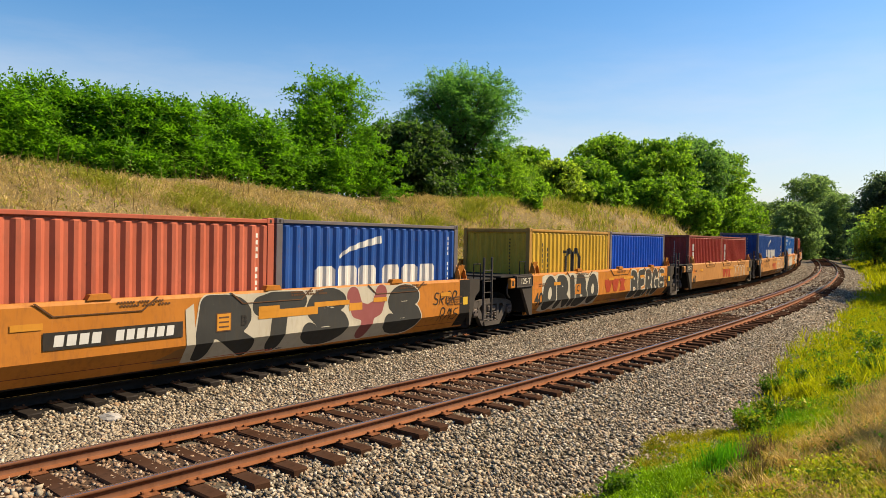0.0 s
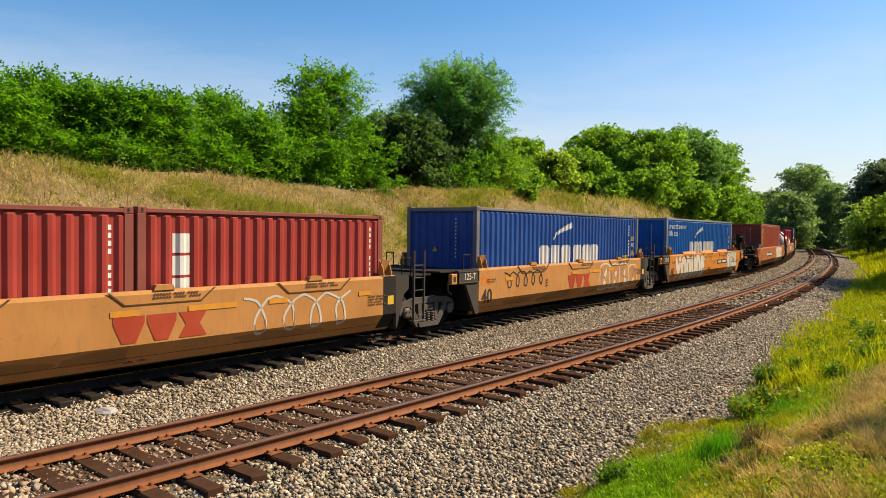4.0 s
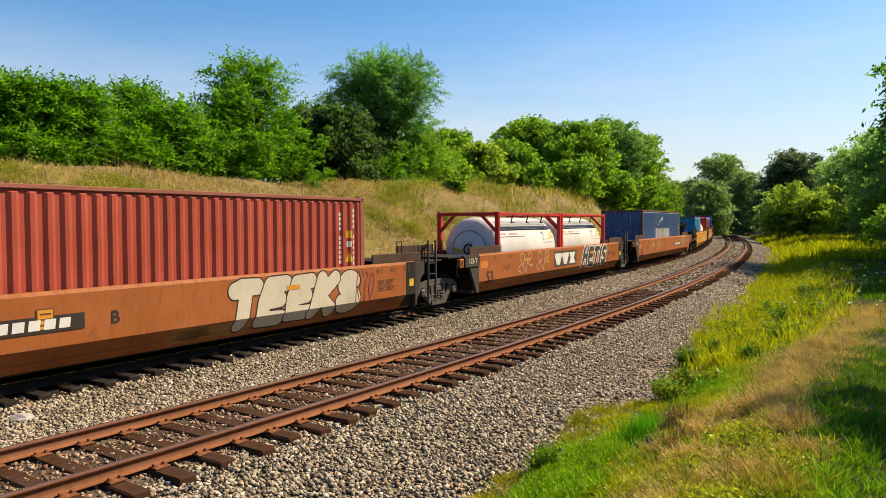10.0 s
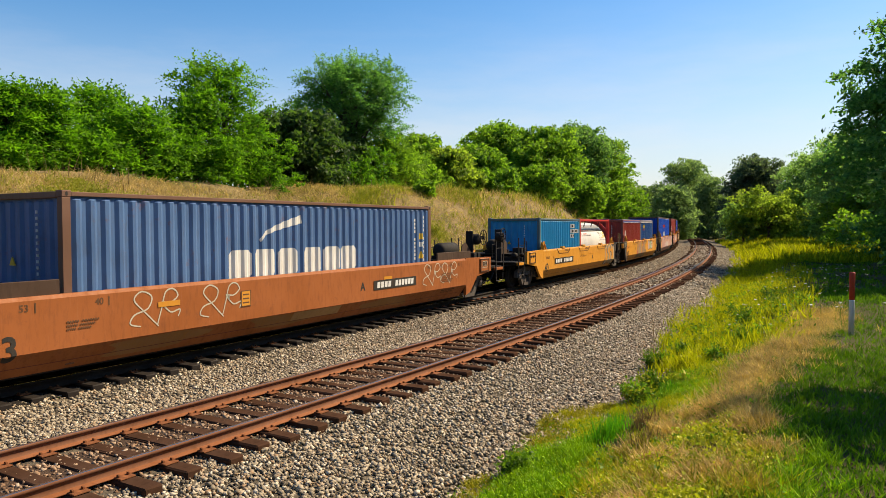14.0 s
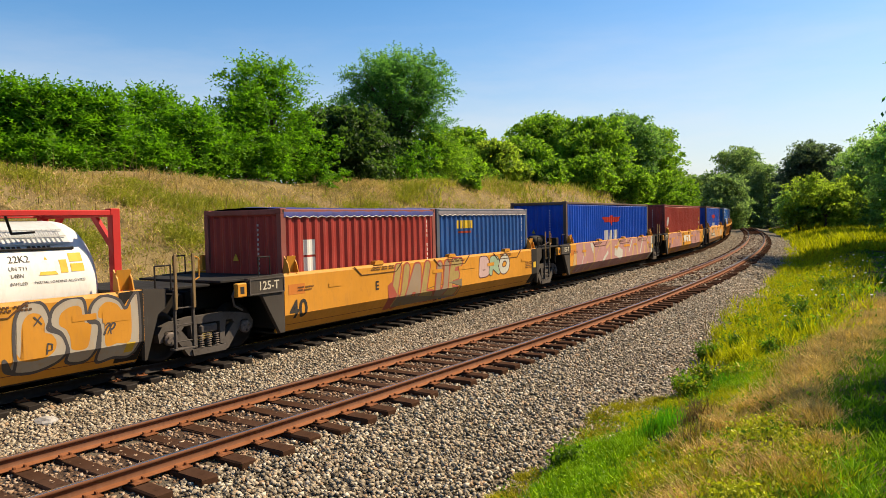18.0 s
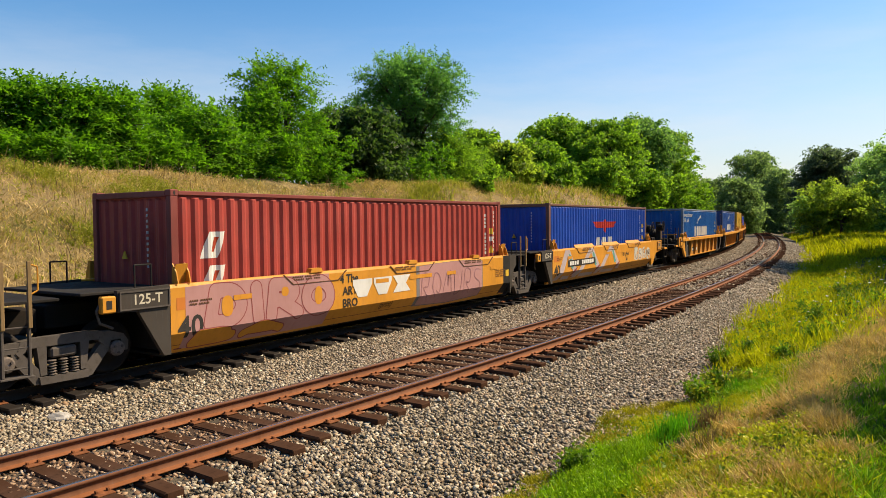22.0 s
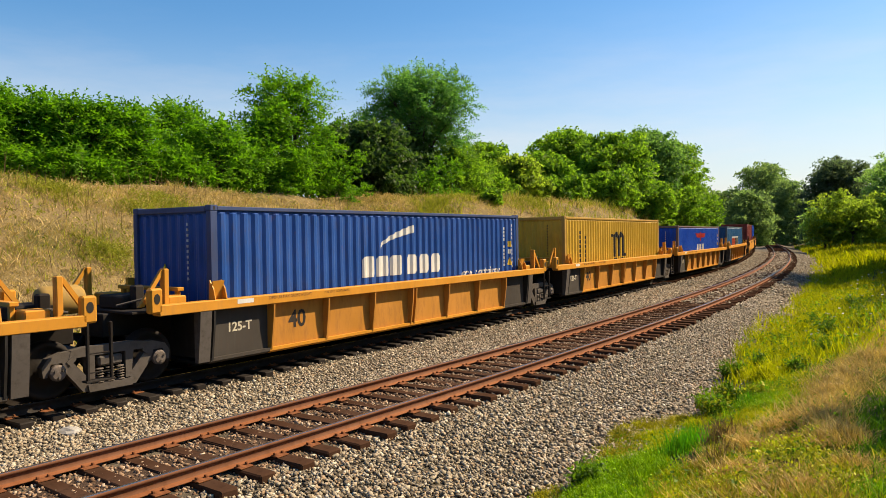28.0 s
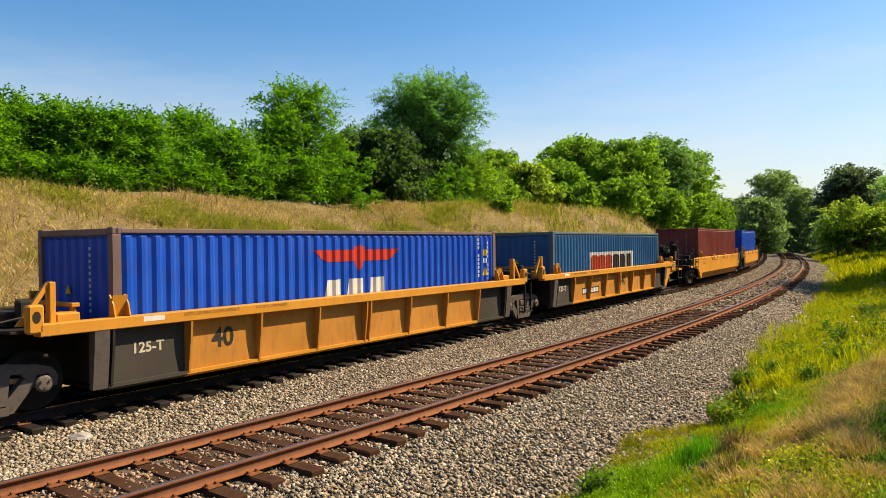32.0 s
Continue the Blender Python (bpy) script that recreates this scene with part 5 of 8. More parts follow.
        laid("sprayed_tag", [clampz(ribbon(curve(pts), w, 0.5))], ("well",), 0.009, mat, parent)


def scribble(parent, seed, x0, x1, z0, z1, mat, w=0.03, loops=3):
    """A looping sprayed line."""
    rnd = random.Random(seed)
    pts, n = [], loops * 10
    for i in range(n + 1):
        t = i / n
        a = t * loops * 2 * math.pi
        pts.append((x0 + (x1 - x0) * (0.1 + 0.8 * t) + 0.16 * (x1 - x0) / loops * 3 * math.sin(a + rnd.uniform(-0.2, 0.2)) * 0.7, (z0 + z1) / 2 + (z1 - z0) * 0.5 * math.cos(a * 1.0 + rnd.uniform(-0.25, 0.25))))
    for i in range(loops):
        laid("sprayed_line", [clampz(ribbon(curve(pts[i * 10:i * 10 + 11], 2), w, 0.9))], ("well",), 0.0065 + 0.0004 * i, mat, parent, "looping sprayed tag")


def scroll(parent, x, z, w, h, mat, lw=0.028):
    """A thin heart-like scroll drawn in two strokes."""
    a = [(0.05, -0.5), (-0.2, -0.1), (-0.42, 0.28), (-0.28, 0.5), (-0.08, 0.34), (-0.16, 0.02), (-0.42, -0.12), (-0.5, -0.35), (-0.3, -0.45)]
    b = [(0.02, -0.48), (0.12, 0.0), (0.2, 0.42), (0.36, 0.5), (0.46, 0.3), (0.3, 0.12), (0.12, 0.16), (0.3, -0.15), (0.5, -0.1), (0.46, -0.3)]
    for i, pts in enumerate((a, b)):
        laid("sprayed_scroll", [clampz(ribbon(curve([(x + p * w, z + q * h) for p, q in pts]), lw, 0.8))], ("well",), 0.006 + 0.0006 * i, mat, parent, "thin scrolled tag")


def arc(x, z, rx, rz, a0, a1, n=9):
    return [(x + rx * math.cos(math.radians(a0 + (a1 - a0) * i / n)), z + rz * math.sin(math.radians(a0 + (a1 - a0) * i / n))) for i in range(n + 1)]


# the lines along which the spray can went, letter by letter, in a unit square
SKELETON = {
    "A": [[(0.05, 0.0), (0.42, 1.0), (0.58, 1.0), (0.95, 0.0)], [(0.25, 0.36), (0.75, 0.36)]],
    "B": [[(0.1, 0.0), (0.1, 1.0)], [(0.1, 1.0)] + arc(0.45, 0.77, 0.35, 0.23, 90, -90) + [(0.2, 0.54)], arc(0.5, 0.27, 0.42, 0.27, 90, -90) + [(0.1, 0.0)]],
    "C": [arc(0.52, 0.5, 0.45, 0.5, 50, 310, 14)],
    "D": [[(0.1, 0.0), (0.1, 1.0)], [(0.1, 1.0)] + arc(0.42, 0.5, 0.48, 0.5, 90, -90, 12) + [(0.1, 0.0)]],
    "E": [[(0.9, 1.0), (0.15, 0.98), (0.08, 0.5), (0.15, 0.02), (0.92, 0.0)], [(0.1, 0.52), (0.75, 0.56)]],
    "G": [arc(0.5, 0.5, 0.45, 0.5, 45, 320, 14) + [(0.92, 0.45), (0.55, 0.45)]],
    "H": [[(0.1, 0.0), (0.14, 1.0)], [(0.86, 0.0), (0.9, 1.0)], [(0.12, 0.5), (0.88, 0.54)]],
    "I": [[(0.5, 0.0), (0.5, 1.0)]],
    "K": [[(0.1, 0.0), (0.12, 1.0)], [(0.85, 1.0), (0.2, 0.48), (0.9, 0.0)]],
    "L": [[(0.12, 1.0), (0.1, 0.02), (0.9, 0.0)]],
    "M": [[(0.05, 0.0), (0.12, 0.98), (0.5, 0.35), (0.88, 0.98), (0.95, 0.0)]],
    "O": [arc(0.5, 0.5, 0.44, 0.5, 90, 450, 20)],
    "R": [[(0.1, 0.0), (0.1, 1.0)], [(0.1, 1.0)] + arc(0.45, 0.74, 0.38, 0.26, 90, -90) + [(0.25, 0.48)], [(0.35, 0.48), (0.92, 0.0)]],
    "S": [arc(0.52, 0.76, 0.38, 0.24, 30, 200, 8) + arc(0.5, 0.25, 0.42, 0.25, 110, -160, 10)],
    "T": [[(0.02, 0.92), (0.3, 1.0), (0.98, 0.96)], [(0.52, 0.98), (0.45, 0.0)]],
    "U": [[(0.08, 1.0), (0.1, 0.35)] + arc(0.5, 0.3, 0.4, 0.3, 180, 360, 8) + [(0.9, 0.4), (0.92, 1.0)]],
    "Y": [[(0.05, 1.0), (0.2, 0.6), (0.5, 0.48), (0.8, 0.6), (0.95, 1.0)], [(0.55, 0.5), (0.45, 0.0)]]}


def swollen(lines, width, grow=0.0, step=0.03):
    """The area within a given distance of some lines, as a fine flat mesh: cells of a grid cut along its rim."""
    segs = np.array([(*a, *b) for pts in lines for a, b in zip(pts, pts[1:])])
    r = width / 2 + grow
    xs = np.arange(segs[:, [0, 2]].min() - r - step, segs[:, [0, 2]].max() + r + 2 * step, step)
    zs = np.arange(segs[:, [1, 3]].min() - r - step, segs[:, [1, 3]].max() + r + 2 * step, step)
    gx, gz = np.meshgrid(xs, zs)
    field_d = np.full(gx.shape, 9.0)
    for x0, z0, x1, z1 in segs:
        dx, dz = x1 - x0, z1 - z0
        t = np.clip(((gx - x0) * dx + (gz - z0) * dz) / (dx * dx + dz * dz + 1e-9), 0, 1)
        field_d = np.minimum(field_d, np.hypot(gx - x0 - t * dx, gz - z0 - t * dz))
    f = r - field_d
    polys = []
    for i in range(len(zs) - 1):
        row = f[i] > 0
        nxt = f[i + 1] > 0
        full = row[:-1] & row[1:] & nxt[:-1] & nxt[1:]
        some = (row[:-1] | row[1:] | nxt[:-1] | nxt[1:]) & ~full
        j = 0
        while j < len(full):
            if full[j]:
                k = j
                while k < len(full) and full[k]:
                    k += 1
                polys.append([(xs[j], zs[i]), (xs[k], zs[i]), (xs[k], zs[i + 1]), (xs[j], zs[i + 1])])
                j = k
            else:
                j += 1
        for j in np.nonzero(some)[0]:
            c = [(xs[j], zs[i], f[i, j]), (xs[j + 1], zs[i], f[i, j + 1]), (xs[j + 1], zs[i + 1], f[i + 1, j + 1]), (xs[j], zs[i + 1], f[i + 1, j])]
            out = []
            for (xa, za, fa), (xb, zb, fb) in zip(c, c[1:] + c[:1]):
                if fa > 0:
                    out.append((xa, za))
                if (fa > 0) != (fb > 0):
                    k = fa / (fa - fb)
                    out.append((xa + k * (xb - xa), za + k * (zb - za)))
            if len(out) > 2:
                polys.append(out)
    return polys


def inside(polys, z0=0.235, z1=1.445):
    """Keeps only what lies on the wall."""
    out = []
    for q in polys:
        if min(p[1] for p in q) < z1 and max(p[1] for p in q) > z0:
            q = [(x, min(z1, max(z0, z))) for x, z in q]
            keep = [p for k, p in enumerate(q) if p != q[k - 1]]
            if len(keep) > 2 and max(p[1] for p in keep) - min(p[1] for p in keep) > 1e-5:
                out.append(keep)
    return out


def throwup(parent, word, x0, x1, z0, z1, fills, rim, seed, fat=0.26, edge_w=0.04, overlap=0.06, lift=0.0042, wave=0.05, tail=0.0):
    """Swollen hand-sprayed letters, each lapping over the one before: a rim behind, a fill in front."""
    rnd = random.Random(seed)
    narrow = {"I": 0.5}
    total = sum(narrow.get(c, 1.0) for c in word)
    x = x0
    for i, ch in enumerate(word):
        k = (x1 - x0) * narrow.get(ch, 1.0) / total
        xa, xb = x - overlap * k + fat / 2, x + k + overlap * k - fat / 2
        x += k
        za, zb = z0 + fat / 2 + rnd.uniform(0, wave), z1 - fat / 2 - rnd.uniform(0, wave)
        slant, lean = rnd.uniform(-0.08, 0.08) + tail, rnd.uniform(-0.05, 0.05)

        def put(p):
            u, v = p[0] - 0.5, p[1] - 0.5
            return ((xa + xb) / 2 + u * (xb - xa) * (1 - 0.18 * v) + slant * v, (za + zb) / 2 + (v + lean * u) * (zb - za))
        lines = [[put(p) for p in pts] for pts in SKELETON[ch]]
        up = lift + 0.0009 * (i % 4)
        body = laid("sprayed_letter", inside(swollen(lines, fat)), ("well",), up + 0.0005, fills[i % len(fills)], parent, "sprayed graffiti letter")
        laid("letter_rim", inside(swollen(lines, fat, edge_w)), ("well",), up, rim, body)


def backing(parent, x0, x1, z0, z1, mat, seed, lift=0.0032, n=7, bow=0.07):
    """A sprayed field behind letters, with a bumpy outline."""
    rnd = random.Random(seed)
    up = [(x0 + (x1 - x0) * (i + f) / n, z1 - bow * abs(2 * f - 1) ** 2 - rnd.uniform(0, 0.02)) for i in range(n) for f in (0.05, 0.28, 0.5, 0.72, 0.95)]
    dn = [(x0 + (x1 - x0) * (i + f) / n, z0 + bow * abs(2 * f - 1) ** 2) for i in range(n) for f in (0.05, 0.5, 0.95)]
    return laid("sprayed_field", [clampz(up + dn[::-1])], ("well",), lift, mat, parent, "sprayed field of paint")


def bubble(parent, pts, fill, heart, line, lift=0.0042):
    """One swollen letter inside a closed soft outline: a dusty fill, a brighter heart and a dark line round it."""
    n = len(pts)
    rim = []
    for i in range(n):
        a, b, c, d = (pts[(i + j) % n] for j in (-1, 0, 1, 2))
        for k in range(5):
            f = k / 5
            rim.append(tuple(0.5 * (2 * b[j] + (c[j] - a[j]) * f + (2 * a[j] - 5 * b[j] + 4 * c[j] - d[j]) * f * f + (3 * b[j] - a[j] - 3 * c[j] + d[j]) * f ** 3) for j in (0, 1)))
    cx, cz = sum(q[0] for q in rim) / len(rim), sum(q[1] for q in rim) / len(rim) + 0.10
    ob = laid("sprayed_letter", inside([rim]), ("well",), lift, fill, parent, "sprayed graffiti letter", bent=True)
    laid("letter_heart", inside([[(cx + 0.66 * (x - cx), cz + 0.66 * (z - cz)) for x, z in rim]]), ("well",), lift + 0.0005, heart, ob, bent=True)
    laid("letter_rim", inside(swollen([rim + rim[:1]], 0.05, 0.0, 0.02)), ("well",), lift + 0.0009, line, ob)


# ---------------------------------------------------------------- containers
FACE = 1.209


def corrugated(x0, x1, y, z0, z1, sign, axis="x"):
    """A ribbed wall along x (or along y at the ends)."""
    mb = MB()
    xs = [x0] + rib_breaks(x0, x1) + [x1]
    rows = []
    for z, k in ((z0, 1.0), (z0 + 0.03, 1.0), (z0 + 0.07, None), (z1 - 0.07, None), (z1 - 0.03, 1.0), (z1, 1.0)):
        for x in xs:
            d = -DEEP if k else rib(x + 1e-6)
            rows.append((x, sign * (y + d), z) if axis == "x" else (sign * (y + d), x, z))
    n = len(xs)
    mb.add(rows, [(r * n + i, r * n + i + 1, (r + 1) * n + i + 1, (r + 1) * n + i) for r in range(5) for i in range(n - 1)])
    return mb


_container_parts = {}


def container(L, H, col, label, post=None, rust=0.25, soft_top=None, dirt=0.4):
    t = thing("shipping_container", label, "container", "containers on the train")
    mat = painted("container_paint", col, (0.10, 0.075, 0.055), dirt, 0.42, True, rust)
    pm = painted("post_paint", post, (0.12, 0.08, 0.06), 0.4, 0.5, True, rust + 0.2) if post else mat
    h = L / 2
    for sign in (-1, 1):
        part("side_panel", corrugated(-h + 0.14, h - 0.14, FACE, 0.14, H - 0.09, sign), mat, t)
    part("end_panel", corrugated(-1.08, 1.08, h - 0.03, 0.16, H - 0.12, -1, "y"), mat, t)
    for y0, y1 in ((-1.08, -0.01), (0.01, 1.08)):
        door = MB().cbox(h - 0.09, h - 0.045, y0, y1, 0.16, H - 0.12, 0.012)
        d = part("door", door, mat, t)
        rods = MB()
        for f in (0.25, 0.75):
            yy = y0 + (y1 - y0) * f
            rods.tube((h - 0.022, yy, 0.12), (h - 0.022, yy, H - 0.08), 0.017, 6)
        part("locking_rod", rods, pm, d)
    for sx in (-1, 1):
        for sy in (-1, 1):
            part("corner_post", MB().cbox(sx * h - 0.16 * (sx > 0), sx * h + 0.16 * (sx < 0), sy * 1.219 - 0.13 * (sy > 0), sy * 1.219 + 0.13 * (sy < 0), 0.118, H - 0.118, 0.008), pm, t)
            for z0 in (0.0, H - 0.118):
                mb = MB().cbox(sx * h - 0.178 * (sx > 0), sx * h + 0.178 * (sx < 0), sy * 1.219 - 0.162 * (sy > 0), sy * 1.219 + 0.162 * (sy < 0), z0, z0 + 0.118, 0.012)
                c = part("corner_casting", mb, pm, t)
                part("slot", MB().prism(oval(sx * (h - 0.09), z0 + 0.058, 0.024, 0.04, 10), sy * 1.2195, sy * 1.222), M_INK, c)
    for sy in (-1, 1):
        a, b = sorted((sy * 1.219, sy * 1.150))
        part("top_rail", MB().cbox(-h + 0.17, h - 0.17, a, b, H - 0.10, H - 0.025, 0.008), pm if post else mat, t)
        part("bottom_rail", MB().cbox(-h + 0.17, h - 0.17, a, b, 0.02, 0.15, 0.008), mat, t)
    for sx in (-1, 1):
        a, b = sorted((sx * h, sx * (h - 0.08)))
        part("end_header", MB().cbox(a, b, -1.06, 1.06, H - 0.13, H - 0.02, 0.01), pm if post else mat, t)
        part("end_sill", MB().cbox(a, b, -1.06, 1.06, 0.01, 0.17, 0.01), mat, t)
    part("floor", MB().box(-h + 0.1, h - 0.1, -1.14, 1.14, 0.06, 0.14), M_GRIME, t)
    if soft_top:
        tarp = MB()
        n = int(L / 0.3)
        xs = [-h + 0.1 + (L - 0.2) * i / n for i in range(n + 1)]
        prof = [(-1.225, -0.17), (-1.222, -0.05), (-1.17, 0.02), (-0.6, 0.055), (0, 0.07), (0.6, 0.055), (1.17, 0.02), (1.222, -0.05), (1.225, -0.17)]
        rows = [(x, y, H - 0.02 + z + (0.015 * math.sin(x * 21 + y * 3) if i % 2 else -0.012) * (1 if abs(z) < 0.1 else 0.6)) for i, x in enumerate(xs) for y, z in prof]
        k = len(prof)
        tarp.add(rows, [(i * k + j, i * k + j + 1, (i + 1) * k + j + 1, (i + 1) * k + j) for i in range(n) for j in range(k - 1)])
        part("tarpaulin", tarp, soft_top, t, "wrinkled tarpaulin roof", True)
        rope = MB()
        for sy in (-1, 1):
            pts = [(-h + 0.15 + i * (L - 0.3) / 40, sy * 1.232, H - 0.19 + 0.018 * (-1) ** i) for i in range(41)]
            rope.path(pts, 0.008, 5)
        part("lashing_rope", rope, M_WHITE, t)
    else:
        roof = MB()
        n = int(L / 0.21)
        xs = [-h + 0.08 + (L - 0.16) * i / n for i in range(n + 1)]
        rows = [(x, y, H - 0.045 + (0.018 if i % 2 else 0.0)) for i, x in enumerate(xs) for y in (-1.15, 1.15)]
        roof.add(rows, [(2 * i, 2 * i + 1, 2 * i + 3, 2 * i + 2) for i in range(n)])
        part("roof", roof, mat, t)
    return t


def ends_marks(t, L, H, mat=None):
    """Small rows of bars for the numbers on the end and the side, and a warning triangle."""
    mat = mat or M_WHITE
    h = L / 2
    mb = MB()
    for i in range(11):
        z = H - 0.35 - i * 0.105
        mb.box(-h - 0.004, -h + 0.02, -0.535, -0.505, z - 0.032, z + 0.02)
    part("end_number", mb, mat, t)["kind"] = "stuff"
    tri = MB().prism([(0.12, H * 0.56), (0.28, H * 0.56), (0.20, H * 0.56 + 0.15)], -h - 0.002, -h + 0.02, "x")
    part("warning_triangle", tri, M_YELLOW, t)
    x = h - 0.42
    shapes = [rect(x, x + 0.065, H - 0.30 - 0.13 * i - 0.085, H - 0.30 - 0.13 * i) for i in range(11) if i not in (4,)]
    for q in shapes:
        laid("number_bar", [q], ("ribs", FACE), 0.004, mat, t)


def hazard_marks(t, L):
    """Yellow triangle and plates near the rear post of a forty-foot box."""
    x = L / 2 - 0.57
    laid("hazard_triangle", [[(x - 0.13, 1.30), (x + 0.13, 1.30), (x, 1.54)]], ("ribs", FACE), 0.004, M_YELLOW, t, "yellow warning triangle")
    laid("white_plate", [rect(x - 0.07, x + 0.07, 1.66, 1.80)], ("ribs", FACE), 0.004, M_WHITE, t)
    laid("yellow_plate", [rect(x - 0.08, x + 0.08, 1.88, 2.06)], ("ribs", FACE), 0.004, M_YELLOW, t)
    x -= 0.36
    for i in range(12):
        if i not in (4, 11):
            laid("number_bar", [rect(x, x + 0.07, 2.42 - 0.115 * i, 2.50 - 0.115 * i)], ("ribs", FACE), 0.004, M_WHITE, t)


def block_logo(t, x, z, w, h, mat, n=6, gap_at=3, label="plain white block", lift=0.004):
    """A firm's lettering as plain blocks."""
    k = (w - 0.22 * h * 1.2) / n
    shapes, xx = [], x
    for i in range(n):
        if i == gap_at:
            xx += 0.22 * h * 1.2
        g = 0.07 * h
        c = 0.14 * h
        shapes.append([(xx + g, z), (xx + k - g - c, z), (xx + k - g, z + c), (xx + k - g, z + h - c), (xx + k - g - c, z + h), (xx + g + c, z + h), (xx + g, z + h - c), (xx + g, z)][:7])
        xx += k
    for q in shapes:
        laid("logo_block", [q], ("ribs", FACE), lift, mat, t, label)


def swoosh(t, x, z, w, h, mat):
    top, low = [], []
    for i in range(13):
        f = i / 12
        zz = z + h * (f ** 0.55)
        top.append((x + w * f, zz + 0.02 + 0.10 * h * f))
        low.append((x + w * f + 0.02 * w, zz - 0.04 - 0.26 * h * f * (1 - 0.35 * f)))
    laid("swoosh", [top + low[::-1]], ("ribs", FACE), 0.004, mat, t, "curved white sweep")


def line_logo(t, big=True, wide=1, shift=0.0):
    """The shipping line's mark: a sweep above a row of blocks."""
    if big:
        swoosh(t, -1.45 + shift, 1.98, 1.40, 0.50, M_WHITE)
        block_logo(t, -2.40 * wide, 1.16 if wide == 1 else 1.28, 4.62 * wide, 0.62 if wide == 1 else 0.50, M_WHITE)
    else:
        swoosh(t, -1.26, 1.80, 1.30, 0.42, M_WHITE)
        block_logo(t, -2.02, 1.06, 4.1, 0.55, M_WHITE)


def tank_container(label):
    t = thing("tank_container", label, "tank container", "containers on the train")
    red = painted("red_frame", (0.62, 0.035, 0.03), (0.2, 0.05, 0.04), 0.3, 0.4)
    white = painted("white_tank", (0.80, 0.79, 0.76), (0.42, 0.38, 0.32), 0.35, 0.4)
    H, h = 2.591, 3.03
    for sx in (-1, 1):
        for sy in (-1, 1):
            part("corner_post", MB().cbox(sx * h - 0.15 * (sx > 0), sx * h + 0.15 * (sx < 0), sy * 1.219 - 0.15 * (sy > 0), sy * 1.219 + 0.15 * (sy < 0), 0.1, H - 0.1, 0.012), red, t)
            for z0 in (0.0, H - 0.118):
                part("corner_casting", MB().cbox(sx * h - 0.178 * (sx > 0), sx * h + 0.178 * (sx < 0), sy * 1.219 - 0.162 * (sy > 0), sy * 1.219 + 0.162 * (sy < 0), z0, z0 + 0.118, 0.012), red, t)
        for z0, z1 in ((H - 0.14, H - 0.02), (0.02, 0.16)):
            a, b = sorted((sx * h, sx * (h - 0.12)))
            part("end_beam", MB().cbox(a, b, -1.07, 1.07, z0, z1, 0.012), red, t)
        for sy in (-1, 1):
            br, low = MB(), MB()
            br.prism([(sy * 1.10, H - 0.75), (sy * 1.10, H - 0.60), (sy * 0.62, H - 0.12), (sy * 0.46, H - 0.12)], sx * (h - 0.10), sx * (h - 0.03), "x")
            low.prism([(sy * 1.10, 0.75), (sy * 1.10, 0.60), (sy * 0.62, 0.12), (sy * 0.46, 0.12)], sx * (h - 0.10), sx * (h - 0.03), "x")
            part("corner_brace", br, red, t)
            part("corner_brace", low, red, t)
    for sy in (-1, 1):
        a, b = sorted((sy * 1.219, sy * 1.13))
        part("top_rail", MB().cbox(-h + 0.17, h - 0.17, a, b, H - 0.12, H - 0.03, 0.01), red, t)
        part("bottom_rail", MB().cbox(-h + 0.17, h - 0.17, a, b, 0.03, 0.14, 0.01), red, t)
    r, c = 1.13, 1.27
    prof = [(-2.93, 0.02)]
    for i in range(1, 9):
        a = math.pi / 2 * i / 8
        prof.append((-2.93 + 0.46 * (1 - math.cos(a)), r * math.sin(a) ** 0.8))
    prof += [(-1.0, r), (-0.99, r + 0.004), (1.1, r + 0.004), (1.11, r)]
    prof += [(-p, q) for p, q in prof[:9]][::-1]
    part("tank_shell", MB().lathe(prof, 96, "x", (0, 0, c)), white, t, "white insulated tank with domed ends", True)
    top = painted("grey_cladding", (0.66, 0.66, 0.65), (0.3, 0.27, 0.22), 0.4, 0.4)
    band = MB()
    n = 14
    rows = []
    for x in (-2.35, 2.35):
        for i in range(n + 1):
            a = math.radians(40 + 100 * i / n)
            rows.append((x, -(r + 0.008) * math.cos(a), c + (r + 0.008) * math.sin(a)))
    band.add(rows, [(i, i + 1, n + 2 + i, n + 1 + i) for i in range(n)])
    part("upper_cladding", band, top, t, "grey upper sheet", True)
    walk_mb = MB()
    for y0, y1 in ((-0.2, 0.35),):
        for i in range(24):
            x = -2.2 + i * 0.19
            walk_mb.box(x, x + 0.175, y0, y1, H - 0.07, H - 0.045)
        walk_mb.box(-2.25, 2.35, y0, y0 + 0.03, H - 0.10, H - 0.045)
        walk_mb.box(-2.25, 2.35, y1 - 0.03, y1, H - 0.10, H - 0.045)
    part("walkway", walk_mb, top, t, "grating walkway on top")
    guard = MB()
    for i in range(59):
        x = -2.30 + 0.078 * i
        a0, a1 = math.radians(41), math.radians(57)
        guard.tube((x, -(r + 0.02) * math.cos(a0), c + (r + 0.02) * math.sin(a0)), (x, -(r + 0.05) * math.cos(a1), c + (r + 0.05) * math.sin(a1)), 0.009, 3)
    for d in (41, 49, 57):
        g = math.radians(d)
        guard.tube((-2.32, -(r + 0.035) * math.cos(g), c + (r + 0.035) * math.sin(g)), (2.32, -(r + 0.035) * math.cos(g), c + (r + 0.035) * math.sin(g)), 0.014, 4)
    part("mesh_guard", guard, top, t, "white wire-mesh guard along the shoulder")
    for x in (-1.6, -0.2, 1.2):
        mats = MB()
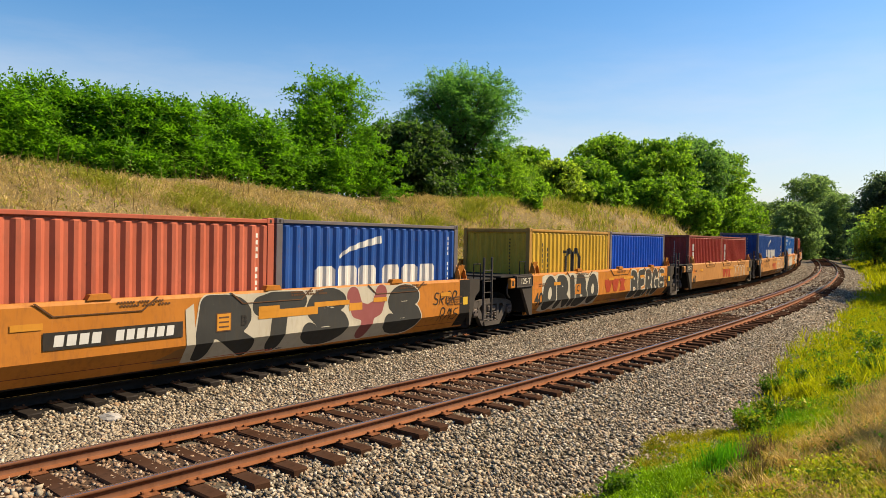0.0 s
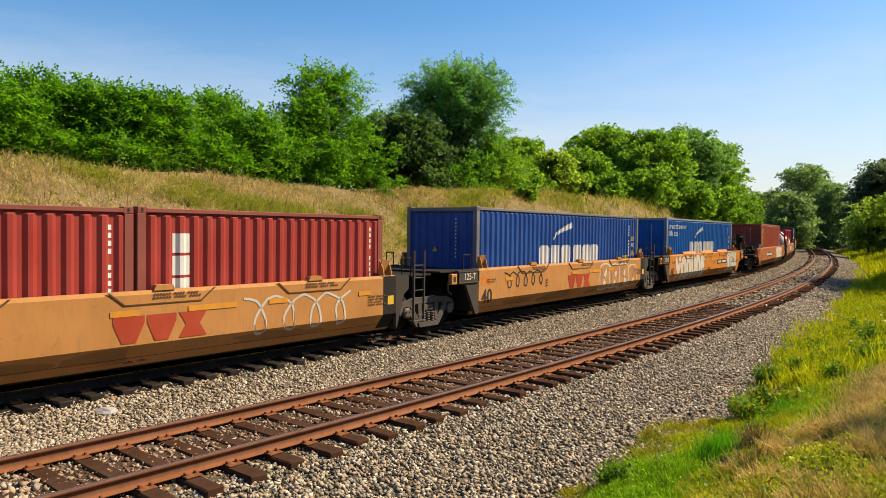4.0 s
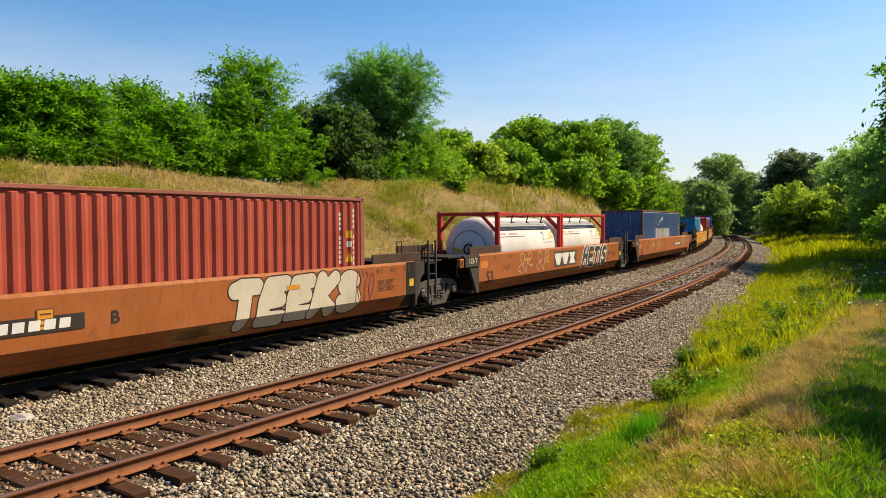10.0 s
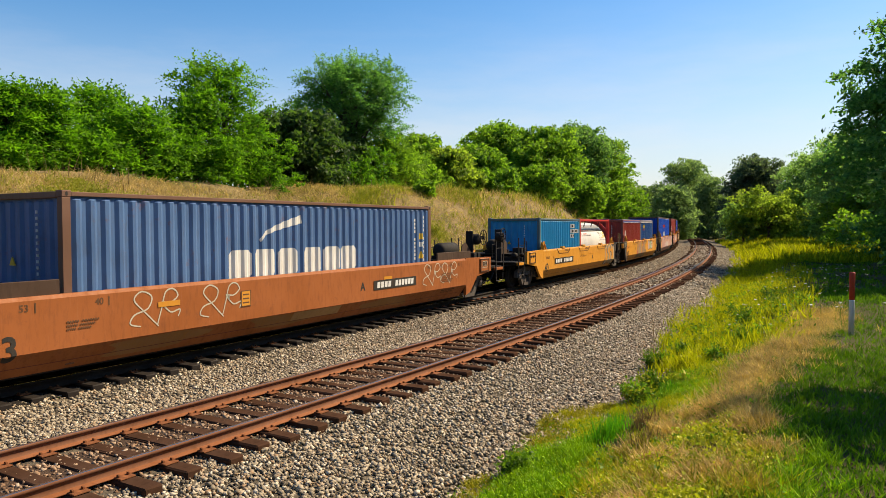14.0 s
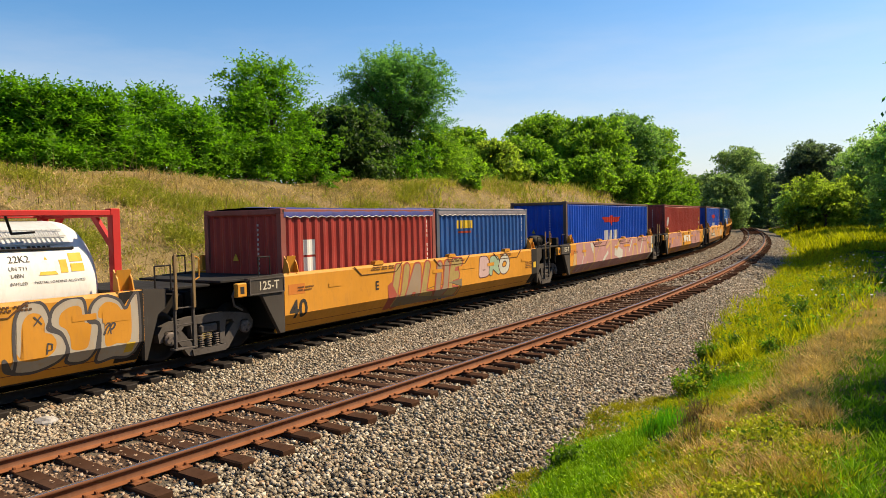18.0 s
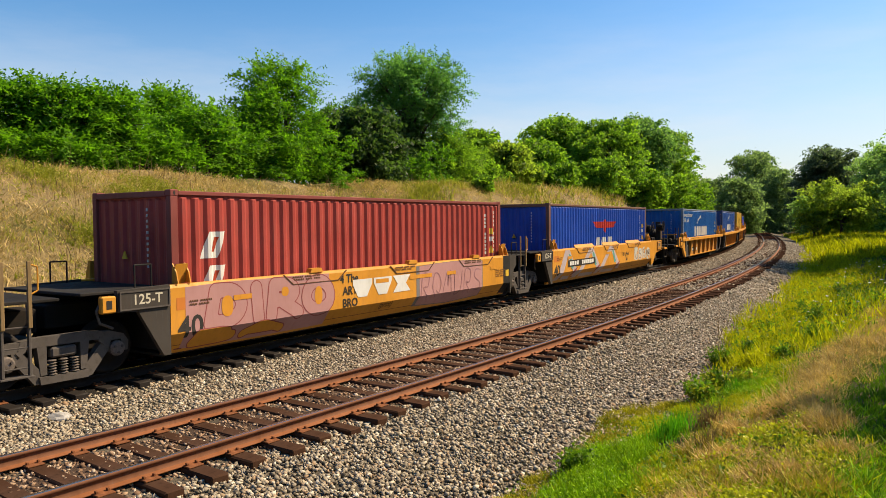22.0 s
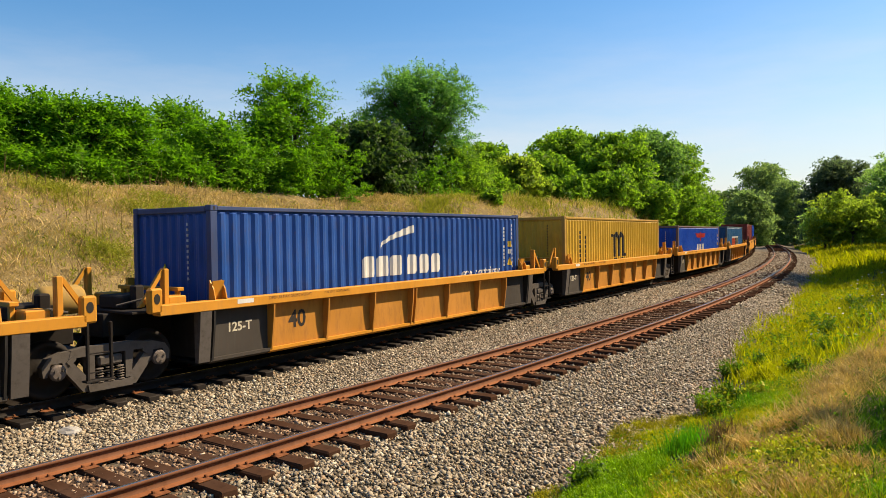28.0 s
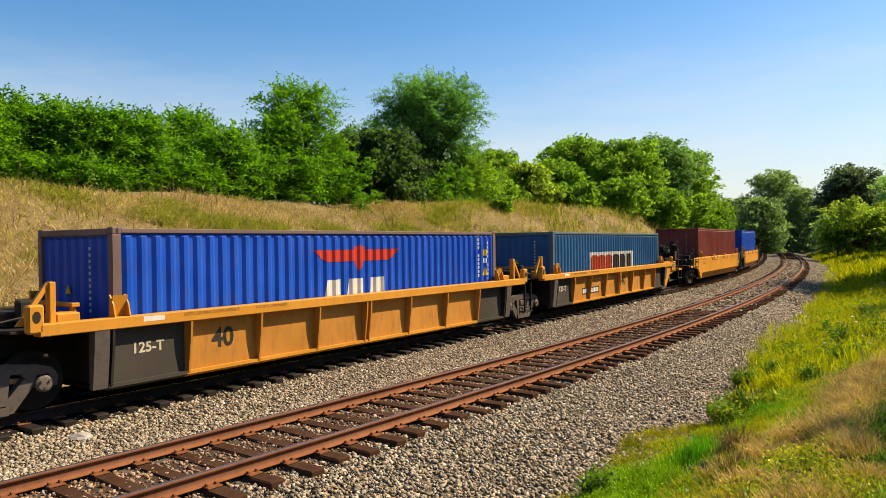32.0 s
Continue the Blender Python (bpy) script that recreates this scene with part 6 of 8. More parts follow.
        mats.path([(x, -1.12, H - 0.06), (x + 0.18, -0.95, c + 0.93), (x + 0.55, -0.9, c + 0.95)], 0.02, 6)
        part("strap", mats, M_BLACK, t)
    def on_tank(name, shapes, mat, words=(), lbl=""):
        ob = laid(name, shapes, ("plain", 0.0), 0.0, mat, t, lbl, words)
        for v in ob.data.vertices:
            dz = max(-1.1, min(1.1, v.co.z - c))
            v.co.y = -math.sqrt((r + 0.006) ** 2 - dz * dz)
        return ob
    for q in bars(-2.55, 1.77, 2.3, 0.22, 11, 0.22, 0, (3,)):
        on_tank("name_bar", [q], painted("tank_red", (0.55, 0.16, 0.13), amount=0.2))
    on_tank("rule", [rect(-2.5, -0.3, 1.69, 1.715)], M_INK)
    for q in bars(1.25, 1.93, 0.85, 0.09, 11, 0.3, 0, (4, 10)):
        on_tank("number_bar", [q], M_INK)
    for row, size, x, z in (("22K2", 0.15, 1.44, 1.80), ("UN T11", 0.085, 1.40, 1.66), ("L4BN", 0.085, 1.37, 1.55), ("BAFFLED", 0.066, 1.38, 1.43), ("PARTIAL LOADING ALLOWED", 0.060, 2.02, 1.43)):
        on_tank("type_code", [], M_INK, [(row, size, x, z, 0.0)])["kind"] = "stuff"
    on_tank("hazard_triangle", [[(1.70, 1.54), (2.00, 1.54), (1.85, 1.83)]], M_YELLOW)
    for x0, x1, z0, z1 in ((2.05, 2.17, 1.56, 1.77), (2.22, 2.44, 1.57, 1.70), (2.22, 2.44, 1.73, 1.87)):
        on_tank("yellow_placard", [rect(x0, x1, z0, z1)], M_YELLOW)
    on_tank("seam", [rect(0.10, 0.115, 0.85, 1.9)], top)
    rail = MB().path([(-2.35, -0.93, c + 0.68), (2.35, -0.93, c + 0.68)], 0.022, 6)
    part("side_pipe", rail, M_BLACK, t, "dark pipe along the tank")
    n = 36
    for rad, th in ((0.66, 0.011), (0.17, 0.03)):
        ring = [(-2.93 + 0.46 * (1 - math.sqrt(max(0, 1 - (rad / r) ** 2.5))) - 0.012, rad * math.cos(2 * math.pi * i / n), c + rad * math.sin(2 * math.pi * i / n)) for i in range(n + 1)]
        part("end_ring", MB().path(ring, th, 5), M_INK, t)
    for sy in (-1, 1):
        part("gold_wing", MB().prism([(sy * 0.24, c - 0.03), (sy * 0.62, c + 0.10), (sy * 0.58, c - 0.02), (sy * 0.40, c - 0.13), (sy * 0.24, c - 0.10)], -2.955, -2.89, "x"), M_YELLOW, t)
    return t


# ---------------------------------------------------------------- trucks
def build_truck():
    t = thing("rail_truck", "grimy black freight truck with coil springs and four steel wheels", "railway truck", "trucks of the train")
    R, hw = 0.457, 0.89
    for sy in (-1, 1):
        y = sy * 1.03
        fr = MB()
        a, b = sorted((y - 0.07 * sy, y + 0.07 * sy))
        # pedestals, sloping struts, columns and the spring basket leave two three-cornered holes open
        for m in (-1, 1):
            fr.prism([(m * 1.10, 0.40), (m * 1.12, 0.56), (m * 1.03, 0.69), (m * 0.80, 0.76), (m * 0.62, 0.76), (m * 0.66, 0.62), (m * 0.75, 0.52), (m * 0.75, 0.40), (m * 0.80, 0.60), (m * 0.98, 0.60), (m * 1.03, 0.40)], a, b)
            fr.prism([(m * 0.80, 0.50), (m * 0.68, 0.64), (m * 0.35, 0.26), (m * 0.35, 0.07), (m * 0.46, 0.07)], a + 0.004, b - 0.004)
            fr.prism([(m * 0.42, 0.66), (m * 0.27, 0.66), (m * 0.27, 0.20), (m * 0.37, 0.20)], a - 0.004, b + 0.004)
            fr.prism([(m * 0.74, 0.60), (m * 0.60, 0.70), (m * 0.58, 0.62), (m * 0.68, 0.53)], a - 0.014, b + 0.014)
        fr.prism([(-0.70, 0.64), (-0.66, 0.77), (-0.42, 0.80), (0.42, 0.80), (0.66, 0.77), (0.70, 0.64), (0.42, 0.65), (-0.42, 0.65)], a - 0.006, b + 0.006)
        fr.prism([(-0.38, 0.06), (0.38, 0.06), (0.40, 0.18), (-0.40, 0.18)], a - 0.03, b + 0.03)
        f = part("side_frame", fr, M_TRUCK, t, "cast steel side frame")
        for x in (-0.18, 0.0, 0.18):
            sp = MB()
            for k in range(6):
                z = 0.185 + k * 0.043
                sp.lathe([(z, 0.05), (z + 0.012, 0.078), (z + 0.026, 0.05)], 10, "z", (x, y + sy * 0.04, 0))
            part("coil_spring", sp, M_BEARING, f)
        for x in (-hw, hw):
            part("bearing_cap", MB().lathe([(sy * 1.09, 0.13), (sy * 1.15, 0.13), (sy * 1.17, 0.10), (sy * 1.175, 0.03)], 16, "y", (x, 0, 0.457)), M_BEARING, f)
            bolts = MB()
            for k in range(3):
                q = 2 * math.pi * k / 3 + 0.5
                bolts.tube((x + 0.07 * math.cos(q), sy * 1.16, 0.457 + 0.07 * math.sin(q)), (x + 0.07 * math.cos(q), sy * 1.195, 0.457 + 0.07 * math.sin(q)), 0.022, 6)
            part("cap_screws", bolts, M_TRUCK, f)["kind"] = "stuff"
    part("bolster", MB().cbox(-0.21, 0.21, -1.12, 1.12, 0.45, 0.62, 0.03), M_TRUCK, t)
    sets = []
    for x in (-hw, hw):
        ax = MB().lathe([(-0.98, 0.08), (0.98, 0.08)], 12, "y")
        w = part("wheelset", ax, M_GRIME, t, "", True)
        w.location = (x, 0, R)
        for sy in (-1, 1):
            pr = [(sy * 0.69, 0.10), (sy * 0.69, 0.36), (sy * 0.675, R + 0.028), (sy * 0.705, R + 0.03), (sy * 0.725, R), (sy * 0.815, R - 0.006), (sy * 0.815, 0.385), (sy * 0.765, 0.36), (sy * 0.75, 0.18), (sy * 0.81, 0.14), (sy * 0.81, 0.09)]
            part("wheel", MB().lathe(pr, 28, "y"), M_GRIME, w, "", True)
        sets.append(w)
    return t, sets


# ---------------------------------------------------------------- well cars
def ladder(u, x, mat, z0=0.35, z1=1.75):
    mb = MB()
    for dx in (-0.19, 0.19):
        mb.cbox(x + dx - 0.02, x + dx + 0.02, -1.50, -1.44, z0, z1, 0.006)
    z = z0 + 0.12
    while z < z1 - 0.25:
        mb.tube((x - 0.19, -1.475, z), (x + 0.19, -1.475, z), 0.013, 6)
        z += 0.30
    mb.cbox(x - 0.24, x + 0.24, -1.52, -1.36, z0 - 0.03, z0, 0.006)
    part("ladder", mb, mat, u, "steel ladder with narrow rungs")


def joint_end(u, sx, half, end, deck):
    """The end over a shared truck: a deck plate, side boxes with a sloped gusset, grab irons."""
    for sy in (-1, 1):
        a, b = sorted((sy * (WALL - 0.006), sy * (WALL - 0.10)))
        poly = [(sx * (half + 1.0), 1.08), (sx * (half + 1.0), 1.44), (sx * half, 1.47), (sx * half, 0.24), (sx * (half + 0.14), 0.24), (sx * (half + 0.62), 1.06)]
        if sx > 0:
            poly = [(half + 0.45, 1.12), (half + 0.45, 1.44), (half, 1.47), (half, 0.24), (half + 0.04, 0.24), (half + 0.28, 1.0)]
        part("end_gusset", MB().prism(poly, a, b), M_DUSTBLACK, u, "dusty black sloped end plate")
    part("end_deck", MB().cbox(min(sx * (half - 0.1), sx * (end - 0.12)), max(sx * (half - 0.1), sx * (end - 0.12)), -1.25, 1.25, 1.38, 1.43, 0.01), deck, u, "steel tread plate over the truck")
    part("end_bulkhead", MB().cbox(min(sx * half, sx * (half + 0.08)), max(sx * half, sx * (half + 0.08)), -1.34, 1.34, 0.30, 1.40, 0.01), M_BLACK, u)
    part("centre_sill", MB().cbox(min(sx * half, sx * (end - 0.05)), max(sx * half, sx * (end - 0.05)), -0.32, 0.32, 0.80, 1.20, 0.02), M_GRIME, u)
    if sx < 0:
        part("brake_hose", MB().path([(-half - 1.02, -1.30, 1.34), (-half - 1.22, -1.34, 1.30), (-half - 1.32, -1.34, 1.12), (-half - 1.24, -1.30, 0.92), (-half - 0.95, -1.2, 0.80)], 0.022, 6), M_TRUCK, u)
    for y in (-1.34, 1.30):
        a, b = sx * (half + 0.30), sx * (half + 0.62)
        part("hand_iron", MB().path([(a, y, 1.40), (a, y, 1.84), (b, y, 1.84), (b, y, 1.40)], 0.016, 6), M_GRIME, u)


def coupled_end(u, sx, half, paint_mat):
    """The end of a set: sloping side with a box, deck, crossover step, brake wheel, air tank, posts and coupler."""
    def bx(a, b, *rest):
        return MB().cbox(*sorted((sx * (half + a), sx * (half + b))), *rest)

    def at(a):
        return sx * (half + a)
    for sy in (-1, 1):
        a, b = sorted((sy * (WALL - 0.004), sy * (WALL - 0.10)))
        poly = [(at(0), 1.47), (at(1.95), 1.44), (at(1.95), 0.95), (at(1.25), 0.86), (at(0.85), 0.82), (at(0.30), 0.32), (at(0), 0.24)]
        part("end_side", MB().prism(poly, a, b), paint_mat, u, "sloping end of the side wall")
        part("step_box", bx(1.02, 1.75, *sorted((sy * 1.47, sy * 1.30)), 0.93, 1.42, 0.02), paint_mat, u)
    xc = at(1.385)
    for x0, x1, z0, z1 in ((-0.33, 0.33, 0.96, 0.985), (-0.33, 0.33, 1.375, 1.40), (-0.33, -0.305, 0.985, 1.375), (0.305, 0.33, 0.985, 1.375)):
        part("box_rim", MB().box(xc + x0, xc + x1, -1.485, -1.468, z0, z1), M_FENCE, u)
    if sx > 0:
        for x0, x1, z0, z1 in ((-0.18, 0.18, 1.09, 1.105), (-0.18, 0.18, 1.30, 1.315), (-0.18, 0.18, 1.14, 1.15), (-0.18, -0.165, 1.105, 1.30), (0.165, 0.18, 1.105, 1.30), (-0.01, 0.01, 1.15, 1.30)):
            part("white_line", MB().box(xc + x0, xc + x1, -1.478, -1.4695, z0, z1), M_CREAM, u)
        part("dark_pane", MB().box(xc - 0.165, xc + 0.165, -1.4725, -1.4685, 1.15, 1.30), M_FENCE, u)
    else:
        for dx in (-0.15, 0.12):
            part("box_handle", MB().cbox(xc + dx - 0.09, xc + dx + 0.09, -1.50, -1.465, 1.20, 1.28, 0.012), M_FENCE, u)
    part("end_deck", bx(-0.1, 2.0, -1.25, 1.25, 1.30, 1.36, 0.01), M_GRIME, u, "grimy steel end platform")
    part("end_bulkhead", bx(0, 0.08, -1.34, 1.34, 0.30, 1.40, 0.01), M_GRIME, u)
    part("centre_sill", bx(0, 3.2, -0.32, 0.32, 0.70, 1.12, 0.02), M_GRIME, u)
    part("end_sill", bx(2.0, 2.16, -1.30, 1.30, 0.86, 1.24, 0.015), M_GRIME, u)
    # crossover walkway of bars, with an orange step on the near side
    walkway = part("crossover_frame", bx(2.18, 3.12, -1.34, 1.34, 1.03, 1.06, 0.006), M_GRIME, u, "dark crossover platform")
    for i in range(7):
        part("grating_bar", bx(2.22 + 0.13 * i, 2.27 + 0.13 * i, -1.32, 1.32, 1.062, 1.085, 0.004), M_TRUCK, walkway)
    for sy in (-1, 1):
        part("orange_step", bx(2.36, 2.96, *sorted((sy * 1.46, sy * 1.36)), 0.94, 1.04, 0.008), paint_mat, u, "worn orange step plate")
        for a in (2.33, 2.98):
            part("rail_post", bx(a - 0.035, a + 0.035, *sorted((sy * 1.475, sy * 1.445)), 0.92, 2.02, 0.008), M_BLACK, u)
        part("stirrup_step", MB().path([(at(2.35), sy * 1.45, 0.96), (at(2.37), sy * 1.45, 0.55), (at(2.94), sy * 1.45, 0.55), (at(2.96), sy * 1.45, 0.96)], 0.014, 6), M_TRUCK, u)
        part("hand_rail", MB().path([(at(2.33), sy * 1.45, 1.72), (at(2.98), sy * 1.45, 1.74)], 0.013, 6), M_BLACK, u)
        part("hand_iron", MB().path([(at(2.05), sy * 1.44, 1.40), (at(2.05), sy * 1.44, 1.86), (at(2.30), sy * 1.45, 1.90)], 0.013, 6), M_GRIME, u)
    part("air_tank", MB().lathe([(-0.66, 0.05), (-0.62, 0.20), (-0.52, 0.27), (0.52, 0.27), (0.62, 0.20), (0.66, 0.05)], 20, "x", (at(1.45), 0.1, 1.68)), M_BLACK, u, "black air reservoir", True)
    for a in (1.0, 1.85):
        part("tank_cradle", bx(a - 0.05, a + 0.05, -0.25, 0.45, 1.36, 1.50, 0.01), M_GRIME, u)
    stand = part("brake_stand", bx(2.36, 2.46, -0.50, -0.22, 1.05, 2.36, 0.015), M_GRIME, u, "tall hand-brake stand")
    part("chain_case", MB().lathe([(-0.66, 0.02), (-0.66, 0.17), (-0.60, 0.20), (-0.40, 0.20), (-0.36, 0.15), (-0.36, 0.02)], 18, "y", (at(2.62), 0, 2.05)), M_GRIME, stand, "round chain case", True)
    wh, n = MB(), 24
    cx, cz, cy = at(2.80), 2.12, -0.74
    ring = [(cx + 0.28 * math.cos(2 * math.pi * i / n), cy, cz + 0.28 * math.sin(2 * math.pi * i / n)) for i in range(n + 1)]
    wh.path(ring, 0.018, 6)
    for i in range(0, n, 3):
        wh.tube((cx, cy, cz), ring[i], 0.011, 5)
    wh.tube((cx, cy - 0.04, cz), (cx, cy + 0.16, cz), 0.055, 10)
    part("brake_wheel", wh, M_GRIME, stand, "spoked hand-brake wheel")
    plate = [(at(1.55), 1.36), (at(2.38), 1.36), (at(2.38), 1.62), (at(1.98), 1.95), (at(1.72), 1.86)]
    part("stand_gusset", MB().prism(plate, -0.42, -0.38), M_FENCE, stand, "dusty triangular bracket plate")
    for a in (1.35, 1.65):
        part("equipment_box", bx(a - 0.1, a + 0.12, -1.12, -0.72, 1.36, 1.60, 0.02), M_GRIME, u)
    part("valve", MB().lathe([(-0.16, 0.04), (-0.14, 0.11), (0.10, 0.11), (0.16, 0.05)], 12, "x", (at(2.1), -0.95, 1.30)), M_GRIME, u, "", True)
    part("uncoupling_lever", MB().path([(at(3.10), -1.35, 0.98), (at(3.12), -0.7, 0.90), (at(3.24), -0.3, 0.88)], 0.018, 6), M_GRIME, u)
    cp = bx(3.05, 3.52, -0.10, 0.10, 0.78, 0.98, 0.03)
    cp.cbox(*sorted((sx * (half + 3.48), sx * (half + 3.76))), -0.17, 0.13, 0.74, 1.02, 0.05)
    part("coupler", cp, M_TRUCK, u, "rusty knuckle coupler")
    part("air_hose", MB().path([(at(3.1), -0.45, 0.72), (at(3.3), -0.42, 0.42), (at(3.55), -0.38, 0.34), (at(3.72), -0.36, 0.40)], 0.03, 8), M_BLACK, u)


def guides(u, x, mat, z=1.47):
    """Flared lugs that steer a container into the well."""
    for sx in (-1, 1):
        for sy in (-1, 1):
            mb = MB()
            for dx in (-0.13, 0.13):
                mb.prism([(sy * 1.27, z), (sy * 1.45, z), (sy * 1.40, z + 0.20), (sy * 1.29, z + 0.36)], sx * x + dx - 0.012, sx * x + dx + 0.012, "x")
            mb.add([(sx * x - 0.13, sy * 1.28, z), (sx * x + 0.13, sy * 1.28, z), (sx * x + 0.13, sy * 1.36, z + 0.35), (sx * x - 0.13, sy * 1.36, z + 0.35), (sx * x - 0.13, sy * 1.30, z), (sx * x + 0.13, sy * 1.30, z), (sx * x + 0.13, sy * 1.38, z + 0.35), (sx * x - 0.13, sy * 1.38, z + 0.35)],
                   [(0, 1, 2, 3), (7, 6, 5, 4), (0, 4, 5, 1), (1, 5, 6, 2), (2, 6, 7, 3), (3, 7, 4, 0)])
            part("container_guide", mb, mat, u)


def smooth_well(half, end, front, rear, paint_mat, label, size_mark, dark_deck=M_BLACK):
    """A smooth-sided well unit: folded side walls, top sills, ends by kind ('joint' or 'coupled')."""
    u = thing("well_car", label, "railway car", "cars of the train")
    for sy in (-1, 1):
        prof = [(sy * wall_y(0.2), 0.20), (sy * WALL, 0.58), (sy * WALL, 1.40), (sy * (WALL - 0.03), 1.46), (sy * 1.31, 1.46), (sy * 1.31, 1.40), (sy * (WALL - 0.05), 1.36), (sy * (WALL - 0.05), 0.60), (sy * (wall_y(0.2) - 0.06), 0.24), (sy * 1.1, 0.24), (sy * 1.1, 0.20)]
        part("side_wall", MB().prism(prof, -half, half, "x"), paint_mat, u, "folded steel side wall")
    laid("red_line", [rect(-half + 0.1, half - 0.1, 0.345, 0.357)], ("well",), 0.003, painted("thin_red", (0.16, 0.03, 0.02), amount=0.2), u)
    part("well_floor", MB().box(-half, half, -1.12, 1.12, 0.17, 0.215), M_GRIME, u)
    for sx, kind in ((-1, front), (1, rear)):
        if kind == "joint":
            joint_end(u, sx, half, end, dark_deck)
        else:
            coupled_end(u, sx, half, paint_mat)
    if rear == "joint":
        ladder(u, half + 0.78, M_TRUCK, 0.35, 2.02 if paint_mat is not M_GOLD else 1.40)
        if paint_mat is M_GOLD:
            for dx in (-0.19, 0.19):
                part("rail_post", MB().cbox(half + 0.78 + dx - 0.03, half + 0.78 + dx + 0.03, -1.535, -1.502, 1.05, 2.04, 0.008), painted("worn_tan_steel", (0.26, 0.17, 0.075), (0.07, 0.05, 0.035), 0.6, 0.75), u, "worn tan upright beside the ladder")
            part("hand_iron", MB().path([(half + 0.99, -1.52, 1.55), (half + 1.09, -1.52, 1.60), (half + 1.09, -1.52, 1.95), (half + 0.99, -1.52, 1.99)], 0.012, 6), paint_mat, u)
        laid("rear_black_panel", [rect(half - 0.45, half - 0.005, 0.24, 1.45)], ("well",), 0.003, M_BLACK, u)
        laid("yellow_label", [rect(half - 0.30, half - 0.10, 0.80, 1.0)], ("well",), 0.006, M_YELLOW, u)
    if front == "joint":
        frame_plate = MB().cbox(-half - 0.98, -half - 0.02, -WALL - 0.02, -WALL, 1.10, 1.42, 0.008)
        part("number_panel", frame_plate, M_DUSTBLACK, u)
        for x0, x1, z0, z1 in ((-0.98, -0.02, 1.10, 1.125), (-0.98, -0.02, 1.395, 1.42), (-0.98, -0.955, 1.125, 1.395), (-0.045, -0.02, 1.125, 1.395)):
            part("panel_rim", MB().box(-half + x0, -half + x1, -WALL - 0.034, -WALL - 0.021, z0, z1), M_TRUCK, u)
        part("box_hole", MB().box(-half - 1.20, -half - 1.10, -WALL - 0.003, -WALL - 0.0005, 1.15, 1.29), M_INK, u)
        laid("clearance_mark", [], ("plain", WALL), 0.024, M_CREAM, u, "", [("125-T", 0.24, -half - 0.46, 1.26, 0.004)])
        part("square_end_box", MB().cbox(-half - 1.28, -half - 1.02, -WALL, -WALL + 0.12, 1.08, 1.36, 0.02), paint_mat, u)
        laid("size_mark", [], ("well",), 0.006, M_INK, u, "stencilled size of the well", [(size_mark, 0.55, -half + (0.42 if size_mark == "40" else 0.78), 0.66, 0.012)])
        laid("orange_patch", [rect(-half + 0.12, -half + 0.62, 1.0, 1.22)], ("well",), 0.003, painted("orange_patch", (0.62, 0.20, 0.03), amount=0.3), u)
    return u


def flaps(u, xs, paint_mat, stops=True):
    """Sloped pockets folded into the top of the side wall, each with a stop on the sill."""
    for x in xs:
        for sy in (-1, 1):
            mb = MB()
            y0, y1 = sorted((sy * (WALL + 0.001), sy * (WALL + 0.016)))
            mb.prism([(x - 1.0, 1.455), (x - 0.72, 1.235), (x + 0.72, 1.235), (x + 1.0, 1.455), (x + 0.96, 1.455), (x + 0.70, 1.25), (x - 0.70, 1.25), (x - 0.96, 1.455)], y0, y1)
            part("pocket_edge", mb, M_STENCIL, u)
            if stops:
                part("sill_stop", MB().prism([(x - 0.20, 1.455), (x + 0.20, 1.455), (x + 0.15, 1.545), (x - 0.15, 1.545)], *sorted((sy * 1.45, sy * 1.31))), paint_mat, u)


def raised_plates(u, xs, paint_mat):
    """Long folded plates that stand up from the sill over the pockets."""
    for x in xs:
        for sy in (-1, 1):
            mb = MB()
            lo, hi = [], []
            for dx, z, y in ((-1.06, 1.44, 1.446), (1.06, 1.44, 1.446), (1.0, 1.565, 1.35), (-1.0, 1.565, 1.35)):
                lo.append((x + dx, sy * y, z))
                hi.append((x + dx, sy * (y - 0.02), z + 0.005))
            mb.add(lo + hi, [(0, 1, 2, 3), (7, 6, 5, 4), (0, 4, 5, 1), (1, 5, 6, 2), (2, 6, 7, 3), (3, 7, 4, 0)])
            part("sill_plate", mb, paint_mat, u, "long folded plate on the sill")


def decals(u, seed, pockets, patches, labels=()):
    """Fresh orange patches over old paint, faded stencils in the pockets, small white labels."""
    rnd = random.Random(seed)
    for x in pockets:
        for j in range(2):
            laid("small_writing", bars(x - 0.55 + rnd.uniform(0, 0.1), 1.375 - 0.055 * j, rnd.uniform(0.75, 1.0), 0.035, 16, 0.28, 0, (6, 11)), ("well",), 0.0115, M_STENCIL, u)["kind"] = "stuff"
    for x, w in patches:
        laid("orange_patch", [rect(x, x + w, 1.06, 1.16)], ("well",), 0.0118, M_PATCH, u, "fresh orange paint patch")
    for x, z, w, h in labels:
        o = laid("stencil_frame", [rect(x, x + w, z, z + h)], ("well",), 0.0118, M_STENCIL, u)
        laid("stencil_field", [rect(x + 0.02, x + w - 0.02, z + 0.02, z + h - 0.02)], ("well",), 0.0126, M_PATCH, o)
        for j in range(3):
            laid("stencil_row", [rect(x + 0.05, x + w - 0.05, z + h * (0.2 + 0.25 * j), z + h * (0.2 + 0.25 * j) + 0.03)], ("well",), 0.0134, M_STENCIL, o)


def lower_text(u, x, z, rows=4, w=0.7):
    for j in range(rows):
        laid("small_writing", bars(x, z - 0.06 * j, w * (1 - 0.13 * (j % 3)), 0.035, 13, 0.3, 0, (5,)), ("well",), 0.0112, M_STENCIL, u)["kind"] = "stuff"


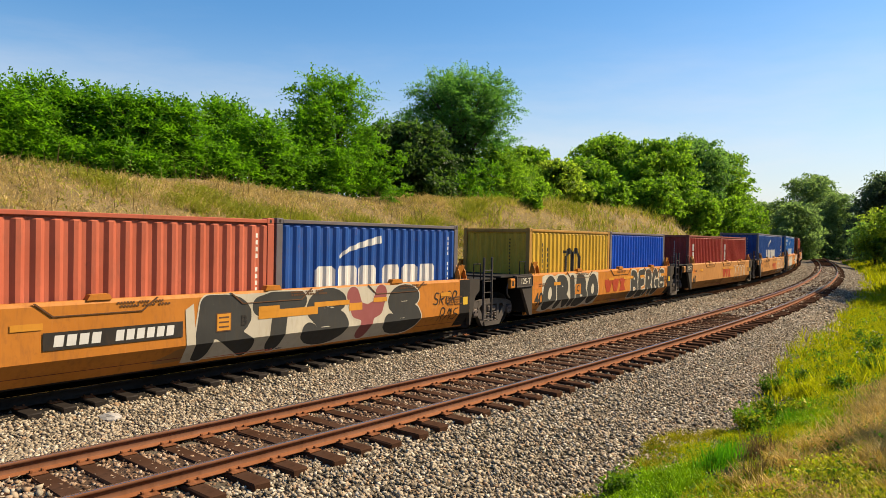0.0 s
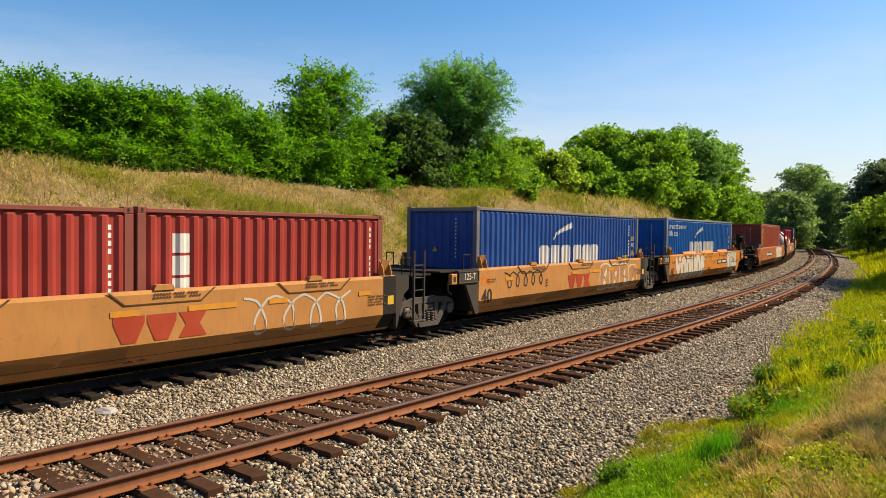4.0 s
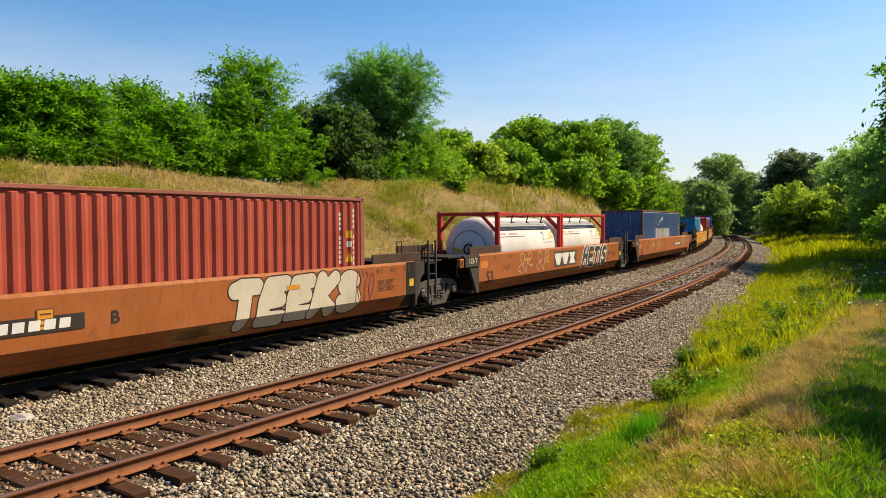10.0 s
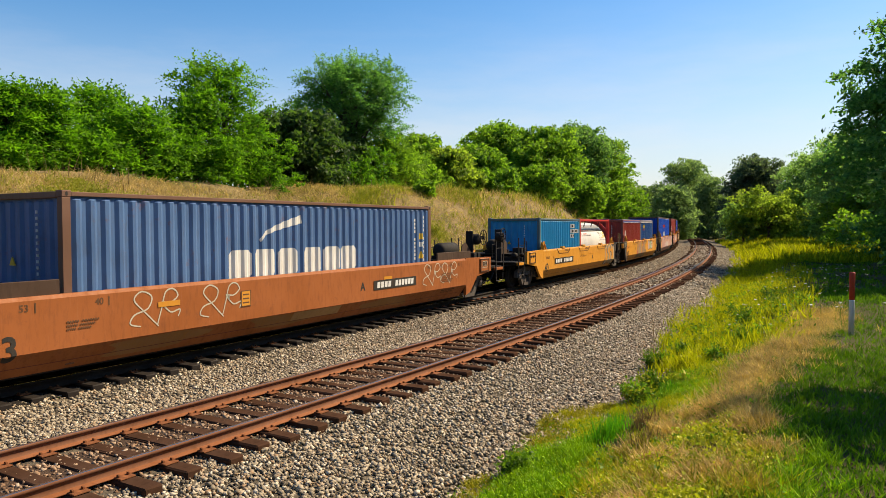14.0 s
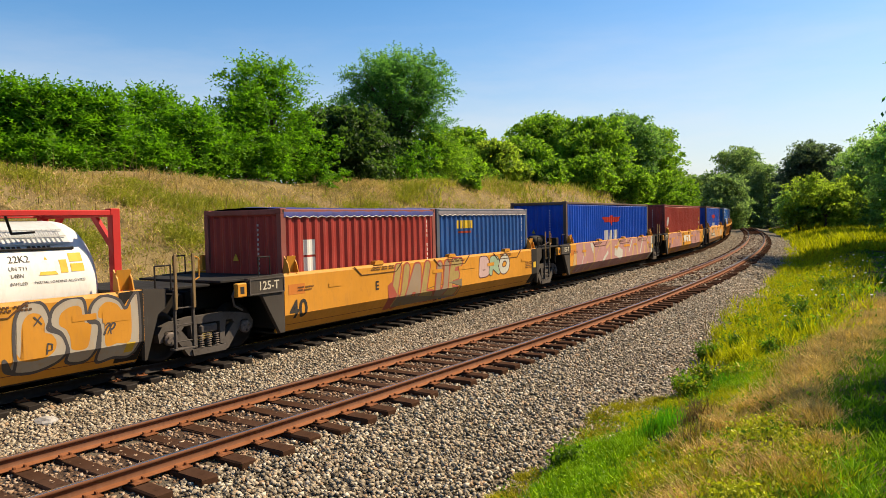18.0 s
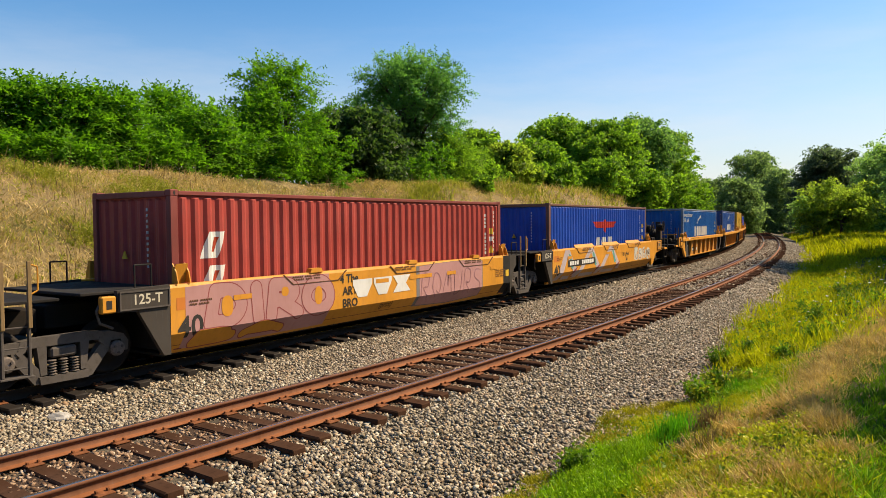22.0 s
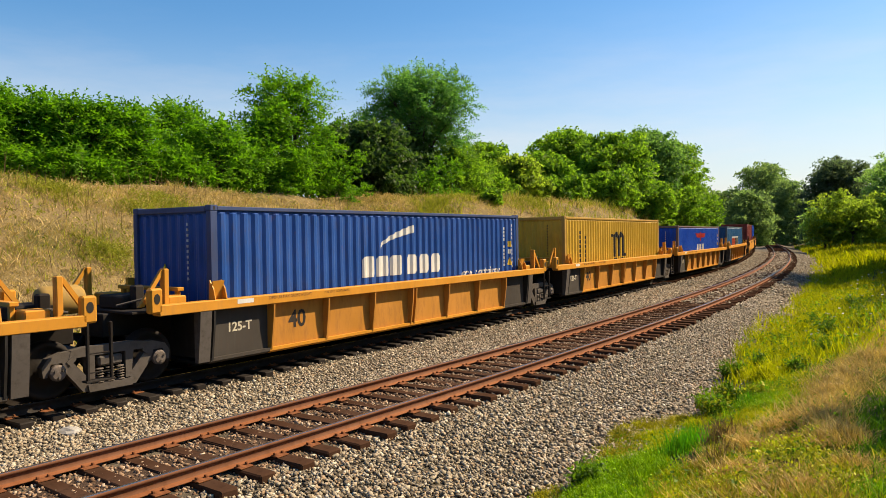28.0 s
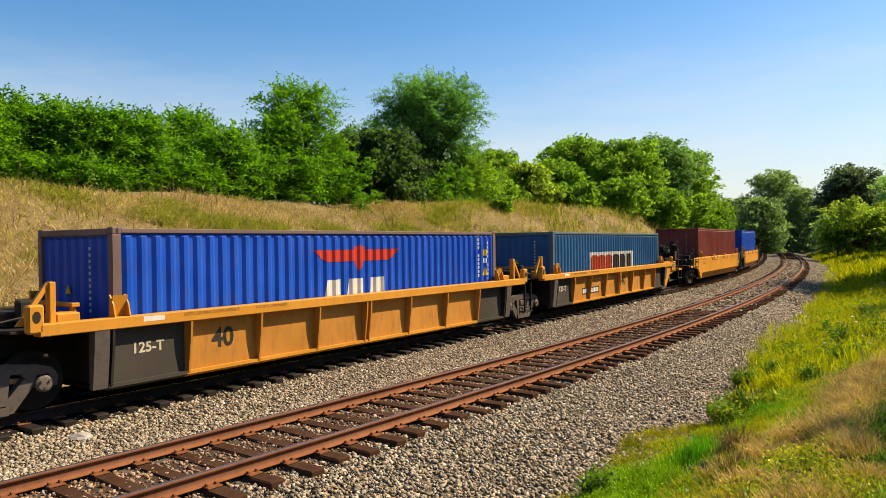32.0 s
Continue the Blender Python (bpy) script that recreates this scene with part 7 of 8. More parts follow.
def number_plate(u, x, z, w=2.9, h=0.26):
    laid("number_panel_black", [rect(x, x + w, z, z + h)], ("well",), 0.012, M_INK, u)
    for q in bars(x + 0.15, z + 0.05, w * 0.33, h - 0.1, 4, 0.25, 0.12) + bars(x + w * 0.48, z + 0.05, w * 0.46, h - 0.1, 6, 0.25, 0.12):
        laid("number_bar", [q], ("well",), 0.015, M_WHITE, u)


def three_blocks(u, x, z, w, h, mat, panel=None):
    """The owner's mark as three plain blocks."""
    if panel:
        laid("mark_panel", [rect(x - 0.12, x + w + 0.12, z - 0.08, z + h + 0.08)], ("well",), 0.005, panel, u)
    k = w / 3
    shapes = []
    for i in range(2):
        a = x + i * k
        shapes.append([(a, z + h), (a, z + h * 0.72), (a + k * 0.24, z), (a + k * 0.66, z), (a + k * 0.92, z + h * 0.72), (a + k * 0.92, z + h)])
    a = x + 2 * k
    shapes.append([(a, z + h), (a + k * 0.24, z + h / 2), (a, z), (a + k * 0.95, z), (a + k * 0.70, z + h / 2), (a + k * 0.95, z + h)])
    laid("owner_mark", shapes, ("well",), 0.008, mat, u, "three plain blocks")


def ribbed_well(half, end, front, rear, paint_mat, label, number=False):
    """An older well unit: a heavy top sill with ribs below it and inset panels."""
    u = thing("well_car", label, "railway car", "cars of the train")
    for sy in (-1, 1):
        part("top_sill", MB().cbox(-end + 0.55, end - 0.55, *sorted((sy * 1.50, sy * 1.28)), 1.20, 1.385, 0.012), paint_mat, u, "deep yellow top sill")
        part("web_plate", MB().box(-half, half, *sorted((sy * 1.30, sy * 1.27)), 0.26, 1.21), M_DARKGOLD, u, "dark orange web plate")
        part("bottom_sill", MB().prism([(sy * 1.38, 0.25), (sy * 1.38, 0.31), (sy * 1.05, 0.31), (sy * 1.05, 0.20), (sy * 1.30, 0.20)], -half + 1.46, half - 1.46, "x"), paint_mat, u)
        for sx in (-1, 1):
            part("dark_sill", MB().prism([(sy * 1.38, 0.25), (sy * 1.38, 0.31), (sy * 1.05, 0.31), (sy * 1.05, 0.20), (sy * 1.30, 0.20)], *sorted((sx * half, sx * (half - 1.455))), "x"), M_DUSTBLACK, u)
    step = (2 * half - 3.0) / 6
    xs = [-half + 1.5 + step * i for i in range(7)]
    for x in xs + [-half + 0.04, half - 0.04]:
        for sy in (-1, 1):
            wide = 0.02
            pair = (-0.07, 0.07) if abs(x - xs[3]) < 1e-6 else (0.0,)
            for dx in pair:
                part("rib", MB().prism([(sy * 1.30, 1.25), (sy * 1.49, 1.25), (sy * 1.47, 0.9), (sy * 1.39, 0.28), (sy * 1.30, 0.28)], x + dx - wide, x + dx + wide, "x"), M_BLACK if abs(abs(x) - half) < 0.1 else M_DARKGOLD, u)
    for sx in (-1, 1):
        part("end_post", MB().prism([(-1.30, 1.20), (-1.49, 1.20), (-1.47, 0.9), (-1.40, 0.26), (-1.30, 0.26)], *sorted((sx * (half + 0.03), sx * (half + 0.28))), "x"), M_TRUCK, u, "dusty grey end post")
    for a, b in ((-half + 0.06, -half + 1.46), (half - 1.46, half - 0.06)):
        part("black_panel", MB().box(a, b, -1.306, -1.301, 0.30, 1.20), M_DUSTBLACK, u)
    laid("clearance_mark", [], ("plain", 1.307), 0.002, M_CREAM, u, "", [("125-T", 0.25, -half + 0.75, 0.82, 0.006)])
    laid("size_mark", [], ("plain", 1.301), 0.003, M_INK, u, "stencilled size of the well", [("40", 0.50, -half + 1.5 + step * (0.5 if not number else 3.5), 0.80, 0.012)])
    if number:
        laid("number_panel_black", [rect(-3.75, -2.05, 0.50, 0.74)], ("plain", 1.301), 0.003, M_INK, u)
        for q in bars(-3.7, 0.54, 1.6, 0.16, 10, 0.25, 0.12, (4,)):
            laid("number_bar", [q], ("plain", 1.301), 0.006, M_WHITE, u)
    for row, size, x in (("52900 LBS MAX GROSS WEIGHT", 0.085, -4.35), ("FOR 20 FT. CONTAINERS", 0.072, -2.95)):
        laid("sill_writing", [], ("plain", 1.50), 0.002, M_STENCIL, u, "", [(row, size, x, 1.325, 0.0)])["kind"] = "stuff"
    laid("sill_label", [rect(-half + 0.55, -half + 0.95, 1.275, 1.36)], ("plain", 1.50), 0.002, M_WHITE, u)
    part("well_floor", MB().box(-half, half, -1.10, 1.10, 0.17, 0.215), M_GRIME, u)
    for sx, kind in ((-1, front), (1, rear)):
        a, b = sorted((sx * half, sx * (end - 0.2)))
        part("centre_sill", MB().cbox(a, b, -0.35, 0.35, 0.80, 1.22, 0.02), M_GRIME, u)
        part("end_bulkhead", MB().cbox(*sorted((sx * half, sx * (half + 0.08))), -1.27, 1.27, 0.30, 1.25, 0.01), M_BLACK, u)
        a, b = sorted((sx * (half + 0.15), sx * (end - 0.35)))
        part("end_deck", MB().cbox(a, b, -1.0, 1.0, 1.22, 1.27, 0.01), M_GRIME, u)
        for sy in (-1, 1):
            mb = MB().cbox(*sorted((sx * (end - 0.62), sx * (end - 0.38))), *sorted((sy * 1.50, sy * 1.34)), 1.25, 1.68, 0.03)
            part("end_lug", mb, paint_mat, u, "yellow lug with a round hole")
            part("lug_hole", MB().prism(oval(sx * (end - 0.5), 1.50, 0.06, 0.09, 12), sy * 1.501, sy * 1.504), M_INK, u)
        fr = MB()
        for y in (-0.85, 0.85):
            fr.cbox(*sorted((sx * (half + 0.25), sx * (half + 0.33))), y - 0.04, y + 0.04, 1.26, 1.60, 0.01)
        fr.cbox(*sorted((sx * (half + 0.22), sx * (half + 0.36))), -0.95, 0.95, 1.56, 1.63, 0.01)
        part("end_frame", fr, paint_mat, u)
        if kind == "joint":
            e = sx * (end - 0.85)
            for sy in (-1, 1):
                part("bracket_post", MB().cbox(e - 0.05, e + 0.05, *sorted((sy * 1.28, sy * 1.14)), 1.27, 2.0, 0.012), paint_mat, u, "upright yellow bracket")
                part("bracket_brace", MB().prism([(e, 1.98), (e + sx * 0.08, 1.98), (e + sx * 0.52, 1.36), (e + sx * 0.42, 1.36)], *sorted((sy * 1.24, sy * 1.18))), paint_mat, u)
                part("seat_block", MB().cbox(*sorted((sx * (half + 0.34), sx * (half + 0.72))), *sorted((sy * 1.18, sy * 0.80)), 1.27, 1.50, 0.02), paint_mat, u)
            gear = MB().cbox(*sorted((sx * (half + 0.5), sx * (half + 1.15))), -0.45, 0.30, 1.27, 1.52, 0.03)
            gear.cbox(*sorted((sx * (half + 0.8), sx * (half + 1.0))), -0.60, -0.42, 1.27, 1.70, 0.03)
            part("brake_gear", gear, M_GRIME, u, "dark brake gear on the end deck")
            part("brake_pipe", MB().path([(sx * (half + 0.4), -0.75, 1.34), (sx * (half + 0.9), -0.72, 1.46), (sx * (half + 1.3), -0.5, 1.36)], 0.02, 6), M_TRUCK, u)
        if kind == "coupled":
            coupled_end(u, sx, half + 0.05, paint_mat)
        elif number and sx > 0:
            part("air_tank", MB().lathe([(-0.4, 0.05), (-0.36, 0.2), (-0.28, 0.25), (0.28, 0.25), (0.36, 0.2), (0.4, 0.05)], 16, "x", (sx * (end - 0.35), -0.2 * sx, 1.55)), painted("dusty_yellow", (0.46, 0.29, 0.08), (0.22, 0.17, 0.12), 0.7, 0.7), u, "dusty yellow air reservoir", True)
    if rear == "joint":
        ladder(u, end - 0.35, M_GRIME, 0.35, 1.25)
    guides(u, half - 0.22, paint_mat, 1.385)
    return u


# ---------------------------------------------------------------- the train, unit by unit
M_OCHRE = painted("ochre_car", (0.58, 0.208, 0.024), (0.20, 0.085, 0.04), 0.6, 0.5, True, 0.22)
M_FADED = painted("faded_ochre_car", (0.52, 0.235, 0.065), (0.32, 0.19, 0.09), 0.7, 0.6, True, 0.20)
M_BROWN = painted("brown_car", (0.375, 0.112, 0.024), (0.15, 0.052, 0.024), 0.6, 0.55, True, 0.32)
M_GOLD = painted("yellow_car", (0.70, 0.305, 0.030), (0.36, 0.19, 0.08), 0.4, 0.45, True, 0.08)
# panels and ribs below the sill: darker yellow, more dirt and rust flecks
M_DARKGOLD = painted("dark_yellow_car", (0.54, 0.235, 0.034), (0.24, 0.11, 0.045), 0.65, 0.55, True, 0.2)
M_PINK = painted("pink_spray", (0.50, 0.26, 0.25), (0.42, 0.20, 0.15), 0.4, 0.6)
M_MAROON = painted("maroon_spray", (0.30, 0.07, 0.07), (0.25, 0.10, 0.06), 0.4, 0.6)
M_PALE = painted("pale_spray", (0.60, 0.58, 0.52), (0.40, 0.30, 0.20), 0.5, 0.6)
M_GREY = painted("grey_spray", (0.20, 0.19, 0.19), (0.30, 0.17, 0.08), 0.5, 0.6)
M_LOGO_RED = painted("red_mark", (0.42, 0.055, 0.02), (0.35, 0.12, 0.05), 0.3, 0.5)
M_BLACKBLOCK = painted("black_mark", (0.03, 0.03, 0.03), (0.1, 0.08, 0.06), 0.3, 0.5)

NAVY, ROYAL, BLUE, SLATE = (0.018, 0.088, 0.36), (0.003, 0.090, 0.62), (0.003, 0.125, 0.47), (0.085, 0.17, 0.36)
SKYB, RED, DEEPRED, MUSTARD = (0.014, 0.30, 0.64), (0.42, 0.075, 0.045), (0.37, 0.044, 0.034), (0.72, 0.44, 0.045)

FLOOR = 0.26         # where the containers stand above the rails
riders = []          # (thing, place along the train)


def stand(t, s0, z=FLOOR):
    t["along"] = s0
    riders.append((t, s0, z))
    return t


def car(u, s0):
    riders.append((u, s0, 0.0))
    return u


def truck_at(s0):
    t, sets = build_truck()
    riders.append((t, s0, 0.0))
    wheelsets.extend(sets)


wheelsets = []


def stacked_marks(t, x, H, n, mat, size=0.16):
    for i in range(n):
        laid("stacked_block", [rect(x, x + size, H - 0.45 - (size + 0.05) * i - size, H - 0.45 - (size + 0.05) * i)], ("ribs", FACE), 0.004, mat, t)


def bold_mark(t, x, z, w, h):
    """A black mark: three stems under two round arches, with feet."""
    s = w / 2.6
    for i in (-1, 0, 1):
        laid("black_mark", [rect(x + i * s - w * 0.085, x + i * s + w * 0.085, z, z + h * 0.72)], ("ribs", FACE), 0.004, M_BLACKBLOCK, t)
    for i in (-0.5, 0.5):
        laid("black_mark", [ribbon(curve([(x + (i - 0.5) * s, z + h * 0.58), (x + (i - 0.28) * s, z + h * 0.86), (x + (i + 0.15) * s, z + h * 0.90), (x + (i + 0.5) * s, z + h * 0.62)]), w * 0.15, 0.9)], ("ribs", FACE), 0.006, M_BLACKBLOCK, t)
    laid("black_mark", [rect(x - 1.5 * s, x - s, z + h * 0.82, z + h * 0.93)], ("ribs", FACE), 0.004, M_BLACKBLOCK, t)
    laid("black_mark", [rect(x + s, x + 1.6 * s, z, z + h * 0.12)], ("ribs", FACE), 0.005, M_BLACKBLOCK, t)


def eagle(t, x, z, w):
    """A plain red winged shape over white blocks."""
    h = w * 0.09
    laid("red_emblem", [[(x, z + h), (x + w * 0.43, z + h), (x + w * 0.43, z + h * 1.25), (x + w * 0.5, z + h * 1.35), (x + w * 0.57, z + h * 1.25), (x + w * 0.57, z + h), (x + w, z + h), (x + w * 0.93, z + h * 0.35), (x + w * 0.86, z), (x + w * 0.56, z), (x + w * 0.5, z - h * 0.9), (x + w * 0.44, z), (x + w * 0.14, z), (x + w * 0.07, z + h * 0.35)]], ("ribs", FACE), 0.004, painted("wing_red", (0.62, 0.045, 0.03), amount=0.25), t, "plain red winged shape")
    k = w * 0.22
    for q in [[(x + w * 0.08 + k * i * 1.15, z - h * 4.6), (x + w * 0.08 + k * i * 1.15 + k * 0.95, z - h * 4.6), (x + w * 0.08 + k * i * 1.15 + k * 0.95, z - h * 1.5), (x + w * 0.08 + k * i * 1.15 + k * 0.25, z - h * 1.5)] for i in range(3)]:
        laid("white_block", [q], ("ribs", FACE), 0.004, M_WHITE, t)


H8, H9, L20, L40 = 2.591, 2.896, 6.058, 12.192

# set one: five ochre units, sprayed along the sides
S0, S1, S2, S3, S4 = 6.48, 22.36, 38.09, 54.08, 69.91
HALF40, END40 = 6.30, 7.95
u = car(smooth_well(HALF40, END40, "joint", "joint", M_OCHRE, "ochre well car with a large charcoal and cream sprayed piece", "40"), S0)
guides(u, 6.0, M_OCHRE); flaps(u, (-3.6, -0.2, 3.4), M_OCHRE)
number_plate(u, -4.45, 0.74, 2.3, 0.27)
backing(u, -1.95, 4.30, 0.235, 1.44, M_CREAM, 1, n=1, bow=0.03)
throwup(u, "RTSYS", -1.86, 4.25, 0.24, 1.44, (M_CHAR, M_CHAR, M_CHAR, painted("rosewood_spray", (0.32, 0.09, 0.085), (0.35, 0.16, 0.12), 0.4, 0.6), M_CHAR), M_CREAM, 1, 0.38, 0.03, 0.10, 0.0045, 0.02)
for x, w in ((-0.55, 1.5), (1.85, 0.4)):
    laid("orange_patch", [rect(x, x + w, 0.92, 1.08)], ("well",), 0.0095, M_PATCH, u, "fresh orange paint patch")
laid("sprayed_stripe", [[(-2.05, 0.24), (-1.86, 0.24), (-1.94, 1.3), (-2.1, 1.2)]], ("well",), 0.0095, M_CREAM, u)
laid("unit_letter", [], ("well",), 0.012, M_INK, u, "", [("B", 0.26, -0.88, 0.92, 0.008)])
tag(u, 4, 4.75, 5.75, 0.85, 1.2, M_INK, 0.035, 4); tag(u, 5, 5.0, 5.8, 0.42, 0.80, M_INK, 0.03, 3)
t = stand(container(L20, H8, (0.54, 0.135, 0.075), "faded red corrugated twenty-foot container in the well", None, 0.2), S0 - 3.05); ends_marks(t, L20, H8)
t = stand(container(L20, H8, NAVY, "navy blue twenty-foot container with a white sweep and blocks", (0.16, 0.14, 0.15), 0.2), S0 + 3.05); ends_marks(t, L20, H8); line_logo(t, False)

u = car(smooth_well(HALF40, END40, "joint", "joint", M_OCHRE, "ochre well car with two charcoal sprayed pieces", "40"), S1)
guides(u, 6.0, M_OCHRE); flaps(u, (-3.0, 0.6, 4.0), M_OCHRE)
backing(u, -5.72, -1.45, 0.24, 1.43, M_CREAM, 11, n=5)
throwup(u, "ORIBO", -5.62, -1.50, 0.26, 1.40, (M_CHAR,), M_CREAM, 11, 0.34, 0.045, 0.05, 0.0046)
laid("letter_field", [rect(-3.36, -2.92, 0.70, 1.04)], ("well",), 0.0095, M_OCHRE, u)
laid("unit_letter", [], ("well",), 0.0115, M_INK, u, "", [("C", 0.30, -3.14, 0.88, 0.008)])
three_blocks(u, -0.9, 0.64, 2.0, 0.46, M_LOGO_RED)
throwup(u, "BERG", 1.60, 4.75, 0.27, 1.40, (M_CHAR,), M_CREAM, 12, 0.28, 0.05, 0.07)
backing(u, 4.72, 5.5, 0.50, 1.42, M_CREAM, 13, n=1)
backing(u, 4.80, 5.42, 0.56, 1.36, M_CHAR, 13, 0.0052, n=1)
for k, (a, b) in enumerate(((4.95, 1.1), (5.22, 1.08), (5.1, 0.78))):
    laid("sprayed_gap", [oval(a, b, 0.10 if k < 2 else 0.16, 0.09 if k < 2 else 0.05)], ("well",), 0.0068, M_CREAM, u)
tag(u, 14, 5.52, 5.92, 0.5, 1.1, M_INK, 0.03, 2)
t = stand(container(L20, H8, MUSTARD, "mustard yellow twenty-foot container with a black block mark", (0.50, 0.27, 0.06), 0.3), S1 - 3.05); ends_marks(t, L20, H8, M_BLACKBLOCK)
bold_mark(t, 0.0, 1.12, 1.25, 0.84)
stacked_marks(t, -2.2, H8, 8, M_BLACKBLOCK, 0.12); stacked_marks(t, -1.85, H8 - 0.15, 7, M_BLACKBLOCK, 0.12)
t = stand(container(L20, H8, ROYAL, "bright blue twenty-foot container with a rusty bottom", (0.20, 0.17, 0.18), 0.3), S1 + 3.05); ends_marks(t, L20, H8)

u = car(smooth_well(HALF40, END40, "joint", "joint", M_FADED, "ochre well car with faded lower side and small pale sprays", "40"), S2)
guides(u, 6.0, M_FADED); flaps(u, (-3.0, 0.4, 3.8), M_FADED)
three_blocks(u, -0.5, 0.62, 1.75, 0.44, M_LOGO_RED)
scribble(u, 21, 1.7, 5.2, 0.5, 1.2, M_PALE, 0.05, 4)
for dx, seed in ((-3.05, 0), (3.05, 1)):
    t = stand(container(L20, H8, DEEPRED, "dark red twenty-foot container with white stacked blocks", (0.28, 0.08, 0.06), 0.2), S2 + dx); ends_marks(t, L20, H8)
    stacked_marks(t, -2.35, H8, 3, M_WHITE, 0.34)
    for y0, y1, top in ((0.25, 0.42, 0.55), (0.02, 0.19, 0.55), (0.48, 0.62, 0.48)):
        part("end_block", MB().box(-L20 / 2 - 0.004, -L20 / 2 + 0.02, y0, y1, H8 - 0.80, H8 - top), M_WHITE, t)

u = car(smooth_well(HALF40, END40, "joint", "joint", M_FADED, "ochre well car with worn outline sprays", "40"), S3)
guides(u, 6.0, M_FADED); flaps(u, (-3.2, 0.2, 3.6), M_FADED)
three_blocks(u, -0.8, 0.60, 1.75, 0.44, M_LOGO_RED)
scribble(u, 31, -5.2, -2.2, 0.85, 1.30, M_INK, 0.04, 5)
laid("unit_letter", [], ("well",), 0.006, M_INK, u, "", [("E", 0.30, -2.35, 0.86, 0.008)])
piece(u, 32, 1.8, 5.4, 0.35, 1.3, 4, M_FADED, M_GREY, M_PALE, M_PALE)
t = stand(container(L40, H9, NAVY, "navy blue forty-foot container with a white sweep and blocks", (0.20, 0.20, 0.22), 0.15), S3); ends_marks(t, L40, H9); line_logo(t)
laid("caution_label", [rect(4.55, 5.0, 1.10, 1.32)], ("ribs", FACE), 0.004, M_YELLOW, t)
laid("caution_word", [], ("ribs", FACE), 0.008, M_INK, t, "", [("CAUTION", 0.10, 4.78, 1.24, 0.0)])

u = car(smooth_well(HALF40, END40, "joint", "coupled", M_OCHRE, "ochre end well car with pale sprayed shapes and a brake platform", "40"), S4)
guides(u, 6.0, M_OCHRE); flaps(u, (-3.05, 0.1, 3.25), M_OCHRE, False); raised_plates(u, (-3.05, 0.1, 3.25), M_OCHRE)
throwup(u, "YODUDE", -5.40, -0.45, 0.25, 1.38, (M_PALE,), M_GREY, 41, 0.32, 0.018, 0.08)
M_SAGE = painted("sage_spray", (0.30, 0.38, 0.24), (0.45, 0.40, 0.30), 0.6, 0.6)
_r41 = random.Random(41)
for k in range(11):
    a, b, q = -5.0 + 0.42 * k, _r41.uniform(0.34, 0.72), _r41.uniform(0.10, 0.17)
    laid("sprayed_star", [clampz([(a + q * (1.0 if j % 2 else 0.4) * math.cos(j * 0.628 + 0.3), b + q * (1.0 if j % 2 else 0.4) * math.sin(j * 0.628 + 0.3)) for j in range(10)])], ("well",), 0.0078, M_SAGE, u, "faded green sprayed star")
laid("hand_writing", [], ("well",), 0.0075, M_STENCIL, u, "", [("SAVER", 0.20, 0.35, 0.62, 0.006)])
number_plate(u, 1.98, 0.83, 2.05, 0.2)
laid("unit_letter", [], ("well",), 0.006, M_INK, u, "", [("A", 0.24, 1.35, 0.92, 0.008)])
piece(u, 42, 4.15, 6.28, 0.26, 1.43, 3, M_PALE, M_INK, M_PALE, M_GREY, 0.035)
tag(u, 43, 6.2, 6.9, 0.75, 1.0, M_INK, 0.02, 4)
t = stand(container(L40, H9, BLUE, "blue forty-foot container with white words, a sweep and blocks", (0.22, 0.28, 0.36), 0.1), S4); ends_marks(t, L40, H9); line_logo(t)
laid("white_words", [], ("ribs", FACE), 0.004, M_WHITE, t, "", [("advanced container", 0.335, -4.34, 2.50, 0.006), ("light steel", 0.335, -4.99, 2.17, 0.006)])

# set two: three brown fifty-three-foot units
S5, S6, S7 = 91.95, 111.78, 131.27
HALF53, END53 = 8.05, 9.85


def long_walls(u):
    """Raised fences inside the well ends, seen above the sill where no box stands."""
    for sx in (-1, 1):
        for sy in (-1, 1):
            part("well_fence", MB().cbox(*sorted((sx * 6.25, sx * (HALF53 + 0.5))), *sorted((sy * 1.36, sy * 1.31)), 1.44, 1.70, 0.01), M_FENCE, u, "dark brown raised fence inside the well")


u = car(smooth_well(HALF53, END53, "coupled", "joint", M_BROWN, "rust-brown end well car with a cream bubble-shaped sprayed piece", "53"), S5)
long_walls(u)
number_plate(u, -4.67, 0.82, 3.15, 0.26)
laid("unit_letter", [], ("well",), 0.006, M_INK, u, "", [("B", 0.30, -0.97, 0.93, 0.008)])
laid("size_mark", [], ("well",), 0.006, M_STENCIL, u, "faded stencilled size of the well", [("53", 0.66, -7.3, 0.74, 0.012)])
throwup(u, "TEEKS", 1.50, 5.60, 0.30, 1.42, (M_CREAM,), M_INK, 51, 0.34, 0.03, 0.12, tail=0.16)
tag(u, 52, 5.45, 6.2, 0.55, 1.35, M_MAROON, 0.035, 3)
t = stand(container(L40, H9, RED, "red forty-foot container with yellow stacked blocks", (0.34, 0.12, 0.08), 0.25), S5); ends_marks(t, L40, H9)
stacked_marks(t, -5.35, H9 + 0.1, 3, painted("gol_yellow", (0.66, 0.42, 0.08), amount=0.2), 0.40)

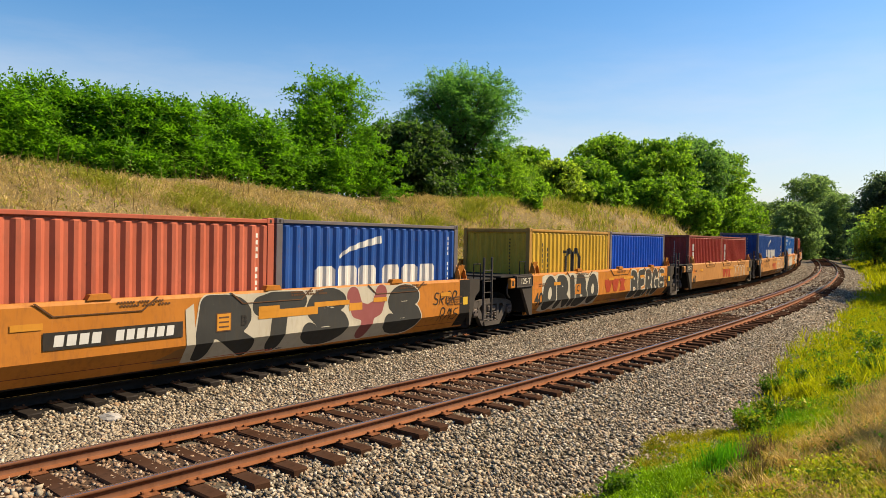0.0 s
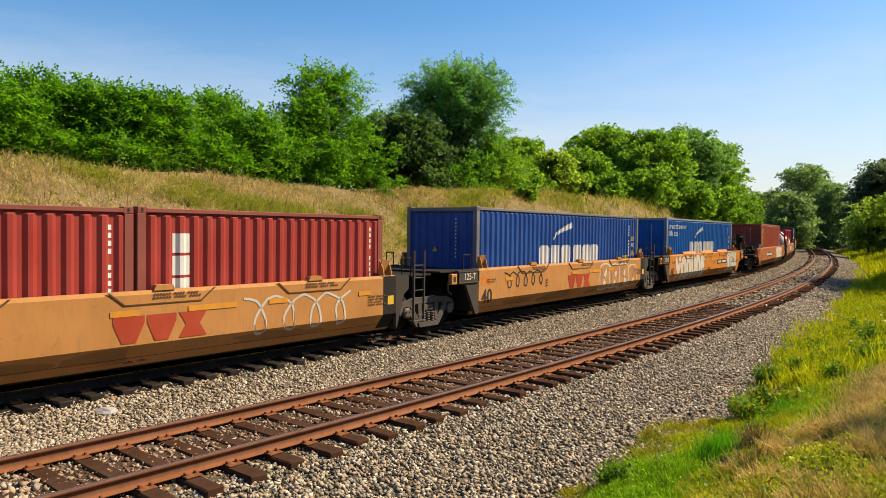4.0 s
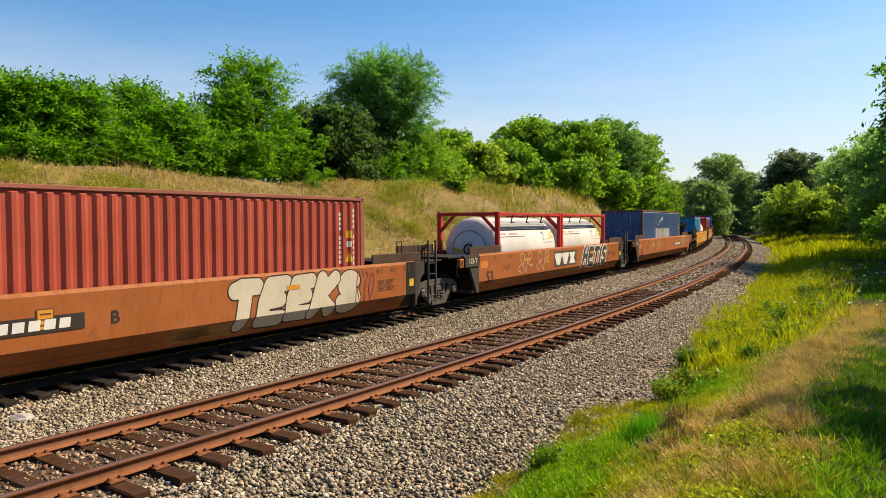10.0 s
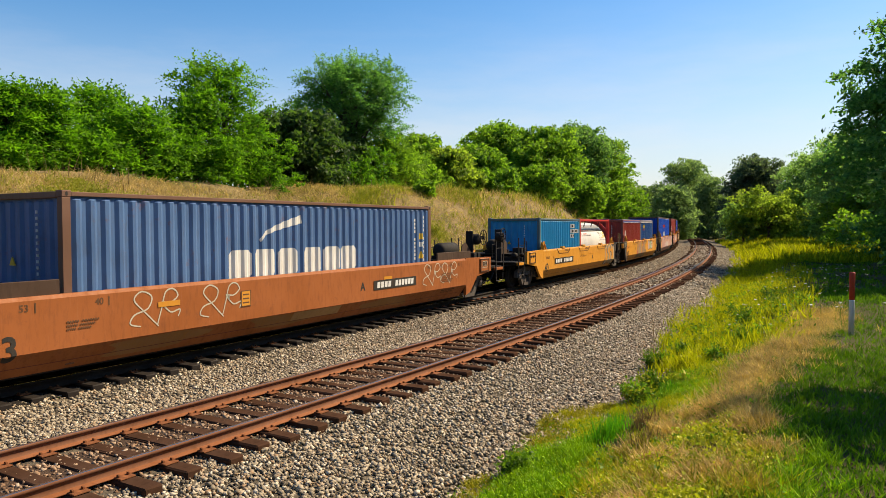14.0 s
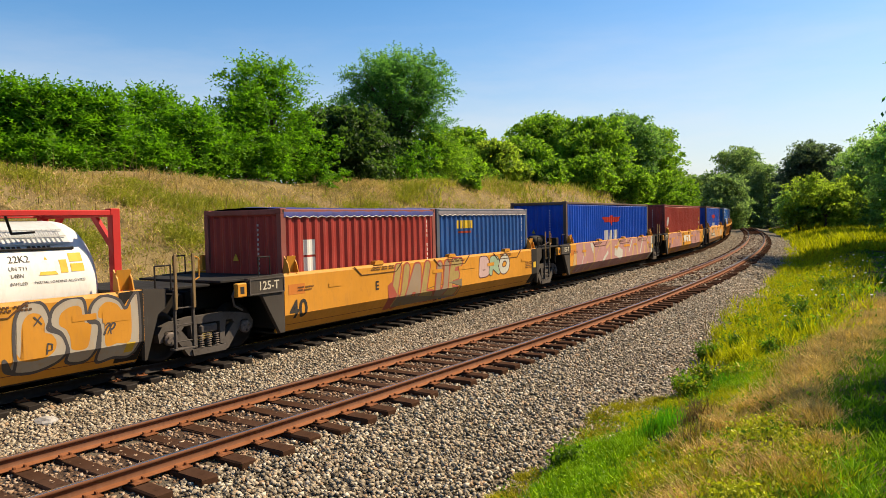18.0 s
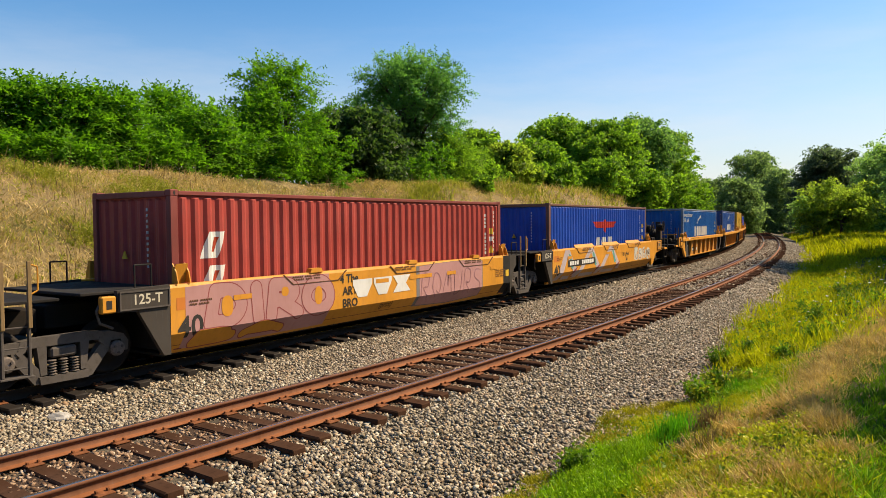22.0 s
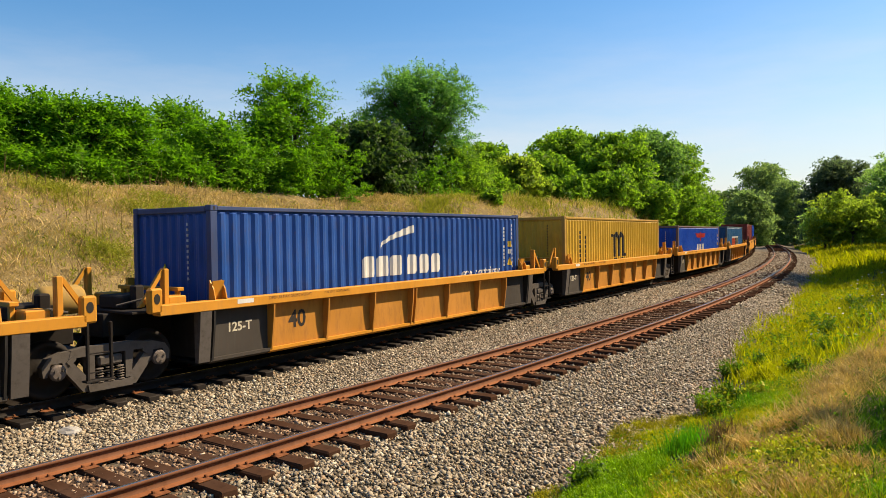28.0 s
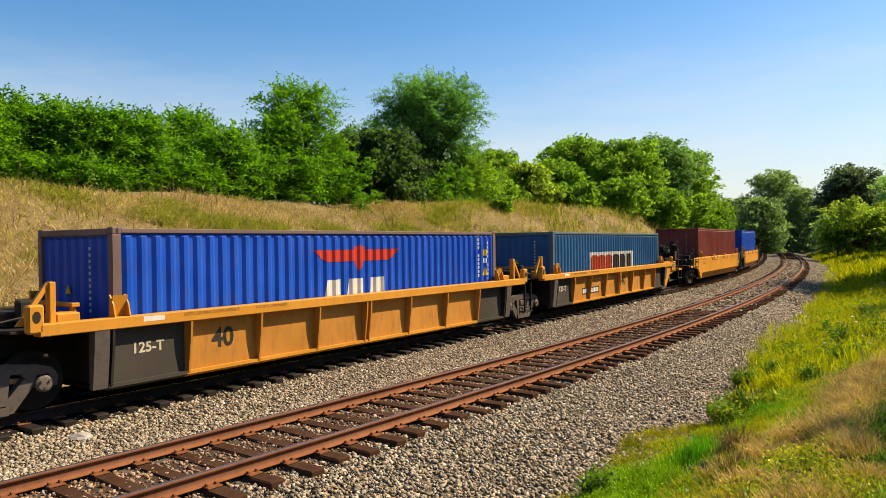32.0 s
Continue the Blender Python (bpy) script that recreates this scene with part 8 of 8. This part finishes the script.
u = car(smooth_well(HALF53, END53, "joint", "joint", M_BROWN, "rust-brown well car with a black and white block mark and sprays", "53"), S6)
long_walls(u)
for seed, a in ((61, -4.9), (62, -3.2)):
    scroll(u, a + 0.6, 1.0, 1.25, 0.72, M_CREAM)
three_blocks(u, -1.33, 0.76, 2.45, 0.46, M_WHITE, painted("dark_panel", (0.085, 0.066, 0.055), amount=0.3))
throwup(u, "HETIS", 2.05, 5.50, 0.48, 1.42, (M_CHAR,), M_WHITE, 63, 0.22, 0.055, 0.08, tail=0.28)
laid("hand_writing", [], ("well",), 0.0075, M_INK, u, "black hand-sprayed words", [("KBLY", 0.2, 6.0, 0.98, 0.002), ("PIC", 0.2, 5.75, 0.72, 0.002)])
for dx in (-3.05, 3.05):
    stand(tank_container("white insulated tank container in a red frame"), S6 + dx)

u = car(smooth_well(HALF53, END53, "joint", "coupled", M_BROWN, "rust-brown end well car with looping pale tags", "53"), S7)
long_walls(u)
for seed, a in ((71, -5.0), (72, -3.4), (73, 5.2), (74, 6.3)):
    scroll(u, a + 0.55, 1.05, 1.1, 0.66, M_CREAM)
number_plate(u, 2.6, 0.82, 2.2, 0.26)
laid("unit_letter", [], ("well",), 0.006, M_INK, u, "", [("A", 0.30, 2.1, 0.95, 0.008)])
laid("plain_patch", [rect(-0.6, 1.2, 0.36, 0.56)], ("well",), 0.004, painted("tan_patch", (0.46, 0.26, 0.10), amount=0.3), u)
t = stand(container(L40, H9, SLATE, "weathered slate-blue forty-foot container with a cream sweep and blocks", (0.19, 0.10, 0.065), 0.35), S7); ends_marks(t, L40, H9); line_logo(t)

# set three: five golden units
S8, S9, S10, S11, S12 = 153.32, 169.17, 185.02, 200.96, 216.90
u = car(smooth_well(HALF40, END40, "coupled", "joint", M_GOLD, "golden-yellow end well car with a plain side and one sprayed piece", "40"), S8)
guides(u, 6.0, M_GOLD); flaps(u, (-3.4, 0.0, 3.4), M_GOLD)
number_plate(u, -4.75, 0.78, 2.85, 0.26)
laid("unit_letter", [], ("well",), 0.006, M_INK, u, "", [("A", 0.30, 1.55, 0.86, 0.008)])
laid("size_mark", [], ("well",), 0.006, M_INK, u, "stencilled size of the well", [("40", 0.5, -5.85, 0.66, 0.01)])
M_DARKSPRAY = painted("dark_spray", (0.09, 0.08, 0.08), amount=0.3)
M_ASH = painted("ash_spray", (0.50, 0.43, 0.34), (0.58, 0.30, 0.08), 0.6)
for outline, up in (([(4.2, 0.38), (4.17, 0.75), (4.2, 1.2), (4.36, 1.43), (4.6, 1.40), (4.71, 1.16), (4.67, 1.0), (4.87, 0.89), (4.96, 0.68), (4.85, 0.46), (4.5, 0.34), (4.1, 0.42), (4.02, 0.62)], 0.0042),
                    ([(4.71, 1.05), (4.76, 1.3), (5.0, 1.44), (5.24, 1.40), (5.31, 1.05), (5.48, 0.98), (5.47, 0.75), (5.35, 0.40), (5.0, 0.42), (4.97, 0.66), (4.88, 0.9)], 0.0052),
                    ([(5.5, 0.36), (5.5, 0.95), (5.34, 1.07), (5.38, 1.3), (5.58, 1.43), (5.84, 1.34), (5.96, 1.18), (6.07, 1.34), (6.2, 1.38), (6.18, 0.42), (5.8, 0.36)], 0.0062)):
    bubble(u, outline, M_ASH, M_GOLD, M_DARKSPRAY, up)
laid("cross_mark", stroke([(4.47, 1.21), (4.58, 1.09)], 0.022) + stroke([(4.57, 1.21), (4.47, 1.08)], 0.022), ("well",), 0.0105, M_DARKSPRAY, u)
laid("loop_mark", stroke([(4.64, 0.62), (4.66, 0.78), (4.73, 0.76), (4.72, 0.68), (4.66, 0.67)], 0.02), ("well",), 0.0105, M_DARKSPRAY, u)
laid("orange_patch", [rect(5.55, 6.05, 0.98, 1.16)], ("well",), 0.0112, M_PATCH, u, "fresh orange paint patch")
laid("yellow_label", [rect(5.96, 6.12, 0.42, 0.60)], ("well",), 0.0112, M_YELLOW, u)
tag(u, 82, 5.56, 5.76, 0.78, 0.98, M_DARKSPRAY, 0.03, 2)
t = stand(container(L20, H8, SKYB, "sky blue twenty-foot container with grey frame", (0.10, 0.17, 0.20), 0.2), S8 - 3.05); ends_marks(t, L20, H8)
for x, z, w, n in ((1.45, 2.13, 0.75, 4), (1.45, 1.88, 1.35, 7), (1.45, 1.66, 0.65, 4)):
    laid("white_strip", [rect(x, x + w, z, z + 0.19)], ("ribs", FACE), 0.004, M_WHITE, t)
    for q in bars(x + 0.04, z + 0.045, w - 0.06, 0.10, n, 0.5):
        laid("number_bar", [q], ("ribs", FACE), 0.007, M_INK, t)
laid("load_limit", [], ("well",), 0.006, M_STENCIL, u, "", [("LD LMT 119700 PER UNIT", 0.105, -0.15, 0.98, 0.0)])
stand(tank_container("white insulated tank container in a red frame"), S8 + 3.05)

u = car(smooth_well(HALF40, END40, "joint", "joint", M_GOLD, "golden-yellow well car with a faded grey and red sprayed piece", "40"), S9)
guides(u, 6.0, M_GOLD); flaps(u, (-3.0, 0.5, 4.0), M_GOLD)
laid("unit_letter", [], ("well",), 0.006, M_INK, u, "", [("E", 0.30, -3.1, 0.93, 0.008)])
M_BUFF = painted("buffed_grey_brown", (0.22, 0.17, 0.11), (0.42, 0.24, 0.06), 0.5)
throwup(u, "UALUE", -2.45, 0.95, 0.30, 1.42, (painted("olive_spray", (0.42, 0.30, 0.10), (0.20, 0.16, 0.12), 0.6), painted("grey_brown_spray", (0.34, 0.25, 0.17), (0.5, 0.3, 0.08), 0.5)), painted("red_rim", (0.42, 0.09, 0.06), (0.3, 0.2, 0.12), 0.4), 91, 0.24, 0.05, 0.05, tail=0.2)
laid("buffed_band", [[(-2.30, 0.30), (0.98, 0.30), (1.02, 0.80), (0.3, 0.74), (-0.6, 0.70), (-1.5, 0.58), (-2.25, 0.62)]], ("well",), 0.0078, M_BUFF, u, "band painted over in grey brown")
laid("red_flash", [[(-2.62, 0.26), (-2.38, 0.26), (-2.28, 0.66), (-2.5, 0.98), (-2.66, 0.9)]], ("well",), 0.0072, painted("red_rim", (0.42, 0.09, 0.06), (0.3, 0.2, 0.12), 0.4), u)
throwup(u, "BRO", 2.1, 4.1, 0.72, 1.40, (painted("rose_spray", (0.62, 0.42, 0.40), amount=0.3), painted("mint_spray", (0.36, 0.48, 0.32), amount=0.3), painted("pale_mint", (0.62, 0.60, 0.50), amount=0.3)), painted("maroon_line", (0.10, 0.035, 0.035), amount=0.3), 92, 0.20, 0.03, 0.10)
t = stand(container(L20, H8, DEEPRED, "dark red open-top container under a blue tarpaulin", (0.30, 0.09, 0.07), 0.2, plain("blue_tarp", (0.045, 0.05, 0.22), 0.6, 0, 0.3, 5)), S9 - 3.05); ends_marks(t, L20, H8)
stacked_marks(t, -2.3, H8 - 0.25, 3, M_WHITE, 0.34)
t = stand(container(L20, H8, (0.022, 0.10, 0.34), "dark blue open-top container under a grey tarpaulin", (0.10, 0.12, 0.16), 0.25, plain("grey_tarp", (0.17, 0.15, 0.17), 0.7, 0, 0.3, 5)), S9 + 3.05); ends_marks(t, L20, H8)
laid("yellow_blocks", bars(-1.9, 2.0, 1.05, 0.24, 5, 0.15), ("ribs", FACE), 0.004, painted("sign_yellow", (0.75, 0.50, 0.03), amount=0.1), t)
laid("red_bar", [rect(-1.75, -0.95, 1.86, 1.92)], ("ribs", FACE), 0.004, M_LOGO_RED, t)

u = car(smooth_well(HALF40, END40, "joint", "joint", M_GOLD, "golden-yellow well car sprayed dusty pink from end to end", ""), S10)
guides(u, 6.0, M_GOLD); flaps(u, (-2.6, 1.0, 4.2), M_GOLD)
laid("sprayed_field", [[(-5.55, 0.24), (5.7, 0.24), (5.75, 1.44), (-5.6, 1.44)]], ("well",), 0.003, M_PINK, u, "dusty pink sprayed field")
M_BARE = painted("pale_yellow_gap", (0.60, 0.38, 0.16), (0.55, 0.28, 0.2), 0.4)
for k, (a, b, c, d, w) in enumerate(((-5.9, 0.28, -5.72, 1.0, 0.30), (-5.15, 0.30, -4.75, 0.9, 0.05), (-4.72, 1.40, -4.58, 0.95, 0.22), (-4.3, 0.28, -4.28, 0.62, 0.14), (-3.75, 1.42, -3.5, 1.12, 0.30), (-3.42, 1.16, -3.46, 0.30, 0.16), (-3.3, 0.66, -2.5, 1.4, 0.05), (-2.2, 0.58, -1.55, 0.92, 0.16), (-1.2, 1.36, -1.75, 1.12, 0.14), (-1.1, 1.42, -1.06, 0.40, 0.18), (-0.4, 0.95, 0.5, 0.72, 0.50), (0.2, 1.42, -0.25, 1.05, 0.26), (1.1, 0.42, 1.35, 1.40, 0.12), (1.7, 0.78, 2.3, 1.38, 0.10), (2.3, 0.30, 2.5, 1.1, 0.20), (3.0, 1.40, 3.3, 0.42, 0.22), (3.75, 0.70, 4.2, 1.36, 0.14), (4.4, 0.30, 4.6, 0.95, 0.18), (5.0, 1.36, 5.3, 0.66, 0.22), (5.9, 0.3, 5.95, 1.4, 0.3))):
    for q in stroke([(a, b), (c, d)], w):
        laid("sprayed_gap", [clampz(q)], ("well",), 0.0048 + 0.0003 * (k % 3), (M_BARE, M_PALE, M_BARE)[k % 3], u)
t = stand(container(L40, H9, ROYAL, "bright blue forty-foot container with a red winged shape", (0.15, 0.10, 0.085), 0.15), S10); ends_marks(t, L40, H9)
eagle(t, -1.55, 2.0, 2.7)
part("air_tank", MB().lathe([(-0.62, 0.04), (-0.58, 0.14), (-0.50, 0.19), (0.50, 0.19), (0.58, 0.14), (0.62, 0.04)], 18, "x", (-HALF40 - 0.75, -0.35, 1.64)), M_BLACK, u, "black air reservoir", True)
for x in (-0.36, 0.36):
    part("tank_cradle", MB().cbox(-HALF40 - 0.75 + x - 0.04, -HALF40 - 0.75 + x + 0.04, -0.6, -0.1, 1.43, 1.55, 0.01), M_GRIME, u)
part("valve_box", MB().cbox(-HALF40 - 0.45, -HALF40 - 0.2, -1.05, -0.65, 1.43, 1.72, 0.02), M_GRIME, u)
part("valve_box", MB().cbox(-HALF40 - 1.25, -HALF40 - 1.0, 0.1, 0.6, 1.43, 1.66, 0.02), M_GRIME, u)
part("brake_pipe", MB().path([(-HALF40 - 1.4, -0.9, 1.47), (-HALF40 - 0.9, -0.95, 1.58), (-HALF40 - 0.5, -0.85, 1.5)], 0.022, 6), M_TRUCK, u)


u = car(smooth_well(HALF40, END40, "joint", "joint", M_GOLD, "golden-yellow well car with two large dusty pink sprayed pieces", "40"), S11)
guides(u, 6.0, M_GOLD); flaps(u, (-2.6, 1.0, 4.2), M_GOLD)
backing(u, -6.2, -2.0, 0.24, 1.44, M_PINK, 111, n=1, bow=0.03)
throwup(u, "DIRO", -5.55, -2.05, 0.50, 1.42, (M_PINK,), M_MAROON, 111, 0.27, 0.022, 0.06, 0.0045)
for a, b, w, h in ((-5.05, 0.97, 0.14, 0.2), (-2.55, 0.95, 0.12, 0.2), (-3.55, 1.12, 0.10, 0.10)):
    laid("sprayed_gap", [oval(a, b, w, h, 18, 2.4)], ("well",), 0.0085, M_GOLD, u)
throwup(u, "BA", -5.9, -3.5, 0.24, 0.62, (M_GOLD,), M_MAROON, 112, 0.16, 0.02, 0.0, 0.0088)
laid("hand_writing", [], ("well",), 0.0075, M_INK, u, "black hand-sprayed words", [("4 The", 0.27, -1.52, 1.24, 0.006), ("ART", 0.27, -1.5, 0.96, 0.006), ("BRO", 0.27, -1.5, 0.68, 0.006)])
laid("hand_writing", [], ("well",), 0.0075, M_STENCIL, u, "", [("(print)", 0.2, -0.1, 0.50, 0.002)])
three_blocks(u, -1.4, 0.78, 2.3, 0.42, M_WHITE)
backing(u, 0.95, 4.75, 0.25, 1.44, M_GREY, 113, 0.0028, n=1, bow=0.08)
backing(u, 1.10, 4.70, 0.27, 1.43, M_PINK, 113, 0.0042, n=1, bow=0.08)
tag(u, 116, 1.3, 4.5, 0.45, 1.25, painted("rose_line", (0.34, 0.16, 0.17), amount=0.3), 0.035, 6)
t = stand(container(L40, H9, (0.42, 0.062, 0.048), "red forty-foot container with small white stacked blocks", (0.26, 0.06, 0.05), 0.15), S11); ends_marks(t, L40, H9)
for z in (1.62, 0.98):
    o = laid("white_emblem", [[(-5.45, z), (-5.05, z), (-4.85, z + 0.5), (-5.25, z + 0.5)]], ("ribs", FACE), 0.004, M_WHITE, t, "plain white slanted shape")
    laid("emblem_gap", [[(-5.2, z + 0.12), (-5.12, z + 0.12), (-5.02, z + 0.4), (-5.1, z + 0.4)]], ("ribs", FACE), 0.007, M_LOGO_RED, o)

u = car(smooth_well(HALF40, END40, "joint", "coupled", M_GOLD, "golden-yellow end well car with pale angular sprays and a brake platform", "40"), S12)
guides(u, 6.0, M_GOLD); flaps(u, (-3.0, 0.15, 3.3), M_GOLD, False); raised_plates(u, (-3.0, 0.15, 3.3), M_GOLD)
number_plate(u, -4.85, 0.76, 2.95, 0.25)
M_LILAC = painted("lilac_spray", (0.50, 0.42, 0.44), (0.45, 0.30, 0.18), 0.45, 0.6)
M_TEAL = painted("teal_spray", (0.10, 0.34, 0.30), (0.3, 0.3, 0.2), 0.3, 0.6)
for k, (a, m, b) in enumerate(((-5.7, -4.9, -3.9), (-3.9, -2.35, -1.3), (-1.45, 0.1, 1.25))):
    for j, pts in enumerate(([(a, 0.30), (m, 1.38)], [(m, 1.40), (b, 0.36)])):
        (p0, q0), (p1, q1) = pts
        d = 0.22
        laid("angular_spray", [clampz([(p0 - d, q0), (p0 + d, q0), (p1 + d, q1), (p1 - d, q1)])], ("well",), 0.004 + 0.001 * j, M_LILAC, u, "wide lilac sprayed band")
    laid("angular_spray", [clampz([(m + 0.12, 1.25), (m + 0.32, 1.2), (m + 0.62, 0.72), (m + 0.42, 0.66)])], ("well",), 0.0062, M_TEAL, u)
    laid("angular_spray", [clampz([(b - 0.55, 0.36), (b - 0.32, 0.62), (b + 0.05, 0.72), (b - 0.2, 0.5)])], ("well",), 0.0066, M_MAROON, u)
    laid("angular_spray", [clampz([(a + 0.5, 0.30), (a + 0.55, 0.44), (b - 0.5, 0.40), (b - 0.5, 0.28)])], ("well",), 0.0058, M_LILAC, u)
laid("unit_letter", [], ("well",), 0.008, M_INK, u, "", [("B", 0.28, 1.75, 0.98, 0.008)])
laid("hand_writing", [], ("well",), 0.008, M_INK, u, "black hand-sprayed words", [("i gAve", 0.24, 2.25, 0.98, 0.004), ("up", 0.24, 2.25, 0.76, 0.004)])
piece(u, 121, 3.4, 6.0, 0.55, 1.25, 4, M_PALE, M_GREY, M_GOLD)
t = stand(container(L40, H9, (0.012, 0.085, 0.52), "blue forty-foot container with rusty posts and a red winged shape", (0.20, 0.10, 0.07), 0.25), S12); ends_marks(t, L40, H9)
eagle(t, -1.47, 1.93, 2.95)

# set four: five older yellow units with ribbed sides
S13, S14, S15, S16, S17 = 237.00, 253.01, 268.93, 284.97, 301.13
boxes = [(S13, H9, BLUE, "blue forty-foot container with white words, a sweep and blocks", (0.20, 0.26, 0.34)), (S14, H9, NAVY, "navy blue forty-foot container with a white sweep and blocks", (0.05, 0.08, 0.2)),
         (S15, H9, MUSTARD, "mustard yellow forty-foot container with a large black block mark", (0.55, 0.33, 0.07)), (S16, H8, ROYAL, "bright blue forty-foot container with rusty posts and a red winged shape", (0.20, 0.14, 0.13)),
         (S17, H8, (0.018, 0.12, 0.30), "teal-blue forty-foot container with a white panel of red and black blocks", (0.10, 0.16, 0.2))]
for i, (s, H, col, lab, post) in enumerate(boxes):
    car(ribbed_well(6.28, 7.95, "coupled" if i == 0 else "joint", "coupled" if i == 4 else "joint", M_GOLD, "yellow ribbed well car with black end panels", i in (0, 4)), s)
    t = stand(container(L40, H, col, lab, post, 0.12), s)
    ends_marks(t, L40, H, M_BLACKBLOCK if i == 2 else None)
    if i < 2:
        line_logo(t, True, 1 if i == 0 else 0.73, 0.0 if i == 0 else 0.4)
    if i == 0:
        laid("white_words", [], ("ribs", FACE), 0.004, M_WHITE, t, "", [("advanced container", 0.335, -4.34, 2.50, 0.006), ("light steel", 0.335, -4.99, 2.17, 0.006)])
    if i == 1:
        laid("white_words", [], ("ribs", FACE), 0.004, M_WHITE, t, "", [("eco container", 0.40, 3.8, 1.16, 0.006)])
    if i == 2:
        bold_mark(t, 0.0, 1.22, 1.6, 1.05)
        for dx in (-0.45, 0.4):
            laid("black_mark", [ribbon(curve([(dx + 0.24, 1.02), (dx, 1.12), (dx - 0.26, 0.95), (dx - 0.1, 0.74), (dx + 0.22, 0.78)]), 0.15, 0.7)], ("ribs", FACE), 0.004, M_BLACKBLOCK, t)
        stacked_marks(t, -4.6, H9 - 0.1, 10, M_BLACKBLOCK, 0.13); stacked_marks(t, -4.05, H9 - 0.3, 8, M_BLACKBLOCK, 0.13)
    if i == 3:
        eagle(t, -1.49, 1.87, 2.95)
    if i == 4:
        laid("white_panel", [rect(-2.7, 2.4, 0.95, 1.80)], ("ribs", FACE), 0.004, M_WHITE, t)
        block_logo(t, -2.6, 1.02, 2.55, 0.66, M_LOGO_RED, 3, 9, "red blocks", 0.008)
        block_logo(t, -0.15, 1.02, 2.5, 0.66, M_BLACKBLOCK, 3, 9, "black blocks", 0.008)

# the head of set five, far down the line
S18, S19 = 321.2, 337.15
for s, kind, col, lab in ((S18, "coupled", (0.27, 0.055, 0.045), "red forty-foot container, far down the line"), (S19, "joint", ROYAL, "blue forty-foot container, far down the line")):
    u = car(smooth_well(HALF40, END40, kind, "joint", M_GOLD, "golden-yellow well car far down the line", "40"), s)
    guides(u, 6.0, M_GOLD); flaps(u, (-2.6, 1.0, 4.2), M_GOLD)
    t = stand(container(L40, H9, col, lab, None, 0.1), s); ends_marks(t, L40, H9)

for i, (u, s) in enumerate([(u, s) for u, s, _ in riders if u.name.startswith("well_car") and s < S13 or S17 < s]):
    if S5 <= s <= S7:
        decals(u, 400 + i, (), ((-4.4, 0.5), (3.1, 0.4)), ((-2.3, 0.86, 0.28, 0.34),))
        for x, m in ((-6.9, "53"), (-5.6, "40"), (5.55, "40"), (6.35, "45"), (6.95, "48"), (7.55, "53")):
            laid("well_tick", [rect(x + 0.17, x + 0.195, 1.20, 1.36)], ("well",), 0.004, M_STENCIL, u)
            laid("well_mark", [], ("well",), 0.004, M_STENCIL, u, "", [(m, 0.16, x, 1.28, 0.003)])
        lower_text(u, 6.35, 1.02, 5, 0.75); lower_text(u, 6.4, 0.5, 2, 0.9); lower_text(u, -6.2, 0.98, 3, 0.6)
    else:
        decals(u, 400 + i, (-2.8, 0.7, 4.0), ((-4.9, 0.45), (-0.55, 0.5), (0.85, 1.0), (2.6, 0.45), (5.05, 0.4)), ((-1.48, 0.76, 0.32, 0.34),) if s == S0 else ())
        if s != S8:
            lower_text(u, 5.35, 1.0, 4, 0.6)
        lower_text(u, -5.9, 1.12, 2, 0.5)

M_SOOT = painted("soot_grey", (0.36, 0.175, 0.06), (0.46, 0.20, 0.05), 0.8, 0.8)
for t, s, _ in riders:
    if t.name.startswith("shipping_container") and t.dimensions.x == 0 and s in (S3, S4, S5, S7, S11, S12, S13, S14, S16):
        hazard_marks(t, L40)
for i, (u, s) in enumerate([(u, s) for u, s, _ in riders if u.name.startswith("well_car") and s <= S7]):
    rnd = random.Random(500 + i)
    for k in range(3):
        x, w = rnd.uniform(-5.5, 4.0), rnd.uniform(0.5, 1.3)
        laid("sooty_patch", [clampz(blob(rnd, x, 0.42, w, rnd.uniform(0.08, 0.14)), 0.24, 0.575)], ("well",), 0.0022, M_SOOT, u, "sooty worn patch")

for a, b in ((S0, S1), (S1, S2), (S2, S3), (S3, S4), (S5, S6), (S6, S7), (S8, S9), (S9, S10), (S10, S11), (S11, S12), (S13, S14), (S14, S15), (S15, S16), (S16, S17), (S18, S19)):
    truck_at((a + b) / 2)
for s in (S4 + 7.35, S5 - 9.1, S7 + 9.1, S8 - 7.35, S12 + 7.35, S13 - 7.35, S17 + 7.35, S18 - 7.35):
    truck_at(s)


# ---------------------------------------------------------------- what moves
SPEED_T = (0, 4, 8, 12, 16, 20, 24, 28, 32)
SPEED_V = (8.574, 8.626, 8.680, 8.583, 8.492, 8.760, 8.585, 8.490, 8.565)
_tt = np.linspace(0, 32, 1281)
_vv = np.interp(_tt, SPEED_T, SPEED_V)
_dd = np.concatenate([[0], np.cumsum((_vv[1:] + _vv[:-1]) / 2 * (_tt[1] - _tt[0]))])


def gone(t):
    return float(np.interp(t, _tt, _dd))


def seat(s, z):
    """The pose of something that rides at s on the train's track."""
    xa, ya, _ = far(s - 5.0)
    xb, yb, _ = far(s + 5.0)
    h = math.degrees(math.atan2(yb - ya, xb - xa))
    return pose(float(xa + xb) / 2, float(ya + yb) / 2, z + float(level(s)), 0, 0, h)


def motions():
    for t, s0, z in riders:
        walk(t, [(float(k), seat(s0 - gone(k), z)) for k in range(33)])
    turns = [(k / 15, -math.degrees(gone(k / 15) / 0.457)) for k in range(481)]
    for w in wheelsets:
        x, y, z = w.location
        walk(w, [(t, pose(x, y, z, 0, a, 0)) for t, a in turns])


motions()
